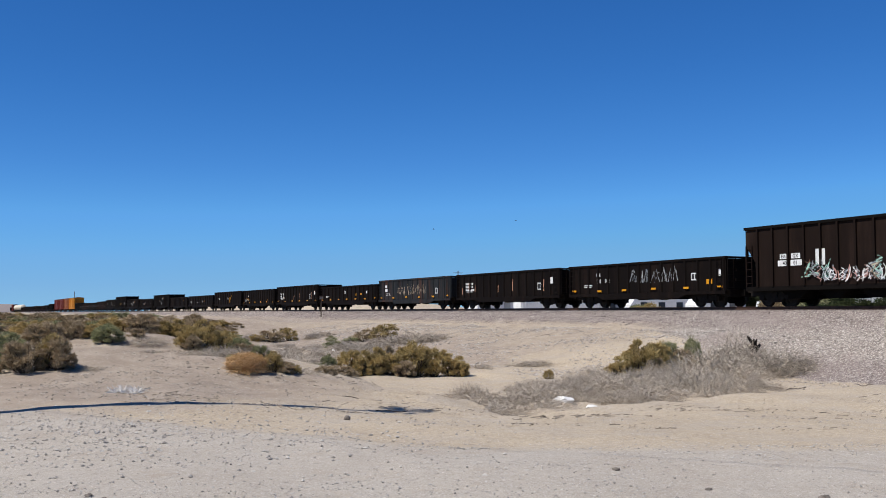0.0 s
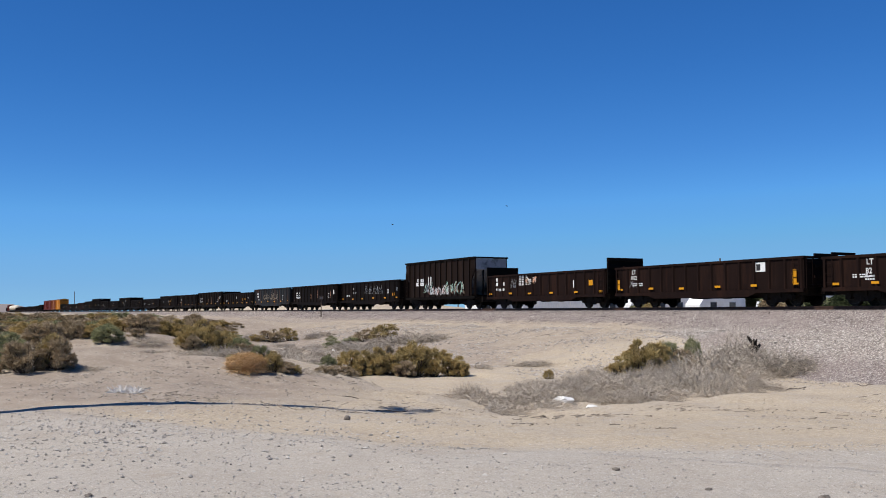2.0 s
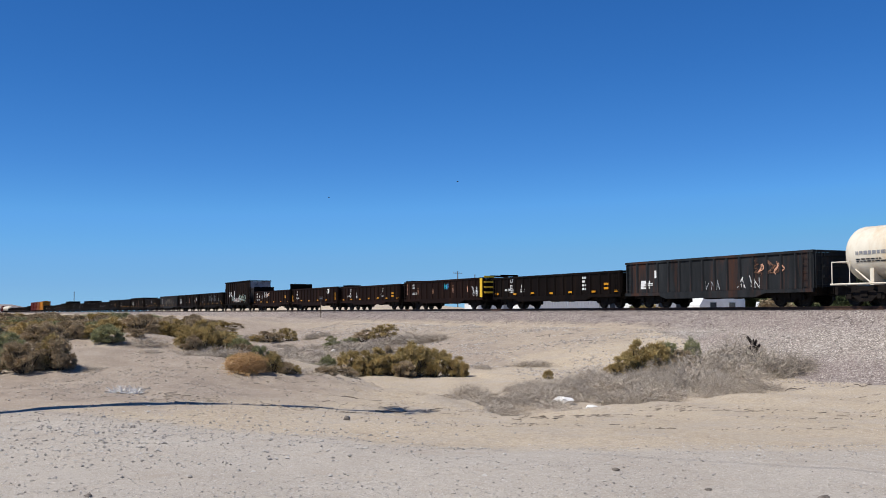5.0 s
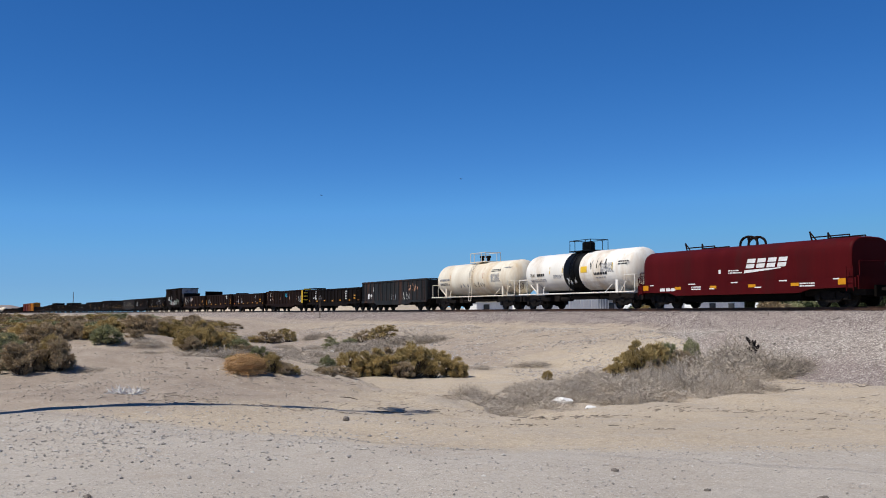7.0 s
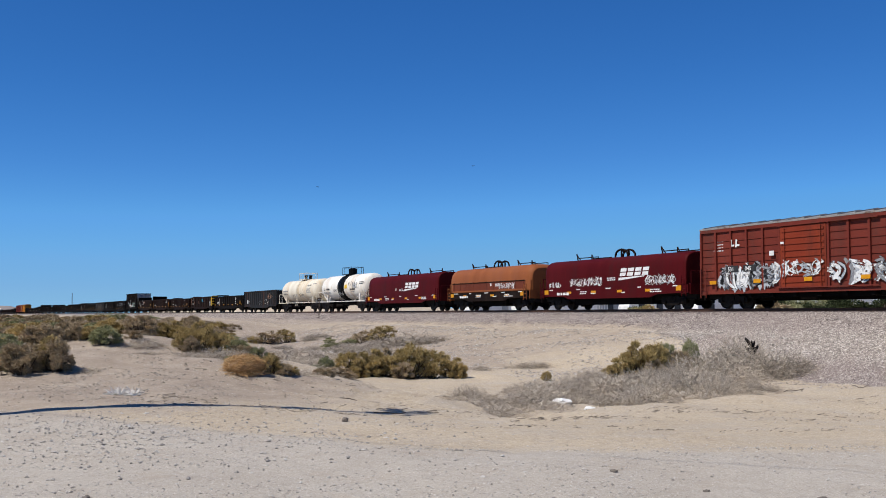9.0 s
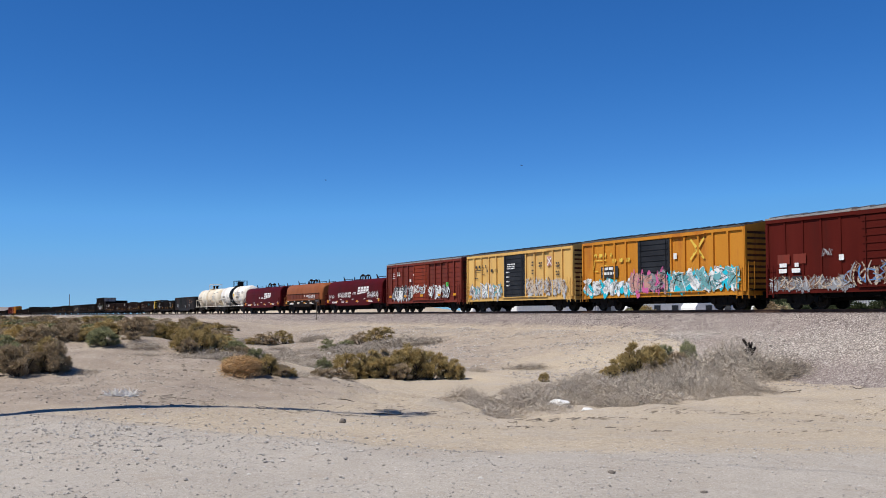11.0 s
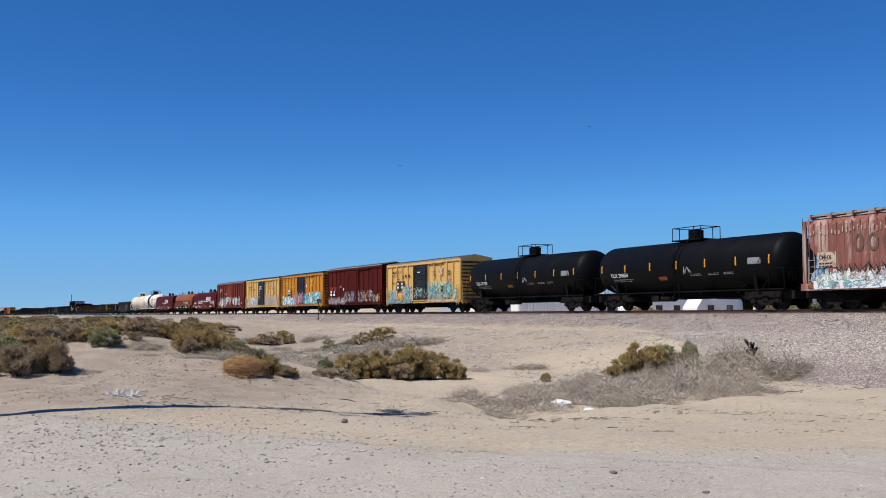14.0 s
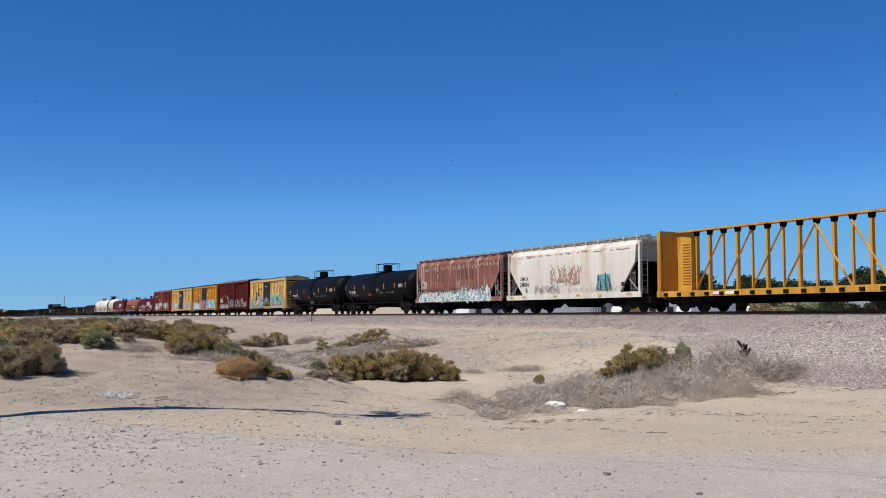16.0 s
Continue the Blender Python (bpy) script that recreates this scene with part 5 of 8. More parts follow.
def rail_emblem(car, x, z, mat, y, big=1.0):
    """Slanted builder's emblem in plain blocks, high on the left panel."""
    w = 0.2 * big
    for i in range(4):
        bar(car, "emblem", x + i * 0.62 * big, z + 0.28 * big, w * (1.7 if i < 2 else 0.7), 0.24 * big, mat, y, 0.12)
    for i in range(3):
        bar(car, "emblem", x + (2.1 + i * 0.75) * big, z - 0.12 * big, w * 1.8, 0.24 * big, mat, y, 0.12)
    bar(car, "emblem", x - 0.1, z + 0.05 * big, 1.5 * big, 0.06, mat, y)
    bar(car, "emblem", x - 0.12, z - 0.62 * big, 0.07, 0.66 * big, mat, y, 0.25)
    bar(car, "emblem", x - 0.12, z - 0.64 * big, 0.62 * big, 0.06, mat, y)
    bar(car, "emblem", x + 1.0, z - 0.3 * big, 0.62 * big, 0.06, mat, y)


def cross_mark(car, x, z, s, mat, y, back=None):
    if back:
        bar(car, "placard", x, z, s, s, back, y + 0.003)
    for k in (1, -1):
        bm = bmesh.new()
        ribbon(bm, [(x + s * 0.1, z + s * (0.1 if k > 0 else 0.9)), (x + s * 0.5, z + s * 0.5), (x + s * 0.9, z + s * (0.9 if k > 0 else 0.1))], s * 0.14, y - 0.004 - 0.001 * k)
        part("cross_mark", bm, mat, car)


def marks_box_tan(car, L, h):
    a = L / 2
    rail_emblem(car, -a + 1.5, 3.2, stencil_dark, BOX_Y, 0.9)
    cross_mark(car, a - 3.3, 3.2, 0.7, stencil, BOX_Y, spray["salmon"])
    for x, z in ((a - 5.4, 3.5), (a - 5.4, 2.9), (a - 4.4, 3.4), (a - 2.1, 3.3), (a - 2.1, 2.7)):
        small_print(car, x, z, 0.45, 2, stencil_dark, BOX_Y, 0.12)
    graffiti(car, -a + 0.7, -a + 5.8, 1.0, 2.35, ["silver", "teal", "silver", "white"], "grey", 51, BOX_Y - 0.01, 6, 1.0, "silver")
    graffiti(car, a - 6.3, a - 0.8, 1.0, 2.5, ["tan", "silver", "tan"], "brown", 52, BOX_Y - 0.01, 6, 0.8, "silver")
    bar(car, "reflector", -a + 0.6, 1.1, 0.5, 0.2, amber, BOX_Y - 0.1)
    small_print(car, -1.0, 3.5, 1.2, 3, stencil, -1.61, 0.09)
    for z in (2.9, 2.55, 2.2, 1.9):
        small_print(car, -1.2, z, 0.5, 1, stencil, -1.61, 0.09)


def marks_box_orange(car, L, h):
    a = L / 2
    rail_emblem(car, -a + 1.4, 3.2, spray["yellow"], BOX_Y, 1.0)
    cross_mark(car, a - 4.6, 2.75, 1.5, spray["yellow"], BOX_Y)
    bar(car, "placard", -a + 2.2, 2.1, 1.9, 0.75, stencil_dark, BOX_Y)
    small_print(car, -a + 2.4, 2.62, 1.3, 2, stencil, BOX_Y - 0.006, 0.17)
    graffiti(car, -a + 0.5, -a + 6.0, 0.95, 2.1, ["cyan", "cyan", "cyan"], "white", 61, BOX_Y - 0.03, 6, 1.0, "cyan", True)
    graffiti(car, -a + 5.6, -a + 9.0, 1.0, 2.6, ["pink", "salmon", "pink"], "grey", 62, -1.62, 4, 0.8, "pink", True)
    graffiti(car, a - 6.6, a - 0.5, 0.95, 2.55, ["cyan", "cyan", "teal"], "white", 63, BOX_Y - 0.03, 6, 1.0, "cyan", True)
    bar(car, "placard", a - 6.0, 3.0, 0.3, 0.35, stencil, BOX_Y)


def marks_box_brown(car, L, h):
    a = L / 2
    for x in (0.8, 1.9):
        bar(car, "placard", -a + x, 2.3, 0.85, 0.5, box_red, BOX_Y + 0.02)
    for x, t in ((0.95, "SR"), (2.0, "TI")):
        small_print(car, -a + x, 2.15, 0.5, 1, stencil, BOX_Y, 0.2)
    small_print(car, -a + 0.9, 1.85, 0.6, 1, stencil, BOX_Y, 0.22)
    small_print(car, -a + 1.8, 1.85, 0.6, 1, stencil, BOX_Y, 0.22)
    for x in (0.85, 1.8):
        bar(car, "placard", -a + x, 1.35, 0.7, 0.32, stencil_dark, BOX_Y)
    graffiti(car, -a + 0.3, -a + 5.4, 0.9, 1.7, ["tan", "grey", "brown", "silver"], "brown", 71, BOX_Y - 0.01, 9, 0.7, "grey")
    graffiti(car, -a + 5.4, -a + 8.6, 1.0, 2.2, ["tan", "brown", "grey", "blue"], "tan", 72, -1.62, 5, 0.5)
    graffiti(car, -a + 8.6, -a + 13.0, 1.0, 2.3, ["tan", "salmon", "brown", "grey", "blue"], "peach", 73, BOX_Y - 0.01, 6, 0.5)
    graffiti(car, -a + 12.8, a - 0.2, 1.0, 1.9, ["grey", "brown", "mint"], "grey", 74, BOX_Y - 0.01, 4, 0.9)
    bar(car, "placard", -a + 4.9, 2.35, 0.3, 0.28, stencil, BOX_Y)
    bar(car, "placard", -a + 12.9, 1.6, 0.42, 0.55, stencil, BOX_Y - 0.04)
    bar(car, "placard_field", -a + 12.95, 1.65, 0.32, 0.42, stencil_dark, BOX_Y - 0.046)
    bar(car, "reflector", a - 1.1, 1.35, 0.55, 0.3, amber, BOX_Y - 0.1)
    tag_scrawl(car, -a + 4.0, -a + 4.4, 2.6, 2.95, "silver", 3, BOX_Y, 0.05)
    bar(car, "stencil", -a + 0.8, 1.0, 5.0, 0.2, spray["silver"], BOX_Y + 0.02)


def marks_railbox(car, L, h):
    a = L / 2
    rail_emblem(car, -a + 1.5, 3.35, stencil_dark, BOX_Y, 1.0)
    for x in (2.25, 3.3):
        bar(car, "placard", -a + x, 1.95, 1.0, 0.95, stencil_dark, BOX_Y)
        small_print(car, -a + x + 0.25, 2.55, 0.45, 2, stencil, BOX_Y - 0.006, 0.18)
    cross_mark(car, a - 4.1, 3.15, 0.75, stencil, BOX_Y, spray["salmon"])
    for x, z in ((a - 5.3, 3.45), (a - 2.3, 3.4)):
        small_print(car, x, z, 0.5, 2, stencil_dark, BOX_Y, 0.14)
    small_print(car, a - 2.4, 2.8, 0.6, 5, spray["salmon"], BOX_Y, 0.14)
    small_print(car, a - 2.4, 1.9, 0.6, 5, spray["tan"], BOX_Y, 0.08)
    bar(car, "paint_band", -a + 0.25, 0.86, 5.9, 0.3, spray["tealgrey"], BOX_Y - 0.085)
    bar(car, "paint_band", 1.6, 0.86, a - 1.9, 0.2, spray["tan"], BOX_Y - 0.085)
    graffiti(car, -a + 0.3, -a + 2.2, 1.05, 2.2, ["teal", "tealgrey", "tan"], "silver", 81, BOX_Y - 0.01, 3, 0.9, "tealgrey", True)
    graffiti(car, -a + 4.0, -a + 6.2, 1.0, 2.6, ["tealgrey", "teal", "tan"], "silver", 84, BOX_Y - 0.01, 3, 0.8, "tealgrey", True)
    graffiti(car, -1.5, 1.4, 1.15, 2.3, ["mint", "grey", "grey"], "black", 82, -1.62, 4, 0.7)
    graffiti(car, a - 6.3, a - 1.6, 1.1, 2.75, ["teal", "tealgrey", "tealgrey", "teal"], "mint", 83, BOX_Y - 0.01, 5, 0.9, "tealgrey", True)
    graffiti(car, a - 1.2, a - 0.3, 1.0, 2.0, ["mint", "teal"], "silver", 85, BOX_Y - 0.01, 2, 0.8, "tealgrey", True)
    bar(car, "placard", a - 3.7, 1.75, 0.45, 0.5, stencil_dark, BOX_Y - 0.03)
    bar(car, "placard_field", a - 3.62, 1.95, 0.28, 0.16, spray["green"], BOX_Y - 0.036)
    for x in (0.25, 2.5, 3.4):
        bar(car, "reflector", -a + x, 1.1, 0.5, 0.35, amber, BOX_Y - 0.02)
    small_print(car, -0.6, 3.55, 0.6, 1, stencil, -1.61, 0.08)


# -- covered hopper --
def covered_hopper(t0, t1, mat, label, h=4.45, ribs=0, bulge=0.0, marks=None, far=False):
    car, L = car_empty("covered_hopper_car", t0, t1, label, "freight car")
    a, W, z0 = L / 2, 1.5, 0.92
    ca, cb = 2.3, 0.55
    # body: side profile with cut corners, swept across a rounded section
    n = 9
    bm = bmesh.new()
    rows = []
    for i in range(n + 1):
        k = i / n
        z = 1.25 + (h - 1.25) * k
        w = W - 0.05 + bulge * math.sin(math.pi * min(1.0, k * 1.05)) - (0.28 * max(0.0, (k - 0.86) / 0.14) ** 1.6)
        if z < 3.15:
            x = a - ca + (ca - cb) * (z - 1.25) / 1.9
        else:
            x = a - cb
        rows.append([bm.verts.new((sx * x, sy * w, z)) for sx, sy in ((-1, -1), (1, -1), (1, 1), (-1, 1))])
    for p, q in zip(rows, rows[1:]):
        for i in range(4):
            j = (i + 1) % 4
            bm.faces.new((p[i], p[j], q[j], q[i]))
    bm.faces.new(rows[0][::-1])
    bm.faces.new(rows[-1])
    body = part("body", bm, mat, car)
    bm = bmesh.new()
    add_prism(bm, [(-1.2, h), (1.2, h), (0.7, h + 0.13), (-0.7, h + 0.13)], "x", -a + cb + 0.02, a - cb - 0.02)
    part("roof", bm, frame_grey, car)
    for i in range(3):
        bm = bmesh.new()
        x = -a + 3.0 + (L - 6.0) * i / 2
        add_prism(bm, [(x - 2.0, 1.26), (x + 2.0, 1.26), (x + 0.35, 0.36), (x - 0.35, 0.36)], "y", -1.15, 1.15)
        part("hopper_chute", bm, soot_and_shade, car)
    for s in (-1, 1):
        part("side_sill", box(-a + 0.02, a - 0.02, s * (W - 0.03) - 0.06, s * (W - 0.03) + 0.06, z0, 1.27), mat, car)
    # end frames: posts, braces, ladders and slope sheets
    for sx in (-1, 1):
        part("end_platform", box(min(sx * (a + 0.05), sx * (a - 2.2)), max(sx * (a + 0.05), sx * (a - 2.2)), -1.42, 1.42, 1.0, 1.1), soot_and_shade, car)
        for sy in (-1, 1):
            bm = bmesh.new()
            add_box(bm, sx * (a - 0.25) - 0.09, sx * (a - 0.25) + 0.09, sy * (W - 0.09) - 0.05, sy * (W - 0.09) + 0.05, 1.27, h - 0.1)
            part("corner_post", bm, mat, car)
            if not far:
                bm = bmesh.new()
                add_rod(bm, (sx * (a - 0.3), sy * 1.3, 1.15), (sx * (a - 1.6), sy * 1.3, 2.2), 0.06, 5)
                add_rod(bm, (sx * (a - 1.0), sy * 1.36, 1.15), (sx * (a - 1.0), sy * 1.36, 2.7), 0.035, 5)
                part("corner_brace", bm, frame_grey, car)
        # dark sheet laid over the body's slope: shade under the overhang, in colour
        bm = bmesh.new()
        add_prism(bm, [(sx * (a - ca), 1.27), (sx * (a - ca) + sx * 0.05, 1.25), (sx * (a - cb + 0.05), 3.13), (sx * (a - cb), 3.16)], "y", -1.4, 1.4)
        part("slope_sheet", bm, soot_and_shade, car, "slope sheet coloured dark for the shade under the car end")
        bm = bmesh.new()
        add_prism(bm, [(sx * (a - cb), h - 0.08), (sx * (a - 0.1), h - 0.08), (sx * (a - 0.1), h - 0.2), (sx * (a - cb), h - 0.35)], "y", -1.4, 1.4)
        part("end_header", bm, mat, car)
        if not far:
            ladder(car, sx * (a - 0.05), -W + 0.12, 1.0, h + 0.1, frame_grey, along="y", rungs=10)
            ladder(car, -a + 0.55 if sx < 0 else a - 1.0, -W - 0.02, 1.27, 2.6, frame_grey, rungs=4)
    if ribs:
        me = mesh_of("rib", box(-0.03, 0.03, -0.018, 0.0, 1.27, h - 0.2), mat)
        for i in range(ribs):
            x = -a + cb + 0.3 + (L - 2 * cb - 0.6) * i / (ribs - 1)
            k = max(0.0, ca - (x + a), ca - (a - x)) / ca
            zlo = 1.27 + 1.9 * k
            piece("rib", me, Matrix.Translation((x, -W + 0.052, 1.27 + (zlo - 1.27) - 1.27 * (h - 0.2 - zlo) / (h - 1.47))) @ Matrix.Diagonal((1, 1, (h - 0.2 - zlo) / (h - 1.47), 1)), car)
    if not far:
        bm = bmesh.new()
        for s in (-1, 1):
            add_box(bm, -a + 0.3, a - 0.3, s * 0.62 - 0.16, s * 0.62 + 0.16, h + 0.24, h + 0.28)
            add_box(bm, -a + 0.3, a - 0.3, s * 1.3 - 0.02, s * 1.3 + 0.02, h + 0.12, h + 0.2)
        part("running_board", bm, frame_grey, car)
        me = mesh_of("board_bracket", box(-0.04, 0.04, -1.36, 1.36, h - 0.02, h + 0.235), mat)
        for i in range(12):
            piece("board_bracket", me, pose(-a + 0.6 + (L - 1.2) * i / 11, 0, 0), car)
        bm = bmesh.new()
        for i in range(6):
            x = -a + 1.6 + (L - 3.2) * i / 5
            add_box(bm, x - 0.9, x + 0.9, -0.36, 0.36, h + 0.1, h + 0.24)
        part("roof_hatch", bm, frame_grey, car)
        piece("brake_wheel", GEAR["brake_wheel"], pose(a + 0.05, 0.4, 2.0), car)
        for sx in (-1, 1):
            bm = bmesh.new()
            add_rod(bm, (sx * (a - 0.9), -0.6, 1.3), (sx * (a - 0.3), -0.6, 1.3), 0.2, 10)
            part("air_tank", bm, iron, car)
    part("centre_sill", box(-a - 0.2, a + 0.2, -0.3, 0.3, 0.62, 0.99), soot_and_shade, car)
    running_gear(car, L, 1.75, far)
    if marks:
        marks(car, L, h)
    return car


def marks_soo(car, L, h):
    a = L / 2
    y = -1.478
    # faded line name as plain blocks, one a letter
    dk = surface("faded_letter", (0.10, 0.055, 0.04), (0.17, 0.10, 0.08), 3, 0.8)
    for x in (3.4, 4.25, 5.1):
        bm = bmesh.new()
        ribbon(bm, [(-a + x + 0.3 + 0.25 * math.cos(q * math.pi / 8), 3.15 + 0.36 * math.sin(q * math.pi / 8)) for q in range(17)], 0.15, y)
        part("emblem", bm, dk, car)
    for x in (8.2, 8.95, 9.7, 10.45):
        bar(car, "emblem", -a + x, 2.77, 0.17, 0.76, dk, y)
        bar(car, "emblem", -a + x + 0.3, 2.77, 0.17, 0.76, dk, y)
    bar(car, "placard", -a + 1.1, 2.05, 1.2, 0.75, spray["tan"], y)
    words(car, "CMHX", -a + 1.2, 2.45, 0.2, stencil_dark, y - 0.005)
    small_print(car, -a + 1.2, 2.2, 0.9, 2, stencil_dark, y - 0.005, 0.08)
    graffiti(car, -a + 1.0, -a + 5.5, 1.0, 1.95, ["white", "mint", "silver", "tan"], "grey", 91, y - 0.05, 8, 0.7, "white")
    graffiti(car, -a + 5.3, -a + 9.5, 1.0, 2.0, ["white", "silver", "mint"], "grey", 92, y - 0.052, 8, 0.7, "white")
    graffiti(car, -a + 9.2, -a + 13.9, 1.0, 2.25, ["white", "mint", "silver"], "grey", 93, y - 0.054, 8, 0.7, "white")
    bar(car, "graffiti", -a + 0.9, 0.98, L - 2.6, 0.42, spray["white"], -1.566)
    graffiti(car, -a + 1.0, -a + 14.2, 1.0, 1.45, ["mint", "silver", "teal"], "silver", 99, -1.57, 16, 0.8)
    tag_scrawl(car, -a + 2.2, -a + 13.2, 1.75, 2.2, "black", 94, y - 0.075, 0.08)
    bm = bmesh.new()
    r = random.Random(8)
    for i in range(64):
        x = -a + 0.7 + (L - 1.4) * i / 63
        z = 3.7 + r.uniform(-0.08, 0.1)
        add_box(bm, x - 0.03, x + r.uniform(0.01, 0.06), y - 0.028, y - 0.025, z, z + r.uniform(0.1, 0.34))
    part("paint_streak", bm, spray["tan"], car, "bare pale patches along the top")["kind"] = "stuff"
    for x in (0.5, L - 1.1):
        bar(car, "reflector", -a + x, 1.05, 0.4, 0.16, coil_orange, -1.56)


def marks_cmhx(car, L, h):
    a = L / 2
    y = -1.53
    words(car, "CMHX", -a + 2.0, 2.32, 0.3, stencil_dark, y + 0.004)
    words(car, "246014", -a + 2.0, 1.92, 0.3, stencil_dark, y + 0.006)
    words(car, "G", -a + 2.75, 1.5, 0.28, stencil_dark, y + 0.012)
    graffiti(car, -a + 4.0, -a + 7.4, 1.25, 2.05, ["grey", "silver", "tan"], "grey", 95, y + 0.004, 5, 0.5)
    graffiti(car, -a + 6.4, -a + 10.2, 1.7, 3.3, ["salmon", "tan", "salmon"], "brown", 96, y - 0.01, 5, 0.5)
    bar(car, "graffiti", -a + 12.0, 1.5, 1.4, 0.95, spray["teal"], y - 0.03)
    tag_scrawl(car, -a + 11.8, -a + 13.6, 1.3, 2.5, "black", 97, y - 0.05, 0.09)
    tag_scrawl(car, -a + 8.5, -a + 15.0, 1.3, 1.75, "grey", 98, y + 0.0, 0.04)
    bar(car, "placard", -a + 14.6, 1.65, 0.35, 0.25, stencil_dark, y - 0.01)
    for x in (0.6, 2.4, 6.6, 9.5, 12.0, 15.2):
        bar(car, "reflector", -a + x, 1.06, 0.5, 0.16, spray["yellow"], -1.575)
    bm = bmesh.new()
    r = random.Random(18)
    for i in range(26):
        x = -a + 1.0 + (L - 2.6) * i / 25 + r.uniform(-0.5, 0.5)
        z = h - 0.62 + 0.16 * r.random()
        add_box(bm, x, x + r.uniform(0.1, 0.7), -1.5, -1.49, z, z + r.uniform(0.02, 0.07))
    part("rust_patch", bm, spray["salmon"], car, "rusty patches along the eaves")["kind"] = "stuff"


# -- centre-beam flat car --
def centrebeam(t0, t1):
    car, L = car_empty("centrebeam_flat_car", t0, t1, "empty yellow centrebeam flat car with bulkheads", "freight car")
    a, W, h = L / 2, 1.5, 4.84
    part("deck", box(-a, a, -W + 0.08, W - 0.08, 1.02, 1.14), beam_yellow, car)
    for s in (-1, 1):
        part("side_sill", box(-a, a, s * (W - 0.01) - 0.07, s * (W - 0.01) + 0.07, 0.86, 1.2), beam_yellow, car)
    for i in range(18):
        x = -a + 0.9 + (L - 1.8) * i / 17
        part("winch", box(x - 0.14, x + 0.14, -W - 0.16, -W - 0.075, 0.9, 1.1), hop_brown, car)
    part("centre_sill", box(-a - 0.2, a + 0.2, -0.35, 0.35, 0.45, 1.01), soot_and_shade, car)
    for s in (-1, 1):
        bulk = part("bulkhead", box(min(s * a, s * (a - 0.22)), max(s * a, s * (a - 0.22)), -W, W, 1.2, h), beam_yellow, car)
        bm = bmesh.new()
        for y in (-W + 0.06, W - 0.06):
            add_box(bm, s * (a - 0.25) - 0.07, s * (a - 0.25) + 0.07, y - 0.06, y + 0.06, 1.204, h - 0.004)
        part("bulkhead_edge", bm, beam_yellow, bulk)
        bm = bmesh.new()
        add_prism(bm, [(s * (a - 0.23), 1.14), (s * (a - 1.5), 1.14), (s * (a - 1.5), h - 0.45), (s * (a - 0.23), h - 0.25)], "y", -0.14, 0.14)
        part("end_web", bm, beam_yellow, car)
        bm = bmesh.new()
        for q in range(15):
            add_box(bm, min(s * (a - 0.75), s * (a - 1.42)), max(s * (a - 0.75), s * (a - 1.42)), -0.155, -0.145, 1.6 + q * 0.17, 1.66 + q * 0.17)
        part("stencil", bm, coil_orange, car)
    bar(car, "stencil", -a + 5.0, 0.95, 0.7, 0.16, stencil, -W - 0.08)
    bar(car, "stencil", -a + 6.0, 0.95, 0.9, 0.16, stencil, -W - 0.08)
    # top chord and the truss of posts and diagonals
    bm = bmesh.new()
    add_prism(bm, [(-0.3, h - 0.1), (0.3, h - 0.1), (0.3, h), (0.0, h + 0.04), (-0.3, h)], "x", -a + 0.24, a - 0.24)
    part("top_chord", bm, beam_yellow, car)
    n = 17
    x0 = -a + 1.85
    step = (L - 3.7) / (n - 1)
    post = mesh_of("post", box(-0.075, 0.075, -0.1, 0.1, 1.14, h - 0.12), beam_yellow)
    thin = mesh_of("post", box(-0.05, 0.05, -0.065, 0.065, 1.14, h - 0.12), beam_yellow)
    gus = bmesh.new()
    add_prism(gus, [(-0.17, h - 0.105), (0.17, h - 0.105), (0.1, h - 0.36), (-0.1, h - 0.36)], "y", -0.12, 0.12)
    gusset = mesh_of("gusset", gus, soot_and_shade)
    for i in range(n):
        x = x0 + step * i
        piece("post", thin if i % 2 == 0 else post, pose(x, 0, 0), car)
        piece("gusset", gusset, pose(x, 0, 0), car)
    for i in range(0, n - 1, 2):
        xa, xb = x0 + step * i, x0 + step * (i + 2)
        zs = (1.2, h - 0.35) if i < n // 2 else (h - 0.35, 1.2)
        for y in (-0.11,):
            bm = bmesh.new()
            add_rod(bm, (xa, y, zs[0]), (xb, y, zs[1]), 0.07, 4)
            part("diagonal", bm, beam_yellow, car)
    running_gear(car, L, 2.4)
    return car


# -- the train, front to rear --
gondola(31.9, 31.25, 2.7, soot, 10, "dark gondola freight car far along the line", None, True)
boxcar(31.2, 30.5, box_red, "rust-red boxcar far along the line", 4.2, 6, far=True, roof=roof_dark)
for i in range(4):
    tank_car(30.45 - i * 0.7, 29.8 - i * 0.7, cream, "dirty pale tank car far along the line", far=True)
for i in range(9):
    gondola(27.6 - i * 0.79, 26.87 - i * 0.79, 2.3 + 0.15 * (i % 3), (soot, soot_red)[i % 2], 10, "low sooty gondola freight car", marks_far if i > 5 else None, True)
gondola(20.45, 19.75, 3.0, soot_and_shade, 10, "black high-sided gondola freight car", None, True)
for i, (m, lb) in enumerate(((box_red, "rust-red boxcar"), (box_red, "rust-red boxcar"), (coil_orange, "rusty orange boxcar"), (box_orange, "orange boxcar"))):
    boxcar(19.4 - i * 0.735, 18.72 - i * 0.735, m, lb + " far along the line", 4.4, 6, far=True, roof=roof_dark)
for i in range(5):
    gondola(16.42 - i * 0.775, 15.7 - i * 0.775, (2.6, 2.3, 2.4, 2.6, 2.9)[i], (soot_and_shade, soot_red, soot, soot_red, soot)[i], 12, "sooty brown gondola freight car", marks_far, True)
gondola(12.57, 11.9, 3.45, soot_and_shade, 12, "tall black gondola freight car", marks_far, True)
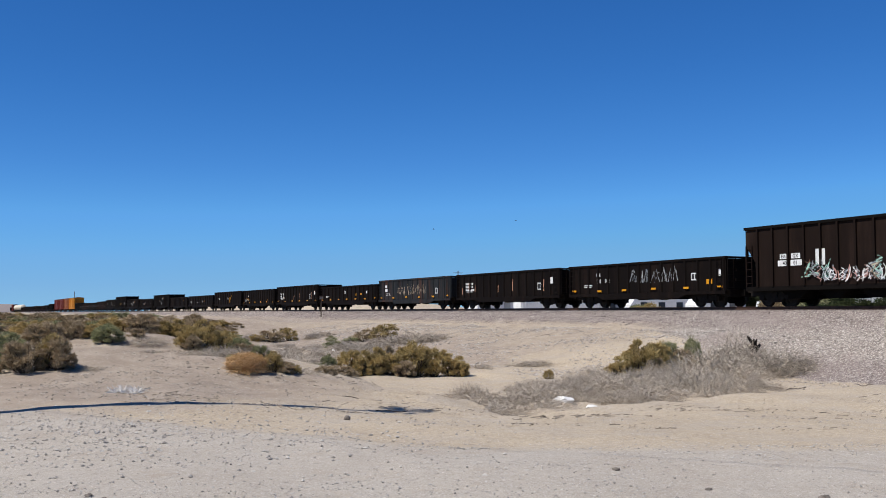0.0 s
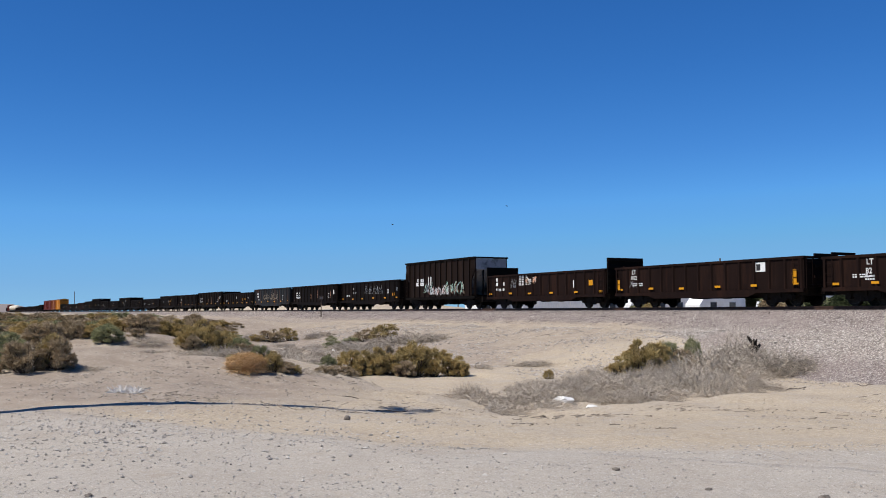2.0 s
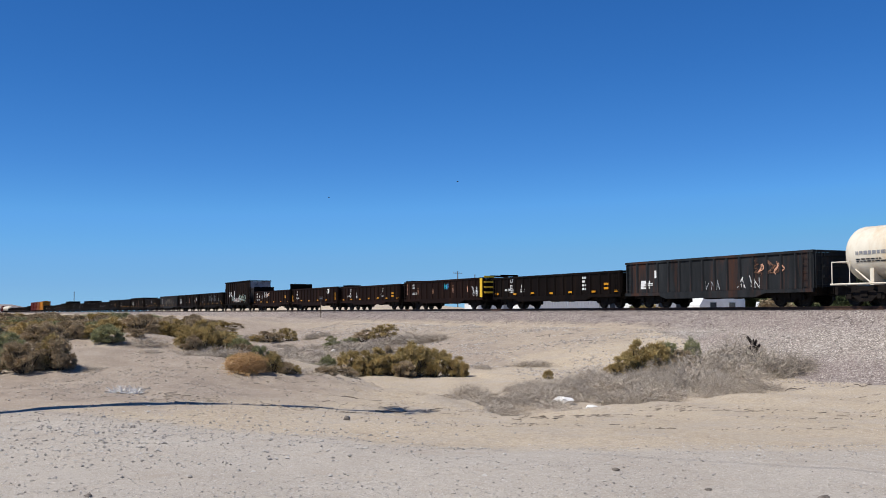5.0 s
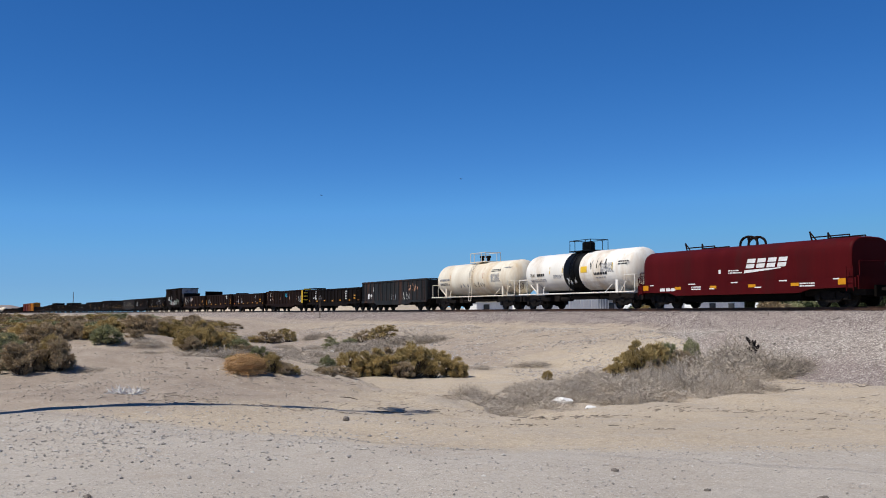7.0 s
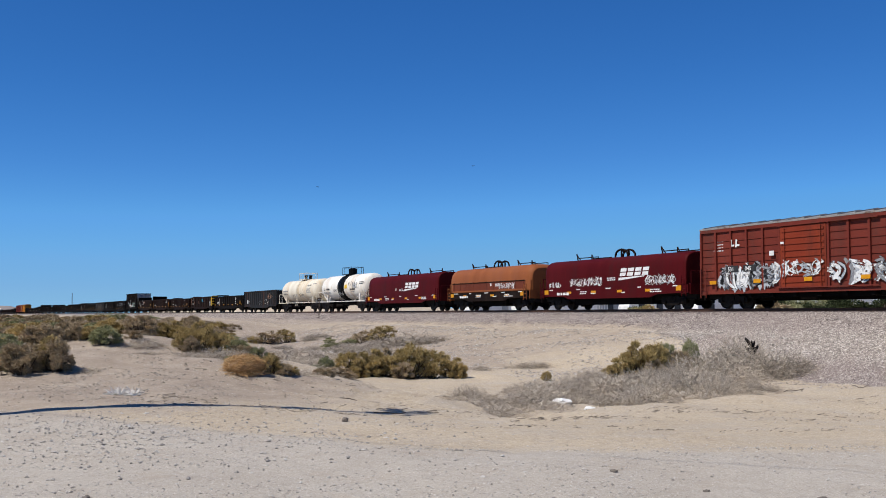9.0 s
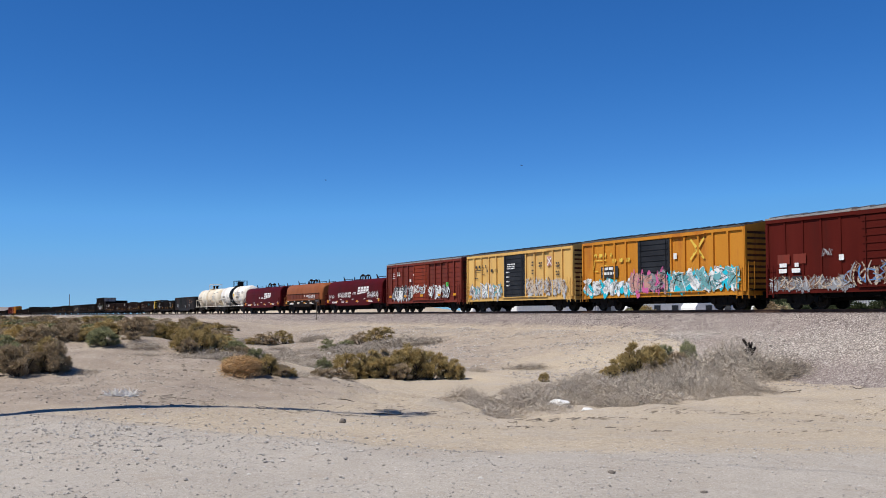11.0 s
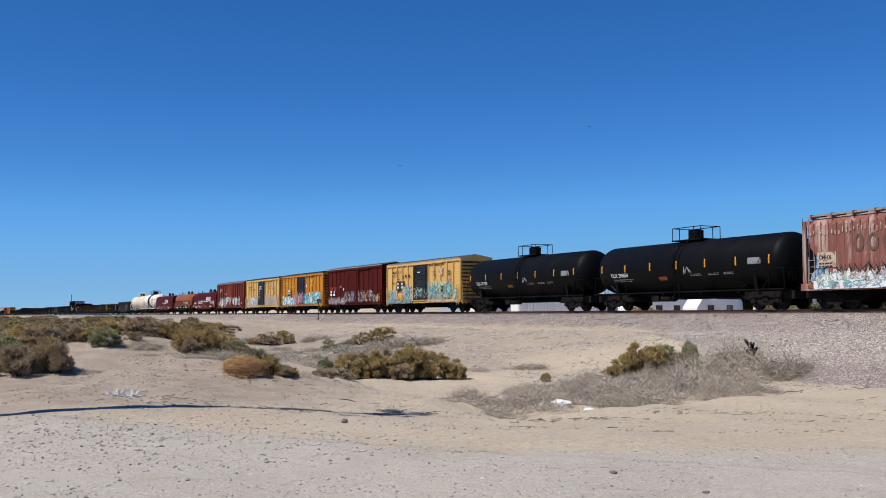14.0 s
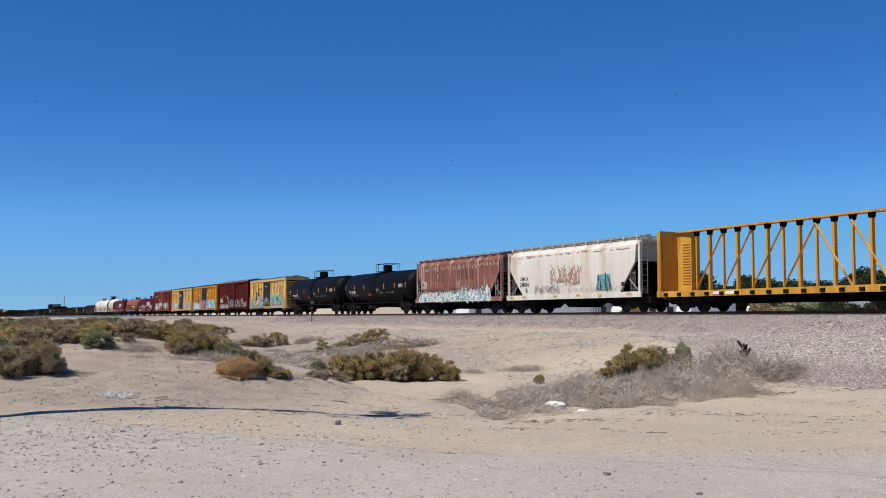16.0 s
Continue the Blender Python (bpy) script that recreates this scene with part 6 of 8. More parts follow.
gondola(11.84, 11.14, 2.6, soot, 13, "sooty brown gondola freight car", marks_far, True)
gondola(11.08, 10.4, 2.5, soot, 13, "sooty brown gondola freight car", marks_far, True)
gondola(10.34, 9.64, 3.1, soot_and_shade, 13, "tall black gondola freight car", marks_far, True)
gondola(9.59, 8.93, 2.4, soot, 13, "sooty brown gondola freight car", marks_far, True)
gondola(8.88, 8.09, 2.45, soot, 14, "sooty brown gondola freight car", marks_far, True)
gondola(8.04, 7.33, 2.8, soot, 14, "sooty brown high gondola freight car", marks_far, True)
gondola(7.28, 6.6, 2.75, soot, 14, "sooty brown gondola freight car", marks_far)
gondola(6.55, 5.84, 2.9, soot, 14, "sooty brown high gondola freight car with faded marks", marks_b)
gondola(5.79, 5.04, 2.5, soot, 14, "sooty low gondola freight car", marks_far, amber_n=7)
gondola(5.02, 4.315, 2.8, soot_grey, 14, "sooty grey ribbed gondola freight car", marks_c, seed=3)
gondola(4.262, 3.552, 2.8, soot, 14, "sooty brown gondola with faded orange streaks", marks_b, seed=4, amber_n=0)
gondola(3.498, 2.80, 2.8, soot, 14, "sooty black gondola with silver scrawl", marks_a, seed=5)
open_hopper(2.728, 2.115, 4.22)
gondola(2.024, 1.309, 2.55, soot_red, 14, "rusty brown gondola with orange reflectors", marks_ns, seed=6)
gondola(1.258, 0.546, 2.53, soot_red, 14, "rusty brown gondola with orange reflectors", marks_lt("1022"), seed=7)
gondola(0.492, -0.205, 2.4, soot_red, 15, "rusty dark red gondola with white numbers", marks_wide("8211"), seed=8, amber_n=7)
gondola(-0.259, -0.946, 2.5, soot_red, 13, "rusty dark gondola with yellow end", marks_yellow_end, seed=9, amber_n=0)
gondola(-1.021, -1.77, 2.38, soot, 15, "sooty dark brown gondola with white numbers", marks_wide("8263"), seed=10, amber_n=7)
gondola(-1.793, -2.483, 2.82, soot_grey, 15, "blue-grey peeling gondola with graffiti", marks_blue, seed=11, amber_n=0)
tank_car(-2.53, -3.17, cream, "dirty cream tank car with rusty valves", 1.36, 2.52, dome=False, marks=marks_tank_cream)
tank_car(-3.2, -3.835, white_tank, "white tank car with a black centre band", 1.38, 2.6, band=black_tank, marks=marks_tank_white)
coil_car(-3.855, -4.604, coil_red, "dark red covered coil car with white emblem", True, seed=1)
coil_car(-4.686, -5.27, coil_orange, "orange-brown coil car with rounded hood", False, True, seed=2, tags=((8.6, 11.2, 1.6, 2.15, ["white", "silver"], "salmon", 6),))
coil_car(-5.351, -6.069, coil_red, "dark red coil car with emblem and graffiti", True, seed=3,
         tags=((0.9, 2.4, 1.5, 2.0, ["white"], "brown", 7), (3.6, 7.4, 1.5, 2.15, ["white"], "brown", 8), (12.2, 15.2, 1.45, 2.1, ["white", "silver"], "brown", 9)))
boxcar(-6.118, -6.811, box_red, "rust-red boxcar with white graffiti", 4.46, 10, box_door, roof_grey, True, marks=marks_box_ns)
boxcar(-6.858, -7.546, box_tan, "tan yellow boxcar with black door and graffiti", 4.5, 10, box_black, roof_dark, marks=marks_box_tan)
boxcar(-7.60, -8.285, box_orange, "orange boxcar with black door and cyan graffiti", 4.54, 10, box_black, roof_dark, marks=marks_box_orange)
boxcar(-8.357, -9.043, box_brown, "dark red-brown boxcar with faded graffiti", 4.68, 10, box_brown, roof_grey, marks=marks_box_brown, rib=0.03)
boxcar(-9.10, -9.79, box_tan, "yellow boxcar with black door and teal graffiti", 4.5, 10, box_black, roof_grey, marks=marks_railbox)
tank_car(-9.832, -10.588, black_tank, "glossy black tank car with amber reflectors", 1.54, 2.66, marks=marks_tank_black("291507"))
tank_car(-10.648, -11.402, black_tank, "glossy black tank car with amber reflectors", 1.52, 2.62, marks=marks_tank_black("250854"))
covered_hopper(-11.455, -12.146, soo_red, "faded red covered hopper car with pale graffiti", 4.5, 30, marks=marks_soo)
covered_hopper(-12.178, -12.904, cmhx_grey, "chalky grey covered hopper car with graffiti", 4.55, 0, 0.08, marks=marks_cmhx)
centrebeam(-12.974, -13.95)


# ---- track ----
def build_track():
    rail_steel = surface("rail_steel", (0.05, 0.03, 0.022), (0.12, 0.07, 0.05), 3, 0.6, 0.4)
    tie_wood = surface("tie_wood", (0.05, 0.04, 0.034), (0.14, 0.11, 0.09), 6, 0.9, c3=(0.2, 0.17, 0.15), stain=3)
    for s in (-1, 1):
        bm = bmesh.new()
        prof = [(-0.075, 0), (0.075, 0), (0.075, 0.015), (0.012, 0.035), (0.012, 0.13), (0.037, 0.14), (0.035, 0.175), (-0.035, 0.175), (-0.037, 0.14), (-0.012, 0.13), (-0.012, 0.035), (-0.075, 0.015)]
        add_prism(bm, prof, "x", -950.0, 120.0)
        o = new("rail", mesh_of("rail", bm, rail_steel))
        v = at_track(0, s * 0.755, RAIL - 0.175)
        o.matrix_basis = pose(v.x, v.y, v.z, 0, 0, TURN)
        tagged(o, "rusty brown steel rail on timber ties", "rail", "rails of the track", kind="structure")
    bed = new("track_ties")
    tagged(bed, "weathered timber railway ties in ballast", "railway ties", kind="structure")
    me = mesh_of("tie", box(-0.115, 0.115, -1.3, 1.3, -0.18, 0.0), tie_wood)
    for i in range(230):
        v = at_track(8 + i * 0.51, 0, RAIL - 0.178)
        piece("tie", me, pose(v.x, v.y, v.z, 0, 0, TURN), bed)


build_track()
# ---- plants ----
def leaf_material(name, c1, c2, rough=0.8, tufted=False):
    """A tone for each leaf and each plant; tufted plants take most of it from the tuft that a leaf grows on."""
    m = bpy.data.materials.new(name)
    m.use_nodes = True
    n, l = m.node_tree.nodes, m.node_tree.links
    b = n["Principled BSDF"]
    geo = n.new("ShaderNodeNewGeometry")
    info = n.new("ShaderNodeObjectInfo")
    add = n.new("ShaderNodeMath")
    add.operation = "MULTIPLY_ADD"
    add.inputs[1].default_value = 0.25 if tufted else 0.35
    l.new(info.outputs["Random"], add.inputs[0])
    mul = n.new("ShaderNodeMath")
    mul.operation = "MULTIPLY"
    mul.inputs[1].default_value = 0.3 if tufted else 0.65
    l.new(geo.outputs["Random Per Island"], mul.inputs[0])
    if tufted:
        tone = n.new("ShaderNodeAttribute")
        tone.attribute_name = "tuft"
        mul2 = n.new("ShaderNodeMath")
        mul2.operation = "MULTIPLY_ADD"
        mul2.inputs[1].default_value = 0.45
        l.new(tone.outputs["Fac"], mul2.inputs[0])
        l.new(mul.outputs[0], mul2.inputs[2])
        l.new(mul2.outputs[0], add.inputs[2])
    else:
        l.new(mul.outputs[0], add.inputs[2])
    ramp = n.new("ShaderNodeValToRGB")
    ramp.color_ramp.elements[0].color = (*c1, 1)
    ramp.color_ramp.elements[1].color = (*c2, 1)
    l.new(add.outputs[0], ramp.inputs[0])
    l.new(ramp.outputs[0], b.inputs["Base Color"])
    b.inputs["Roughness"].default_value = rough
    b.inputs["Specular IOR Level"].default_value = 0.15
    return m


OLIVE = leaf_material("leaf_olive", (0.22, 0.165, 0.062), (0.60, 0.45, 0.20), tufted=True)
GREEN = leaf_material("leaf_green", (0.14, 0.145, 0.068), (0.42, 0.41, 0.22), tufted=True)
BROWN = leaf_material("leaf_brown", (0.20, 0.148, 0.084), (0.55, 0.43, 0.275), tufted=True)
DRY = leaf_material("twig_dry", (0.17, 0.142, 0.112), (0.66, 0.57, 0.46))
STRAW = leaf_material("straw", (0.33, 0.19, 0.08), (0.68, 0.45, 0.22))
PALE = leaf_material("pale_straw", (0.74, 0.71, 0.66), (0.88, 0.86, 0.82))
TWIG = leaf_material("twig_dark", (0.04, 0.03, 0.022), (0.12, 0.09, 0.07))
DEEP = leaf_material("leaf_deep", (0.018, 0.026, 0.012), (0.07, 0.085, 0.035), tufted=True)


def blade(vs, fs, p, d, length, width, r):
    """One narrow leaf or twig, a bent pair of faces."""
    side = d.cross(Vector((r.uniform(-1, 1), r.uniform(-1, 1), r.uniform(-1, 1))))
    side = (side.normalized() if side.length > 1e-4 else Vector((1, 0, 0))) * width / 2
    mid = p + d * length * 0.55
    tip = p + d * length + Vector((0, 0, -0.12 * length))
    i = len(vs)
    vs += [p - side * 0.5, p + side * 0.5, mid + side, mid - side, tip]
    fs += [(i, i + 1, i + 2, i + 3), (i + 3, i + 2, i + 4)]


def sliver(vs, fs, p, d, length, width, r):
    """One thin twig, a single tapering face."""
    side = d.cross(Vector((r.uniform(-1, 1), r.uniform(-1, 1), r.uniform(-1, 1))))
    side = (side.normalized() if side.length > 1e-4 else Vector((1, 0, 0))) * width / 2
    i = len(vs)
    vs += [p - side, p + side, p + d * length * 1.15]
    fs.append((i, i + 1, i + 2))


def shrub_meshes(seed, tufts, leaves, leaf_mat, leaf=0.05, wide=0.009):
    """Foliage and stems of a shrub one metre across and high: upright plumes of fine leaves, uneven, with gaps between."""
    r = random.Random(seed)
    vs, fs, tone = [], [], []
    cents = []
    skew = Vector((r.uniform(-0.08, 0.08), r.uniform(-0.08, 0.08), 0))
    for i in range(tufts):
        ang, rad = 2.4 * i + r.uniform(-0.5, 0.5), 0.42 * math.sqrt((i + 0.5) / tufts) * r.uniform(0.8, 1.08)
        dome = math.sqrt(max(0.05, 1 - (rad / 0.5) ** 2))
        c = Vector((rad * math.cos(ang), rad * math.sin(ang), dome * r.uniform(0.42, 0.86))) + skew * dome
        cents.append((c, r.uniform(0.07, 0.135), r.random()))
        # every third tuft gets a lower one, toned from the darker half only
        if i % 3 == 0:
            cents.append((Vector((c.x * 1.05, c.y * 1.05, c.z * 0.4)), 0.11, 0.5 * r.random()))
    for c, q, k in cents:
        out = Vector((c.x * 1.5, c.y * 1.5, 0.35 + 0.6 * c.z)).normalized()
        for j in range(leaves):
            g = Vector((r.gauss(0, 1), r.gauss(0, 1), r.gauss(0, 1))).normalized() * q * r.uniform(0.25, 1.0)
            p = c + g
            if p.z < 0.0:
                p.z = 0.02 * r.random()
            w = (out * 0.45 + g * (1.0 / q) + Vector((r.gauss(0, 0.35), r.gauss(0, 0.35), r.gauss(0.1, 0.35)))).normalized()
            side = w.cross(Vector((r.uniform(-1, 1), r.uniform(-1, 1), r.uniform(-1, 1)))).normalized() * wide * r.uniform(0.6, 1.2)
            i = len(vs)
            vs += [p - side, p + side, p + w * leaf * r.uniform(0.6, 1.5)]
            fs.append((i, i + 1, i + 2))
            tone += [k, k, k]
    fol = bpy.data.meshes.new("foliage")
    fol.from_pydata(vs, [], fs)
    fol.attributes.new("tuft", "FLOAT", "POINT").data.foreach_set("value", tone)
    fol.materials.append(leaf_mat)
    bm = bmesh.new()
    for c, q, k in cents:
        root = Vector((r.uniform(-0.08, 0.08), r.uniform(-0.08, 0.08), -0.05))
        mid = (root + c) / 2 + Vector((r.uniform(-0.06, 0.06), r.uniform(-0.06, 0.06), -0.03))
        add_rod(bm, root, mid, 0.012, 4, 0.008)
        add_rod(bm, mid, c, 0.008, 4, 0.004)
    stem = mesh_of("stem", bm, TWIG)
    return fol, stem


def dry_meshes(seed, twigs, mat, flat=0.5, length=0.3, wide=0.008, ball=False):
    """A tangle of bare twigs."""
    r = random.Random(seed)
    vs, fs = [], []
    for i in range(twigs):
        a = r.uniform(0, 2 * math.pi)
        rad = 0.5 * math.sqrt(r.random()) * (1.0 if ball else max(0.2, 1 + r.gauss(0, 0.28)))
        if ball:
            d = Vector((r.gauss(0, 1), r.gauss(0, 1), r.gauss(0, 1))).normalized()
            p = Vector((d.x * 0.5, d.y * 0.5, flat * 0.5 + d.z * flat * 0.5)) * r.uniform(0.8, 1.02)
            t = d.cross(Vector((r.gauss(0, 0.4), r.gauss(0, 0.4), 1))).normalized()
            w = (t + d * r.uniform(-0.35, 0.1)).normalized()
        else:
            p = Vector((rad * math.cos(a), rad * math.sin(a), flat * r.random() ** 1.4 * (1 - rad * 1.5) if rad < 0.6 else 0.02))
            p.z = max(0.0, p.z)
            w = Vector((math.cos(a) * 0.5 + r.gauss(0, 0.6), math.sin(a) * 0.5 + r.gauss(0, 0.8), r.gauss(0.22, 0.5))).normalized()
        q = p
        ln = length * r.uniform(0.4, 1.0)
        for k in range(2):
            sliver(vs, fs, q, w, ln / 2, wide, r)
            q = q + w * ln / 2
            w = (w + Vector((r.gauss(0, 0.45), r.gauss(0, 0.45), r.gauss(-0.1, 0.35)))).normalized()
    me = bpy.data.meshes.new("twigs")
    me.from_pydata(vs, [], fs)
    me.materials.append(mat)
    return me


SHRUBS = {}
for key, mt in (("olive", OLIVE), ("green", GREEN), ("brown", BROWN), ("deep", DEEP)):
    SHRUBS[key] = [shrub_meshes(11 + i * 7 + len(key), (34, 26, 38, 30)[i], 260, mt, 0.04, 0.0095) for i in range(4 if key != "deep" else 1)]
    SHRUBS[key + " far"] = [shrub_meshes(61 + i * 7 + len(key), (22, 17, 26)[i], 70, mt, 0.06, 0.022) for i in range(3)]
DRIES = [dry_meshes(70 + i, (2000, 1500, 1300)[i], DRY, (0.42, 0.3, 0.5)[i], (0.28, 0.36, 0.32)[i], 0.0085) for i in range(3)]
BALL = dry_meshes(90, 4200, STRAW, 0.75, 0.35, 0.007, True)
BALL_IN = dry_meshes(91, 1500, STRAW, 0.6, 0.3, 0.02)
count = [0]


FAR_SCRUB = []


def shrub(key, x, y, w, h, label="", sink=0.04, single=False):
    """A shrub of its own; past 62 m it joins the far scrub unless it stands out singly."""
    count[0] += 1
    kind = SHRUBS[key if math.hypot(x, y) < 50 else key + " far"]
    fol, stem = kind[count[0] % len(kind)]
    if math.hypot(x, y) > 62 and not single:
        FAR_SCRUB.append((fol, pose(x, y, land(x, y) - sink, 0, 0, (count[0] * 137) % 360) @ Matrix.Diagonal((w * 1.08, w * 1.08, h * 1.08, 1))))
        return None
    e = new("desert_shrub")
    e.empty_display_size = 0.2
    e.matrix_basis = pose(x, y, land(x, y) - sink, 0, 0, (count[0] * 137) % 360)
    tagged(e, label or {"olive": "olive-brown desert shrub on sandy ground", "green": "grey-green desert shrub on sandy ground", "brown": "brownish dry saltbush shrub on sand", "deep": "dark green shrub beside the wash"}[key], "shrub", "desert shrubs")
    for nm, me in (("foliage", fol), ("stem", stem)):
        o = new(nm, me)
        o.parent = e
        o.matrix_basis = Matrix.Diagonal((w * 1.08, w * 1.08, h * 1.08, 1))
    return e


def build_far_scrub():
    """The scrub of the plain that nobody could count, as one sheet of foliage."""
    mats, places, tones, picks = [], [], [], []
    for me, m in FAR_SCRUB:
        k = len(me.vertices)
        co = np.empty(k * 3)
        me.vertices.foreach_get("co", co)
        tone = np.empty(k)
        me.attributes["tuft"].data.foreach_get("value", tone)
        turn = np.array(m)
        places.append(co.reshape(-1, 3) @ turn[:3, :3].T + turn[:3, 3])
        tones.append(tone)
        if me.materials[0] not in mats:
            mats.append(me.materials[0])
        picks.append(np.full(k // 3, mats.index(me.materials[0])))
    co, picks = np.concatenate(places), np.concatenate(picks)
    n = len(co)
    me = bpy.data.meshes.new("far_scrub")
    me.vertices.add(n)
    me.vertices.foreach_set("co", co.ravel())
    me.loops.add(n)
    me.loops.foreach_set("vertex_index", np.arange(n))
    me.polygons.add(n // 3)
    me.polygons.foreach_set("loop_start", np.arange(0, n, 3))
    for m in mats:
        me.materials.append(m)
    me.polygons.foreach_set("material_index", picks)
    me.attributes.new("tuft", "FLOAT", "POINT").data.foreach_set("value", np.concatenate(tones))
    me.update(calc_edges=True)
    me.validate()
    tagged(new("far_scrub", me), "low olive and brown desert scrub covering the plain", "scrub", kind="stuff")


def dry_brush(x, y, w, h, label="grey leafless dry brush on sand", turn=0):
    count[0] += 1
    o = new("dry_brush", DRIES[count[0] % 3])
    o.matrix_basis = pose(x, y, land(x, y) - 0.03, 0, 0, turn + (count[0] * 71) % 360) @ Matrix.Diagonal((w, w, h * 2.0, 1))
    return tagged(o, label, "dry brush", "dry brush in the wash")


for key, x, y, w, h in (
        ("brown", -8.25, 20.6, 0.95, 0.74), ("brown", -7.72, 20.9, 0.8, 0.70), ("olive", -7.98, 21.1, 0.85, 0.78), ("green", -8.9, 21.1, 0.6, 0.62), ("brown", -8.5, 20.9, 0.6, 0.62),
        ("green", -7.7, 23.9, 0.75, 0.46), ("green", -7.95, 24.2, 0.45, 0.34), ("olive", -8.25, 24.5, 0.55, 0.36), ("brown", -7.2, 24.7, 0.5, 0.28), ("brown", -8.55, 24.4, 0.5, 0.42),
        ("olive", -5.98, 24.2, 0.68, 0.60), ("olive", -5.58, 24.3, 0.78, 0.82), ("olive", -5.22, 24.3, 0.6, 0.64), ("brown", -5.75, 23.9, 0.5, 0.42), ("green", -4.62, 22.9, 0.32, 0.22), ("brown", -4.8, 24.0, 0.5, 0.3),
        ("green", -3.9, 22.5, 0.5, 0.58), ("olive", -3.62, 22.3, 0.52, 0.46), ("brown", -3.36, 22.2, 0.4, 0.3), ("olive", -3.2, 22.4, 0.34, 0.24),
        ("green", -5.45, 42.5, 1.1, 0.65), ("green", -4.75, 42.8, 0.85, 0.95), ("olive", -3.75, 43.3, 1.35, 1.2), ("olive", -2.9, 43.7, 1.4, 1.25), ("olive", -2.05, 43.8, 1.4, 1.1), ("olive", -1.2, 44.3, 1.8, 1.55), ("olive", -0.4, 44.4, 1.5, 1.35), ("olive", 0.4, 44.5, 1.2, 1.05),
        ("brown", -1.65, 43.3, 1.0, 0.8), ("olive", 0.8, 44.3, 0.75, 0.7), ("olive", -3.3, 43.2, 0.9, 0.8), ("brown", -2.5, 44.6, 1.2, 1.3),
        ("olive", -4.4, 76.6, 2.3, 1.25), ("brown", -5.8, 77.0, 1.9, 1.05), ("green", -6.7, 76.0, 1.4, 0.6),
        ("olive", 8.5, 44.2, 2.0, 1.65), ("olive", 7.7, 43.9, 1.5, 1.1), ("olive", 9.2, 44.7, 1.5, 1.45), ("olive", 7.2, 43.6, 0.9, 0.7), ("brown", 8.9, 43.6, 1.1, 0.9), ("green", 9.95, 46.0, 1.0, 1.6), ("green", 11.1, 46.4, 1.0, 1.6), ("brown", 10.5, 45.6, 1.2, 1.2),
        ("brown", -13.9, 84.0, 2.3, 1.1), ("olive", -12.6, 85.0, 1.8, 1.2), ("olive", 4.25, 42.0, 0.5, 0.42), ("deep", -38.6, 86.0, 4.2, 1.15), ("deep", -41.0, 92.0, 4.0, 1.1)):
    shrub(key, x, y, w, h, single=True)
rr = random.Random(5)
for i in range(26):
    y = rr.uniform(28.5, 37.0)
    k = -0.435 + 0.20 * i / 25 + rr.uniform(-0.008, 0.008)
    w = rr.uniform(0.9, 1.5)
    shrub(rr.choice(("olive", "brown", "brown", "green", "brown")), k * y, y, w, rr.uniform(0.55, 0.85) + (0.25 if y > 33 else 0.0))
made = 0
while made < 270:
    y = rr.uniform(36, 135)
    x = -y * rr.uniform(0.20, 0.46)
    if TRACK - (ACROSS.x * x + ACROSS.y * y) < 14 or (x > -9.5 and y < 40):
        continue
    made += 1
    if rr.random() < 0.22:
        dry_brush(x, y, rr.uniform(1.2, 3.0), rr.uniform(0.4, 0.8), "grey leafless dry brush on sand")
    else:
        w = rr.uniform(1.3, 2.7)
        shrub(rr.choice(("olive", "brown", "brown", "brown", "green", "olive")), x, y, w, w * rr.uniform(0.28, 0.43))
for x, y, w, h in ((12.6, 45.6, 2.9, 1.7), (14.0, 44.6, 2.4, 1.5), (11.4, 45.0, 2.6, 1.5), (15.0, 44.2, 1.8, 1.0), (10.4, 43.8, 2.2, 1.2), (13.3, 44.0, 2.4, 1.4), (12.0, 43.0, 2.2, 1.1), (9.4, 42.6, 2.0, 0.9), (13.4, 46.8, 2.4, 1.7), (-2.3, 71.0, 3.4, 1.0), (-0.6, 70.5, 2.6, 0.8), (1.9, 50.4, 0.9, 0.35), (-4.3, 41.5, 1.4, 0.5), (-4.6, 23.2, 1.1, 0.35), (4.6, 52.5, 2.2, 0.35)):
    dry_brush(x, y, w, h)
for i in range(26):
    k = rr.random()
    shrub("brown", 1.5 + 9.5 * k + rr.uniform(-1, 1), 30 + 13 * k + rr.uniform(-1, 4), rr.uniform(0.35, 0.75), rr.uniform(0.15, 0.32), "small rusty brown tuft in the dry wash")
for i in range(175):
    k = rr.random()
    x = 0.6 + 10.0 * k + rr.uniform(-1.2, 1.4)
    y = 26.5 + 13.5 * k + rr.uniform(-3.0, 6.5)
    if min(abs(x / y - q) for q in (0.2346, 0.113, 0.1437)) < 0.009 and y < 34:
        continue
    dry_brush(x, y, rr.uniform(0.5, 1.7), rr.uniform(0.2, 0.75) * (0.7 + 0.6 * k), "low mat of grey dry brush in the wash")
for i in range(30):
    y = rr.uniform(40, 92)
    k = rr.uniform(-0.21, -0.095)
    if rr.random() < 0.7:
        dry_brush(k * y, y, rr.uniform(1.0, 2.6), rr.uniform(0.35, 0.75), "grey leafless dry brush on sand")
    else:
        shrub(rr.choice(("brown", "olive", "green")), k * y, y, rr.uniform(0.9, 1.8), rr.uniform(0.45, 0.8))
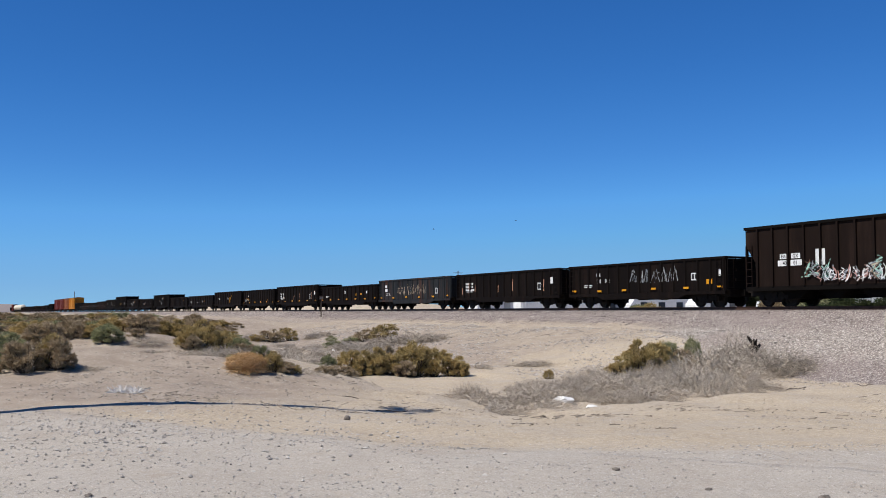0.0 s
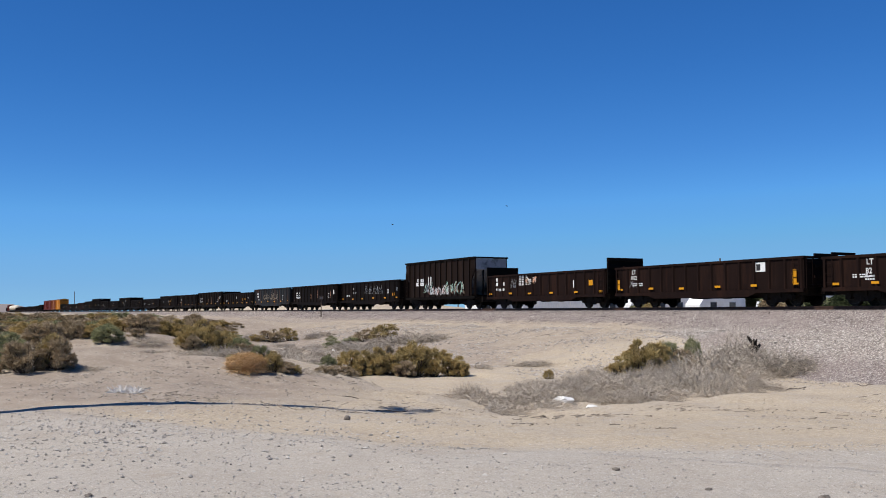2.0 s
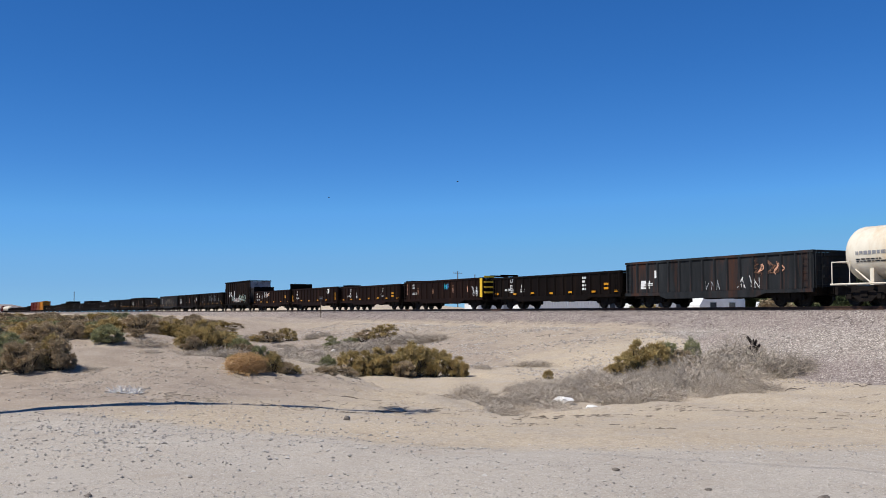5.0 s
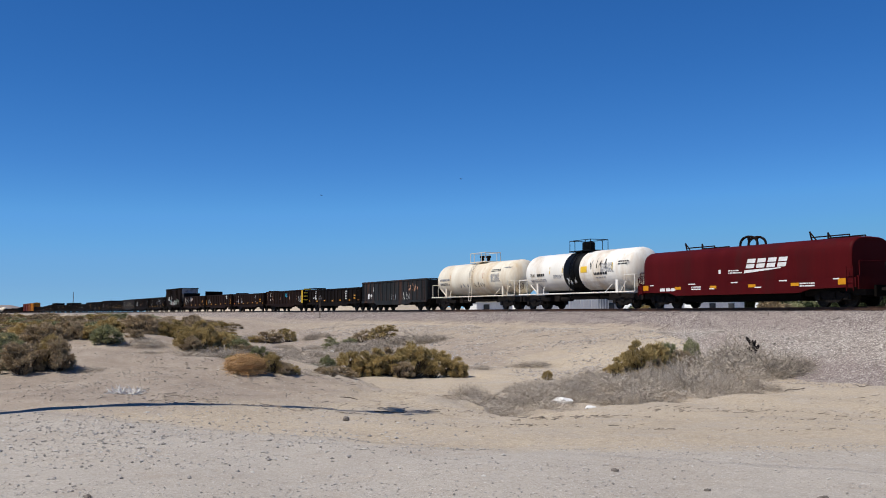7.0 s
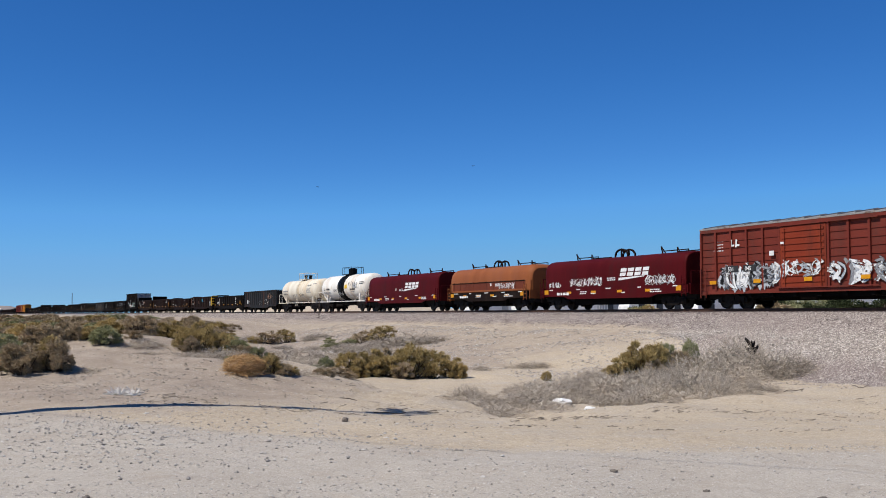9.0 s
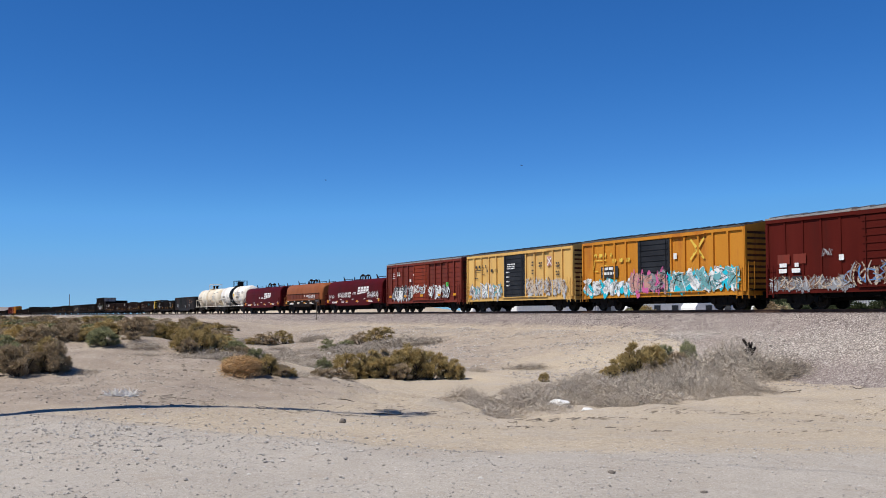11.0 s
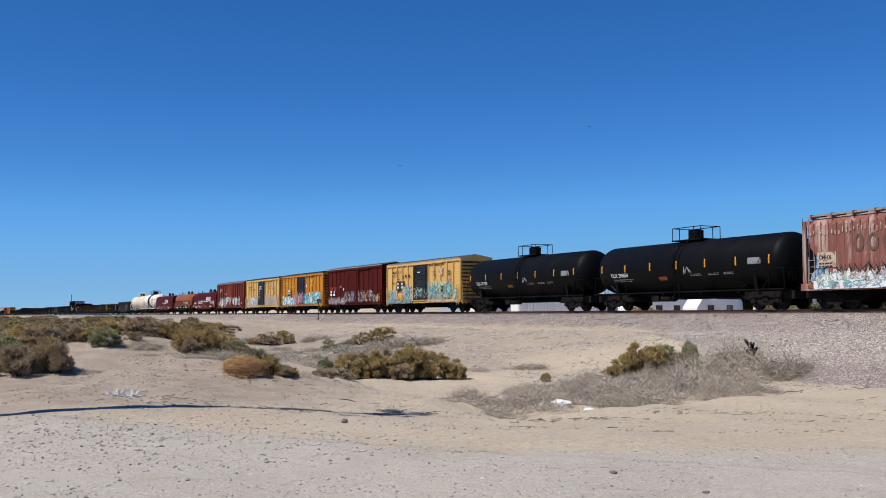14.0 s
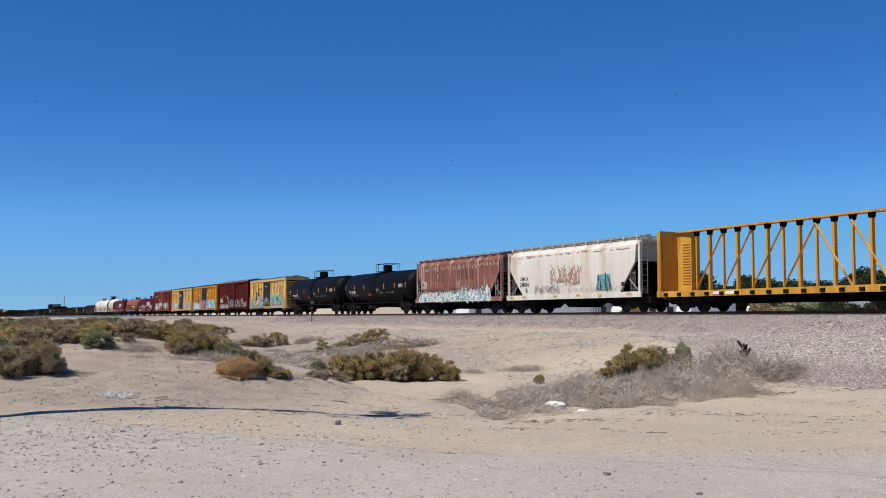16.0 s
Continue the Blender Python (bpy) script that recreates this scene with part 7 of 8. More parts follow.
for i in range(22):
    if i < 13:
        y = rr.uniform(39, 45)
        dry_brush(rr.uniform(-0.172, -0.10) * y, y, rr.uniform(0.9, 1.8), rr.uniform(0.3, 0.6))
    else:
        y = rr.uniform(64, 72)
        dry_brush(rr.uniform(-0.105, -0.05) * y, y, rr.uniform(1.8, 3.2), rr.uniform(0.5, 0.9))
for i in range(60):
    y = rr.uniform(38, 105)
    x = y * rr.uniform(-0.33, -0.215)
    if TRACK - (ACROSS.x * x + ACROSS.y * y) > 15:
        w = rr.uniform(1.3, 2.8)
        shrub(rr.choice(("olive", "brown", "green", "brown", "olive")), x, y, w, min(1.3, w * rr.uniform(0.4, 0.6)))
for key, x, y, w, h in (("brown", -7.5, 26.0, 0.95, 0.55), ("olive", -6.8, 26.2, 0.85, 0.5), ("brown", -6.25, 26.0, 0.75, 0.45), ("olive", -8.3, 26.5, 1.0, 0.5), ("brown", -4.75, 24.7, 0.8, 0.42), ("brown", -4.3, 25.0, 0.9, 0.36),
                        ("green", -4.95, 25.1, 0.7, 0.48), ("brown", -9.2, 24.0, 1.0, 0.55), ("olive", -9.7, 24.8, 1.1, 0.6), ("green", -9.6, 22.9, 0.9, 0.5), ("brown", -8.9, 25.0, 0.9, 0.5), ("brown", -3.0, 26.5, 0.7, 0.3)):
    shrub(key, x, y, w, h)
for i in range(46):
    y = rr.uniform(31, 72)
    dry_brush(rr.uniform(-0.185, -0.10) * y, y, rr.uniform(1.1, 2.4), rr.uniform(0.25, 0.55))
for i in range(24):
    y = rr.uniform(60, 110)
    w = rr.uniform(1.4, 3.0)
    shrub(rr.choice(("brown", "olive", "brown")), rr.uniform(-0.44, -0.27) * y, y, w, min(1.2, w * 0.45))
for x, y, w, h in ((-4.5, 24.2, 1.0, 0.4), (-4.0, 24.0, 0.9, 0.34), (-3.5, 24.6, 1.0, 0.3), (-5.2, 23.9, 0.9, 0.3), (-4.75, 23.6, 0.9, 0.32), (-5.6, 23.3, 0.8, 0.16), (-4.9, 23.1, 0.7, 0.2), (-6.9, 24.2, 0.9, 0.25), (-6.5, 23.2, 0.5, 0.12), (-4.4, 23.4, 0.8, 0.3), (-7.15, 21.2, 0.6, 0.14)):
    dry_brush(x, y, w, h, "grey dead twigs at the foot of shrubs")
ball = new("tumbleweed")
tagged(ball, "round straw-coloured tumbleweed lodged on the mound", "tumbleweed")
ball.matrix_basis = pose(-4.12, 21.85, land(-4.12, 21.85) - 0.04)
for nm, me, k in (("outer_tangle", BALL, 1.0), ("inner_tangle", BALL_IN, 0.85)):
    o = new(nm, me)
    o.parent = ball
    o.matrix_basis = Matrix.Diagonal((0.86 * k, 0.75 * k, 0.56 * k, 1))


def pale_clump():
    r = random.Random(3)
    vs, fs = [], []
    for i in range(300):
        a = r.uniform(0, math.pi)
        d = Vector((math.cos(a) * 0.9, r.uniform(-0.5, 0.5), 0.15 + 0.75 * math.sin(a) * r.random())).normalized()
        blade(vs, fs, Vector((r.choice((-0.14, -0.08, 0.19)) + r.gauss(0, 0.03), r.uniform(-0.06, 0.06), 0)), d, r.uniform(0.08, 0.26), 0.012, r)
    me = bpy.data.meshes.new("bleached_grass")
    me.from_pydata(vs, [], fs)
    me.materials.append(PALE)
    o = new("bleached_grass", me)
    o.matrix_basis = pose(-5.57, 18.35, land(-5.57, 18.35) - 0.005)
    tagged(o, "bleached white dead grass clump on earth", "grass clump")


pale_clump()


def stump():
    r = random.Random(9)
    e = new("charred_stump")
    x, y = 13.75, 46.3
    e.matrix_basis = pose(x, y, land(x, y) - 0.05) @ Matrix.Diagonal((0.95, 0.95, 1.35, 1))
    tagged(e, "dark charred stump among dry brush", "stump")
    char = surface("charred_wood", (0.012, 0.01, 0.009), (0.04, 0.032, 0.028), 8, 0.9)
    bm = bmesh.new()
    add_rod(bm, (0, 0, 0), (0.08, 0, 0.75), 0.19, 9, 0.15)
    part("trunk", bm, char, e)
    for i in range(8):
        bm = bmesh.new()
        a = r.uniform(0, 6.28)
        z = r.uniform(0.45, 0.75)
        add_rod(bm, (0.06, 0, z), (0.06 + 0.3 * math.cos(a), 0.3 * math.sin(a), z + r.uniform(0.12, 0.42)), 0.085, 6, 0.045)
        part("snag", bm, char, e)


stump()


# ---- loose stones ----
def pebble_field(name, places, mat, label, category):
    """Many small angular stones as one sheet of loose stuff."""
    r = random.Random(len(places))
    vs, fs = [], []
    base = [(1, 0, 0), (-1, 0, 0), (0, 1, 0), (0, -1, 0), (0, 0, 1), (0, 0, -1)]
    tri = [(0, 2, 4), (2, 1, 4), (1, 3, 4), (3, 0, 4), (2, 0, 5), (1, 2, 5), (3, 1, 5), (0, 3, 5)]
    for x, y, s in places:
        i = len(vs)
        z = land(x, y)
        ca, sa = math.cos(x * 91), math.sin(x * 91)
        sx, sy, sz = s * r.uniform(0.6, 1.3), s * r.uniform(0.6, 1.3), s * r.uniform(0.4, 0.8)
        for bx, by, bz in base:
            u, v = bx * sx + r.uniform(-0.2, 0.2) * s, by * sy + r.uniform(-0.2, 0.2) * s
            vs.append((x + u * ca - v * sa, y + u * sa + v * ca, z + sz * 0.35 + bz * sz))
        fs += [tuple(i + k for k in f) for f in tri]
    me = bpy.data.meshes.new(name)
    me.from_pydata(vs, [], fs)
    me.materials.append(mat)
    return tagged(new(name, me), label, category, kind="stuff")


ROAD_STONE = leaf_material("road_stone", (0.10, 0.088, 0.077), (0.62, 0.58, 0.52), 0.9)
BALLAST_STONE = leaf_material("ballast_stone", (0.06, 0.05, 0.044), (0.66, 0.58, 0.50), 0.85)
SHOULDER_STONE = leaf_material("shoulder_stone", (0.045, 0.035, 0.034), (0.42, 0.345, 0.325), 0.85)
EARTH_STONE = leaf_material("earth_stone", (0.13, 0.107, 0.085), (0.58, 0.51, 0.425), 0.9)
BANK_STONE = leaf_material("bank_stone", (0.12, 0.10, 0.085), (0.66, 0.60, 0.53), 0.9)
rp = random.Random(17)
spots = []
while len(spots) < 14000:
    y = 7.6 + 10.5 * rp.random() ** 1.2
    x = rp.uniform(-0.47, 0.47) * y
    edge = 13.2 - 0.5 * x if x < 0 else 13.0
    if y > edge and rp.random() < 0.8:
        continue
    if noise.noise((x * 0.5, y * 0.7, 2.0)) < rp.uniform(-0.5, 0.25):
        continue
    spots.append((x, y, 0.004 + 0.013 * rp.random() ** 4.5))
while len(spots) < 15000:
    x = rp.uniform(-0.5, 6.5)
    spots.append((x, 12.45 + 0.02 * x + rp.gauss(0, 0.07), 0.004 + 0.012 * rp.random() ** 4))
while len(spots) < 21000:
    x, y = rp.gauss(-4.6, 2.2), rp.gauss(13.2, 1.5)
    if y > 8:
        spots.append((x, y, 0.005 + 0.026 * rp.random() ** 6))
pebble_field("road_gravel", spots, ROAD_STONE, "loose grey gravel scattered over the dirt road", "gravel")
spots = []
while len(spots) < 15000:
    x, y = rp.gauss(-6.2, 2.6), rp.gauss(20.8, 2.4)
    if noise.noise((x * 0.7, y * 0.7, 14.0)) > rp.uniform(-0.6, 0.3):
        spots.append((x, y, 0.005 + 0.022 * rp.random() ** 6))
while len(spots) < 23000:
    y = rp.uniform(15, 44)
    x = rp.uniform(-0.3, 0.45) * y
    if noise.noise((x * 0.6, y * 0.6, 7.0)) > rp.uniform(-0.2, 0.6):
        spots.append((x, y, 0.005 + 0.026 * rp.random() ** 8))
pebble_field("earth_stones", spots, EARTH_STONE, "small brown stones on the sandy earth", "stones")
spots = []
shoulder = []
while len(spots) + len(shoulder) < 36000:
    s = 14 + 110 * rp.random() ** 1.5
    k = 3.6 + 5.5 * (1 - ease(36, 48, s)) + 0.3
    d = rp.uniform(1.5, k + 0.2)
    if rp.random() < 0.2:
        d = k + abs(rp.gauss(0, 3.0))
    v = at_track(s, -d)
    (shoulder if d < 4.0 + rp.gauss(0, 0.25) else spots).append((v.x, v.y, rp.uniform(0.018, 0.043)))
pebble_field("ballast_stones", spots, BALLAST_STONE, "crushed grey railway ballast stones on the bank", "ballast")
pebble_field("shoulder_stones", shoulder, SHOULDER_STONE, "dark mauve-grey ballast stones beside the ties", "ballast")


spots = []
while len(spots) < 17000:
    s, d = rp.uniform(36, 95), 4.5 + 15 * rp.random() ** 1.6
    v = at_track(s, -d)
    if noise.noise((v.x * 0.3, v.y * 0.3, 5.0)) > rp.uniform(-0.3, 0.4):
        spots.append((v.x, v.y, 0.018 + 0.06 * rp.random() ** 3))
pebble_field("bank_stones", spots, BANK_STONE, "brown and grey stones strewn down the sandy bank", "stones")


def rock(x, y, s, mat, label, seed, flat=0.5):
    r = random.Random(seed)
    bm = bmesh.new()
    bmesh.ops.create_icosphere(bm, subdivisions=2, radius=s)
    for v in bm.verts:
        v.co *= 1 + 0.45 * noise.noise(v.co / s * 1.3 + Vector((seed, 0, 0))) + 0.16 * noise.noise(v.co / s * 3.7 + Vector((0, seed, 0)))
        v.co.x *= 1.3
        v.co.z *= flat
    o = new("rock", mesh_of("rock", bm, mat))
    o.matrix_basis = pose(x, y, land(x, y) + s * flat * 0.4, 0, 0, r.uniform(0, 360))
    return tagged(o, label, "rock", "loose rocks")


white_stone = surface("white_stone", (0.62, 0.60, 0.55), (0.80, 0.78, 0.74), 6, 0.85)
dark_stone = surface("dark_stone", (0.10, 0.085, 0.07), (0.22, 0.19, 0.16), 8, 0.9)
for i, (x, y, s) in enumerate(((8.15, 35.0, 0.22), (8.42, 35.0, 0.17), (3.5, 30.6, 0.24), (4.2, 29.4, 0.2), (-6.9, 66.4, 0.2), (5.9, 34.4, 0.1))):
    rock(x, y, s, white_stone, "white broken rock in the dry wash", i)
for i, (x, y, s) in enumerate(((-1.42, 15.47, 0.045), (-4.55, 9.5, 0.05), (-3.05, 9.05, 0.03), (-2.9, 9.0, 0.025), (-6.1, 12.9, 0.05), (1.75, 10.6, 0.035), (-5.7, 10.9, 0.04), (3.3, 9.1, 0.05), (2.4, 9.5, 0.03), (6.8, 25.0, 0.08))):
    rock(x, y, s, dark_stone, "dull brown stone on the dirt", 20 + i, 1.05 if i == 0 else 0.6)


def stick(x, y, length, turn, bend, seed):
    r = random.Random(seed)
    bm = bmesh.new()
    pts = []
    for i in range(6):
        u = length * (i / 5 - 0.5)
        px, py = x + u * math.cos(turn), y + u * math.sin(turn) + bend * math.sin(i * 1.1)
        pts.append((px, py, land(px, py) + 0.02 + 0.05 * r.random()))
    add_path(bm, pts, 0.009, 5)
    return tagged(new("stick", mesh_of("stick", bm, TWIG)), "dry dark stick lying on sand", "stick", "fallen sticks")


for i, (x, y, ln, tn) in enumerate(((12.5, 58.6, 0.8, 0.3), (8.1, 24.0, 0.5, 0.2), (9.9, 24.6, 0.4, -0.1), (-2.0, 20.5, 0.7, 0.1), (-0.9, 18.4, 0.6, 0.4), (6.2, 64.0, 1.2, 0.6), (14.6, 53.5, 1.0, 0.1))):
    stick(x, y, ln, tn, 0.015, i)


def litter():
    """Flat twigs and bark drifted into lines by runoff."""
    r = random.Random(33)
    vs, fs = [], []
    while len(fs) < 4200:
        if r.random() < 0.6:
            x, y = r.uniform(-5, 6), r.uniform(17.5, 31)
        else:
            y = r.uniform(14.5, 22)
            x = r.uniform(-0.3, 0.45) * y
        if noise.noise((x * 0.35, y * 0.9, 31.0)) < r.uniform(0.0, 0.5):
            continue
        for k in range(r.randrange(1, 6)):
            a = r.gauss(0.0, 0.7)
            ln = 0.03 + 0.2 * r.random() ** 3
            px, py = x + r.gauss(0, 0.3), y + r.gauss(0, 0.15)
            w = r.uniform(0.003, 0.007)
            dx, dy = ln * math.cos(a), ln * math.sin(a)
            z0, z1 = land(px, py) + 0.012, land(px + dx, py + dy) + 0.012 + r.uniform(0, 0.02)
            i = len(vs)
            vs += [(px, py - w, z0), (px, py + w, z0), (px, py, z0 + 2 * w), (px + dx, py + dy - w, z1), (px + dx, py + dy + w, z1), (px + dx, py + dy, z1 + 2 * w)]
            fs += [(i, i + 3, i + 5, i + 2), (i + 1, i + 2, i + 5, i + 4), (i, i + 1, i + 4, i + 3), (i, i + 2, i + 1), (i + 3, i + 4, i + 5)]
    me = bpy.data.meshes.new("twig_litter")
    me.from_pydata(vs, [], fs)
    me.materials.append(leaf_material("litter", (0.06, 0.045, 0.033), (0.30, 0.25, 0.19)))
    tagged(new("twig_litter", me), "scattered dead twigs drifted over the sandy wash", "twig litter", kind="stuff")


litter()
# ---- beyond the line and beside the road ----
shell_white = surface("trailer_white", (0.62, 0.62, 0.60), (0.80, 0.80, 0.78), 0.8, 0.5, bump=0.03)
glass_dark = surface("window_dark", (0.02, 0.022, 0.025), (0.05, 0.055, 0.06), 2, 0.15, spec=0.5)
grey_metal = surface("grey_metal", (0.28, 0.29, 0.28), (0.45, 0.46, 0.45), 1.0, 0.5, 0.2)
tan_wall = surface("tan_wall", (0.42, 0.34, 0.25), (0.55, 0.46, 0.35), 0.8, 0.85)
rubber = surface("rubber", (0.012, 0.012, 0.012), (0.03, 0.03, 0.03), 4, 0.8)
pole_wood = surface("pole_wood", (0.06, 0.045, 0.035), (0.15, 0.12, 0.095), 3, 0.9, streak=True)
wire_black = surface("wire_black", (0.02, 0.02, 0.02), (0.04, 0.04, 0.04), 3, 0.6)


def seen_at(k, y):
    """A place on the far plain: k is sideways over depth."""
    return k * y, y


def placed(name, x, y, turn, label, category, group=""):
    e = new(name)
    e.matrix_basis = pose(x, y, land(x, y), 0, 0, turn)
    return tagged(e, label, category, group)


def container(x, y, turn, L, h, mat, label):
    e = placed("shipping_container", x, y, turn, label, "container", "containers beyond the line")
    part("body", box(-L / 2, L / 2, -1.15, 1.15, 0.12, h), mat, e)
    me = mesh_of("corrugation", box(-0.07, 0.07, -0.05, 0.0, 0.25, h - 0.12), mat)
    n = int(L / 0.38)
    for i in range(n):
        piece("corrugation", me, pose(-L / 2 + 0.25 + (L - 0.5) * i / (n - 1), -1.15, 0), e)
    bm = bmesh.new()
    for sx in (-1, 1):
        add_box(bm, sx * (L / 2 - 0.06) - 0.08, sx * (L / 2 - 0.06) + 0.08, -1.21, 1.21, 0.0, 0.118)
    part("skid", bm, grey_metal, e)
    return e


def trailer(x, y, turn, L, h, label, windows=3):
    e = placed("travel_trailer", x, y, turn, label, "trailer", "trailers beyond the line")
    bm = bmesh.new()
    add_prism(bm, [(-L / 2, 0.5), (L / 2, 0.5), (L / 2, h - 0.35), (L / 2 - 0.25, h), (-L / 2 + 0.7, h), (-L / 2, h - 0.9)], "y", -1.2, 1.2)
    part("body", bm, shell_white, e)
    for i in range(windows):
        u = -L / 2 + L * (i + 0.7) / (windows + 0.4)
        w = part("window", box(u - 0.4, u + 0.4, -1.225, -1.195, h - 1.25, h - 0.65), glass_dark, e)
        part("window_frame", box(u - 0.46, u + 0.46, -1.215, -1.198, h - 1.31, h - 0.59), grey_metal, w)
    part("stripe", box(-L / 2 + 0.1, L / 2 - 0.1, -1.212, -1.196, 0.95, 1.1), grey_metal, e)
    bm = bmesh.new()
    add_rod(bm, (0, -1.1, 0.36), (0, -0.85, 0.36), 0.36, 14)
    part("wheel", bm, rubber, e)
    bm = bmesh.new()
    add_rod(bm, (0.85, -1.1, 0.36), (0.85, -0.85, 0.36), 0.36, 14)
    part("wheel", bm, rubber, e)
    part("roof_vent", box(-0.3, 0.3, -0.3, 0.3, h - 0.002, h + 0.2), shell_white, e)
    return e


def pickup(x, y, turn, label):
    e = placed("pickup_truck", x, y, turn, label, "truck", "vehicles beyond the line")
    bm = bmesh.new()
    add_prism(bm, [(-2.6, 0.5), (2.6, 0.5), (2.6, 1.0), (2.45, 1.12), (1.1, 1.15), (0.6, 1.75), (-0.7, 1.78), (-0.85, 1.12), (-2.6, 1.12)], "y", -0.95, 0.95)
    part("body", bm, shell_white, e)
    bm = bmesh.new()
    add_prism(bm, [(0.92, 1.2), (0.55, 1.66), (-0.6, 1.68), (-0.68, 1.2)], "y", -0.965, 0.965)
    part("side_window", bm, glass_dark, e)
    for u in (-1.6, 1.65):
        for s in (-1, 1):
            bm = bmesh.new()
            add_rod(bm, (u, s * 0.98, 0.36), (u, s * 0.72, 0.36), 0.36, 14)
            part("wheel", bm, rubber, e)
    return e


def shed(x, y, turn, L, w, h, mat, label, roofm):
    e = placed("shed", x, y, turn, label, "building", "buildings beyond the line")
    part("wall", box(-L / 2, L / 2, -w / 2, w / 2, 0, h), mat, e)
    bm = bmesh.new()
    add_prism(bm, [(-w / 2 - 0.3, h), (w / 2 + 0.3, h), (0, h + w * 0.2)], "x", -L / 2 - 0.3, L / 2 + 0.3)
    part("roof", bm, roofm, e)
    n = max(2, int(L / 3))
    for i in range(n):
        u = -L / 2 + L * (i + 0.5) / n
        if i == n // 2:
            part("door", box(u - 0.5, u + 0.5, -w / 2 - 0.04, -w / 2 + 0.01, 0.02, 2.05), grey_metal, e)
        else:
            o = part("window", box(u - 0.45, u + 0.45, -w / 2 - 0.03, -w / 2 + 0.01, 1.0, 1.9), glass_dark, e)
            part("sill", box(u - 0.52, u + 0.52, -w / 2 - 0.09, -w / 2 + 0.008, 0.92, 0.99), shell_white, o)
    return e


FACE = 20
x, y = seen_at(0.115, 128.0)
container(x, y, FACE, 12.2, 2.6, shell_white, "white corrugated shipping container on bare ground")
x, y = seen_at(0.205, 120.0)
trailer(x, y, FACE, 8.0, 2.45, "white travel trailer parked on bare ground", 3)
x, y = seen_at(0.262, 112.0)
trailer(x, y, FACE + 6, 6.2, 2.35, "small white travel trailer parked on dirt", 2)
x, y = seen_at(0.165, 132.0)
shed(x, y, FACE, 7.0, 5, 2.5, grey_metal, "low grey metal shed beyond the tracks", grey_metal)
x, y = seen_at(0.312, 110.0)
pickup(x, y, FACE - 8, "white pickup truck parked beyond the tracks")
x, y = seen_at(0.365, 104.0)
trailer(x, y, FACE, 6.6, 2.3, "white travel trailer among bushes", 2)
x, y = seen_at(0.055, 150.0)
shed(x, y, FACE, 9.0, 5, 2.3, shell_white, "low white shed beyond the tracks", grey_metal)
x, y = seen_at(-0.02, 190.0)
shed(x, y, FACE, 13.0, 6, 2.2, tan_wall, "low tan block building beyond the tracks", roof_grey)
x, y = seen_at(-0.065, 230.0)
shed(x, y, FACE, 12.0, 6, 2.2, tan_wall, "low tan block building beyond the tracks", roof_grey)
x, y = seen_at(0.405, 108.0)
container(x, y, FACE - 5, 6.1, 2.6, shell_white, "short white corrugated container among bushes")


# trees beyond the line
def tree_meshes(seed, leaves):
    r = random.Random(seed)
    bm = bmesh.new()
    tips = []

    def limb(p, d, ln, rad, lev):
        q = p + d * ln
        add_rod(bm, p, q, rad, 6, rad * 0.65)
        if lev == 0:
            tips.append(q)
            return
        for k in range(3 if lev > 1 else 4):
            e = (d + Vector((r.gauss(0, 0.6), r.gauss(0, 0.6), r.gauss(0.1, 0.35)))).normalized()
            limb(q, e, ln * r.uniform(0.55, 0.8), rad * 0.6, lev - 1)
        if lev < 3:
            tips.append(q)
    limb(Vector((0, 0, -0.1)), Vector((0.06, 0, 1)).normalized(), 0.26, 0.03, 3)
    trunk = mesh_of("trunk", bm, pole_wood)
    vs, fs = [], []
    for i in range(leaves):
        c = tips[r.randrange(len(tips))]
        d = Vector((r.gauss(0, 1), r.gauss(0, 1), r.gauss(0, 0.9))).normalized()
        p = c + d * 0.11 * r.random() ** 0.5
        for k in range(3):
            w = Vector((r.gauss(0, 1), r.gauss(0, 1), r.gauss(-0.2, 0.7))).normalized()
            blade(vs, fs, p, w, 0.035 * r.uniform(0.7, 1.4), 0.014, r)
    crown = bpy.data.meshes.new("crown")
    crown.from_pydata(vs, [], fs)
    crown.materials.append(DEEP)
    return trunk, crown


TREES = [tree_meshes(s, 2600) for s in (4, 15, 23)]
rt = random.Random(8)


def tree(x, y, h, label="dusty dark green desert tree with thin crown"):
    e = placed("tree", x, y, rt.uniform(0, 360), label, "tree", "trees beyond the line")
    tr, cr = TREES[rt.randrange(3)]
    for nm, me in (("trunk", tr), ("crown", cr)):
        o = new(nm, me)
        o.parent = e
        o.matrix_basis = Matrix.Diagonal((h * 1.05, h * 1.05, h * 1.05, 1))


for k, y, h in ((0.428, 95, 6.8), (0.447, 92, 7.2), (0.41, 112, 5.2), (0.395, 120, 4.6), (0.372, 128, 4.4), (0.352, 130, 3.8), (0.335, 140, 4.2), (0.318, 150, 3.6), (0.300, 160, 3.8), (0.284, 170, 3.6), (0.46, 100, 6.0), (0.385, 98, 3.6), (0.362, 108, 3.2), (0.235, 165, 3.6), (0.18, 190, 3.6), (0.275, 128, 3.4)):
    tree(k * y, y, h)
for i in range(20):
    y = 150 + 25 * rt.random()
    tree(y * (0.04 + 0.3 * i / 19 + rt.uniform(-0.006, 0.006)), y, rt.uniform(4.6, 5.6))
for i in range(26):
    y = 205 + 55 * rt.random()
    tree(y * (0.03 + 0.39 * i / 25 + rt.uniform(-0.008, 0.008)), y, rt.uniform(6.0, 7.4))
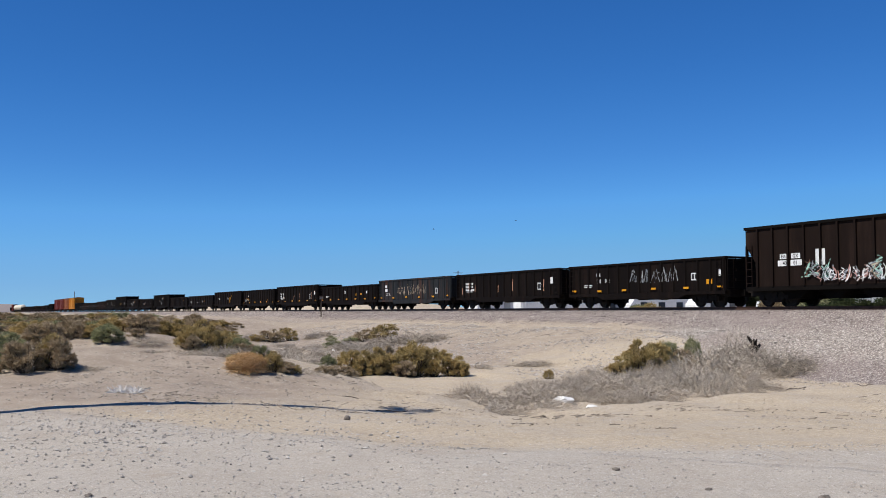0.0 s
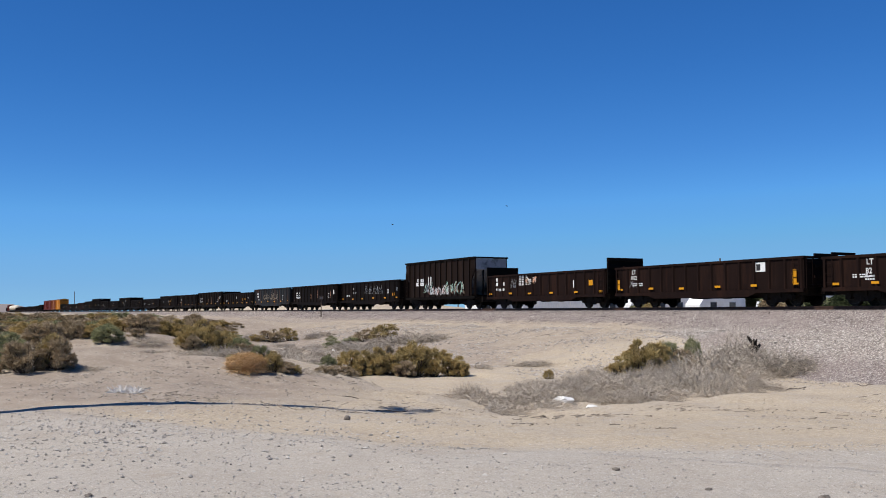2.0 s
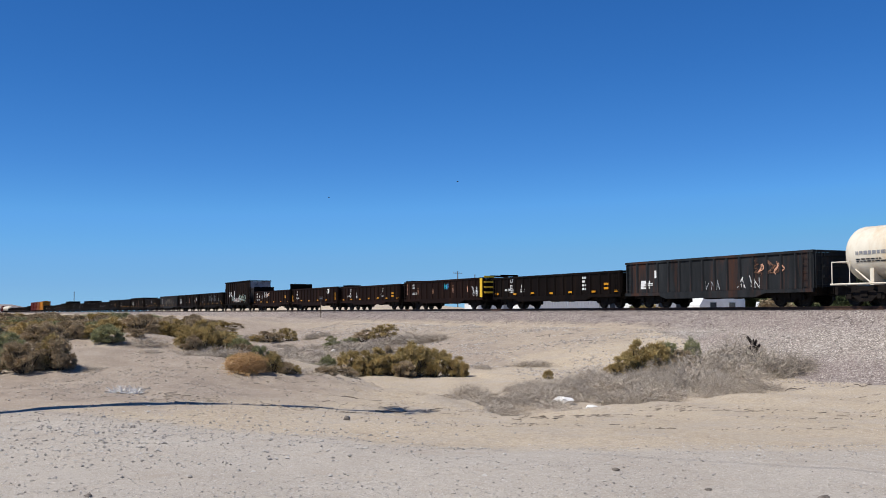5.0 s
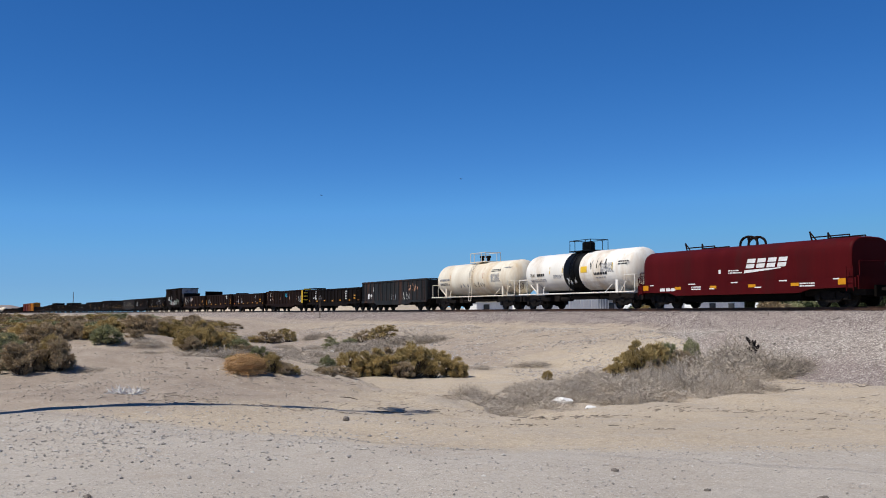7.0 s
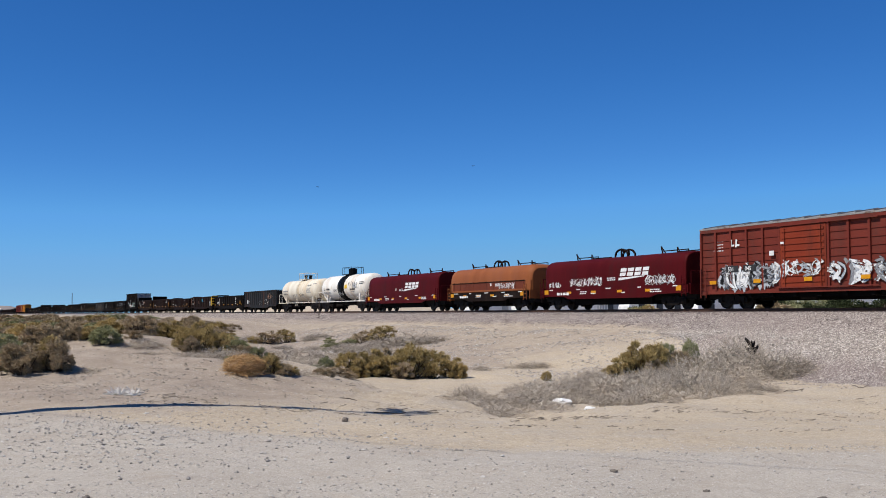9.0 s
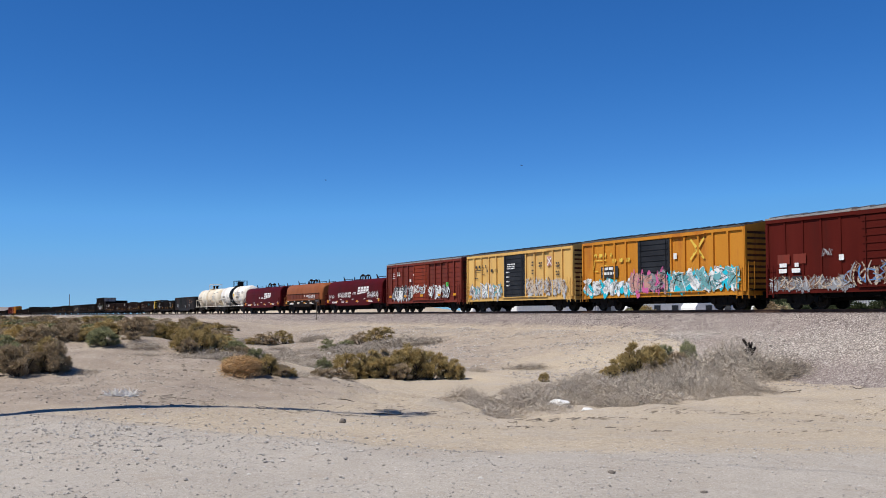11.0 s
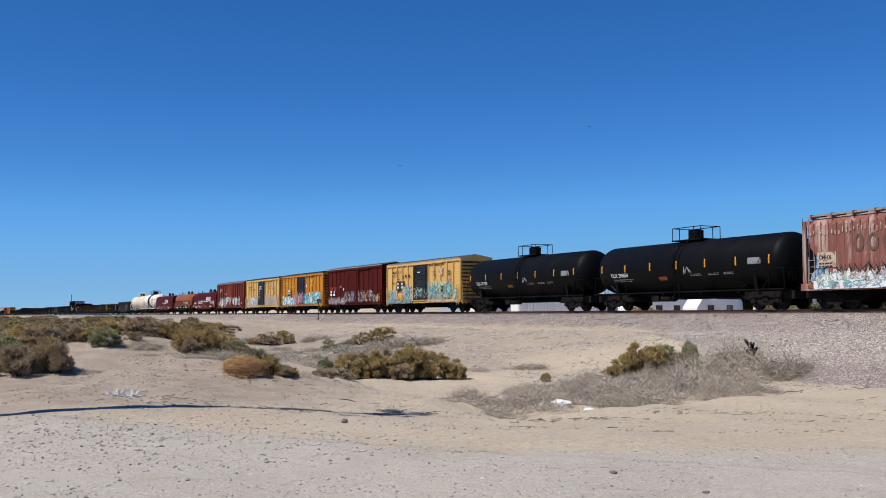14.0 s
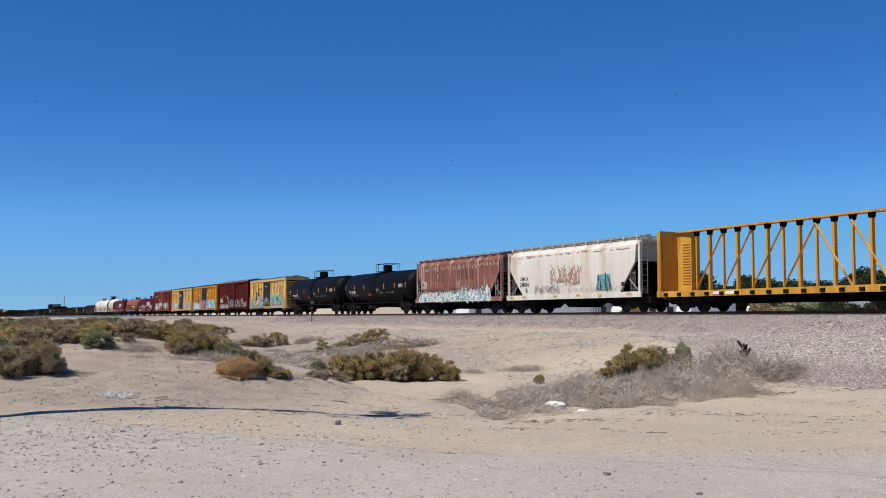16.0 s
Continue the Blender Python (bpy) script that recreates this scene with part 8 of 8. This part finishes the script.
for i in range(46):
    y = rr.uniform(92, 190)
    x = y * rr.uniform(0.17, 0.47)
    if ACROSS.x * x + ACROSS.y * y - TRACK > 14:
        w = rr.uniform(1.8, 3.8)
        shrub(rr.choice(("brown", "green", "deep", "olive")), x, y, w, w * 0.55, "dusty scrub bush beyond the tracks")
# bushes that half hide the trailers, and a belt of trees behind them
for i in range(18):
    y = rt.uniform(94, 103)
    k = 0.315 + 0.125 * i / 17 + rt.uniform(-0.004, 0.004)
    shrub(rt.choice(("green", "deep", "deep", "deep")), k * y, y, rt.uniform(2.2, 3.8), rt.uniform(1.7, 2.5), "dusty green bush beyond the tracks", single=True)
for i in range(22):
    y = rt.uniform(138, 172)
    tree(y * (0.235 + 0.2 * i / 21 + rt.uniform(-0.006, 0.006)), y, rt.uniform(8.0, 10.6))
build_far_scrub()


# poles and wires
def utility_pole(x, y, h, arm=True, label="weathered wooden utility pole with crossarm", turn=0.0):
    e = placed("utility_pole", x, y, turn, label, "utility pole", "utility poles")
    bm = bmesh.new()
    add_rod(bm, (0, 0, -0.3), (0, 0, h), 0.16, 10, 0.11)
    part("post", bm, pole_wood, e)
    if arm:
        part("crossarm", box(-1.2, 1.2, -0.06, 0.06, h - 0.6, h - 0.48), pole_wood, e)
        for u in (-1.1, -0.5, 0.5, 1.1):
            bm = bmesh.new()
            add_rod(bm, (u, 0, h - 0.48), (u, 0, h - 0.32), 0.045, 8)
            part("insulator", bm, grey_metal, e)
    return e


def wire(a, b, sag, rad=0.012, label="black overhead wire between poles"):
    bm = bmesh.new()
    pts = []
    for i in range(13):
        t = i / 12
        pts.append((a[0] + (b[0] - a[0]) * t, a[1] + (b[1] - a[1]) * t, a[2] + (b[2] - a[2]) * t - sag * 4 * t * (1 - t)))
    add_path(bm, pts, rad, 4)
    return tagged(new("overhead_wire", mesh_of("overhead_wire", bm, wire_black)), label, "wire", "overhead wires")


for k, y, h, arm in ((0.0145, 260, 11.0, True), (0.031, 270, 10.5, False), (-0.3545, 420, 9.0, False), (0.267, 150, 8.4, False)):
    utility_pole(k * y, y, h, arm, "weathered wooden utility pole with crossarm" if arm else "plain wooden pole beyond the tracks", 15)
for kk in ((0.25, 7.0), (0.25, 6.4)):
    wire((0.245 * 165, 165, kk[1]), (0.52 * 120, 120, kk[1] - 0.4), 0.3, 0.02)
utility_pole(0.245 * 165, 165, 7.2, False, "plain wooden pole beyond the tracks")
utility_pole(0.52 * 120, 120, 7.0, False, "plain wooden pole beyond the tracks")

# marker sign by the line
v = at_track(108, -3.4)
sg = placed("track_sign", v.x, v.y, 20, "small dark trackside sign on a thin post", "sign")
bm = bmesh.new()
add_rod(bm, (0, 0, -0.2), (0, 0, 2.35), 0.05, 6)
part("post", bm, pole_wood, sg)
part("board", box(-0.22, 0.22, -0.06, -0.03, 1.95, 2.35), pole_wood, sg)
part("mark", box(-0.16, 0.16, -0.066, -0.058, 2.08, 2.16), grey_metal, sg)


# fan palm beside the road, whose shadow lies over the sand
def palm(x, y, h):
    r = random.Random(2)
    e = placed("fan_palm", x, y, 0, "tall fan palm beside the dirt road", "palm tree")
    bm = bmesh.new()
    for i in range(8):
        add_rod(bm, (0.05 * math.sin(i * 0.6), 0, h * i / 8 - 0.1), (0.05 * math.sin((i + 1) * 0.6), 0, h * (i + 1) / 8), 0.2 - 0.005 * i, 12, 0.195 - 0.005 * i)
    part("trunk", bm, pole_wood, e)
    top = Vector((0, 0, h))
    for i in range(20):
        a = r.uniform(0, 2 * math.pi)
        el = r.uniform(-0.7, 1.2)
        d = Vector((math.cos(a) * math.cos(el), math.sin(a) * math.cos(el), math.sin(el)))
        vs, fs = [], []
        hub = top + d * r.uniform(0.25, 0.4)
        blade(vs, fs, top, d, (hub - top).length, 0.03, r)
        for k in range(14):
            w = (d + Vector((r.gauss(0, 0.5), r.gauss(0, 0.5), r.gauss(-0.15, 0.4)))).normalized()
            blade(vs, fs, hub, w, r.uniform(0.2, 0.34), 0.045, r)
        me = bpy.data.meshes.new("frond")
        me.from_pydata(vs, [], fs)
        me.materials.append(GREEN)
        o = new("frond", me)
        o.parent = e


palm(-7.55, 15.1, 10.2)
utility_pole(-24.0, 19.3, 8.4, False, "wooden utility pole beside the dirt road")
utility_pole(8.0, 3.2, 8.4, False, "wooden utility pole beside the dirt road")
wire((-24.0, 19.3, 8.2), (8.0, 3.2, 8.2), 0.35, 0.01)


# far hills
def hills():
    rock_mat = surface("far_hills", (0.20, 0.17, 0.16), (0.30, 0.26, 0.24), 0.004, 0.95, bump=0.0)
    vs, fs = [], []
    n = 160
    for i in range(n + 1):
        a = radians(-150 + 300 * i / n)
        x, y = 3300 * math.sin(a), 3300 * math.cos(a)
        h = 14 + 16 * abs(noise.noise((i * 0.13, 0.0, 1.0))) + 5 * noise.noise((i * 0.6, 2.0, 1.0)) + (8 if a < -0.38 else -13)
        vs += [(x, y, -5), (x * 1.04, y * 1.04, max(1.0, h)), (x * 1.2, y * 1.2, -5)]
    for i in range(n):
        for k in range(2):
            j = i * 3 + k
            fs.append((j, j + 1, j + 4, j + 3))
    me = bpy.data.meshes.new("far_hills")
    me.from_pydata(vs, [], fs)
    me.materials.append(rock_mat)
    tagged(new("far_hills", me), "low bare hills on the far horizon", "hills", kind="structure")


hills()


# ---- birds ----
bird_dark = surface("bird_feathers", (0.012, 0.011, 0.010), (0.03, 0.027, 0.024), 20, 0.8)


def bird():
    e = new("bird")
    tagged(e, "dark soaring bird high in the sky", "bird", "birds in the sky")
    bm = bmesh.new()
    add_lathe(bm, [(-0.2, 0.01), (-0.14, 0.04), (0.0, 0.055), (0.12, 0.04), (0.17, 0.035), (0.22, 0.008)], 10)
    part("body", bm, bird_dark, e, smooth=True)
    bm = bmesh.new()
    add_prism(bm, [(-0.34, -0.01), (-0.18, -0.015), (-0.18, 0.015), (-0.34, 0.0)], "y", -0.05, 0.05)
    part("tail", bm, bird_dark, e)
    for s in (-1, 1):
        bm = bmesh.new()
        pts = [(0.08, 0.04), (0.11, 0.25), (0.03, 0.52), (-0.06, 0.5), (-0.1, 0.25), (-0.09, 0.04)]
        lo = [bm.verts.new((u, s * w, 0.02 + 0.28 * w * w)) for u, w in pts]
        hi = [bm.verts.new((u, s * w, 0.035 + 0.28 * w * w)) for u, w in pts]
        bm.faces.new(lo)
        bm.faces.new(hi[::-1])
        for i in range(6):
            j = (i + 1) % 6
            bm.faces.new((lo[j], lo[i], hi[i], hi[j]))
        bmesh.ops.recalc_face_normals(bm, faces=bm.faces[:])
        part("wing", bm, bird_dark, e)
    for c in e.children:
        c.data.transform(Matrix.Scale(0.65, 4))
    return e


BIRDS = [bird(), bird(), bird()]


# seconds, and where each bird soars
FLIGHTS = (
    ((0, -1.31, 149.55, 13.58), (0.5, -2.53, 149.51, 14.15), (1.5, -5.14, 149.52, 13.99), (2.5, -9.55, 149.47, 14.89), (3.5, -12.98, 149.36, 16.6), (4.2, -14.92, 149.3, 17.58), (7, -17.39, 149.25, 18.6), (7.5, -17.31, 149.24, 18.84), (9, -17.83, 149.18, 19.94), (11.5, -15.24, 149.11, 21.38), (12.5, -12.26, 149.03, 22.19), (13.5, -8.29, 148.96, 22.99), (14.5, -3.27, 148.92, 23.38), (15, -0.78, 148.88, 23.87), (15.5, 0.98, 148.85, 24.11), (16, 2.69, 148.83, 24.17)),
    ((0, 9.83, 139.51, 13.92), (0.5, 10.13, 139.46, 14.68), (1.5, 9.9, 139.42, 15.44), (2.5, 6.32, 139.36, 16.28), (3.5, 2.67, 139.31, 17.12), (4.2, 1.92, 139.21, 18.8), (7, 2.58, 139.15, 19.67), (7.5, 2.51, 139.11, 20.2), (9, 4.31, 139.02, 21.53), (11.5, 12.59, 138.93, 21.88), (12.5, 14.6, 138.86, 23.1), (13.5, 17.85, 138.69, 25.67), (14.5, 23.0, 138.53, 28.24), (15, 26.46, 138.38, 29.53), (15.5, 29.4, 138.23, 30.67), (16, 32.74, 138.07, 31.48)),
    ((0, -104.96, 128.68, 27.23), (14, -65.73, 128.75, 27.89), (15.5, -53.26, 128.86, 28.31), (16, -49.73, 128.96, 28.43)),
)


def motions():
    """The train rolls by at one steady speed, the birds soar."""
    for car, mid in TRAIN:
        rows = []
        for t in range(0, 17, 2):
            v = at_track(mid + SPEED * t, 0.0, RAIL)
            rows.append((t, pose(v.x, v.y, v.z, 0, 0, TURN)))
        walk(car, rows)
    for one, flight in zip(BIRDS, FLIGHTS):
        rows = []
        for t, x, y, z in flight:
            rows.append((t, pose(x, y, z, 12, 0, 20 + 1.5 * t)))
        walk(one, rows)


motions()
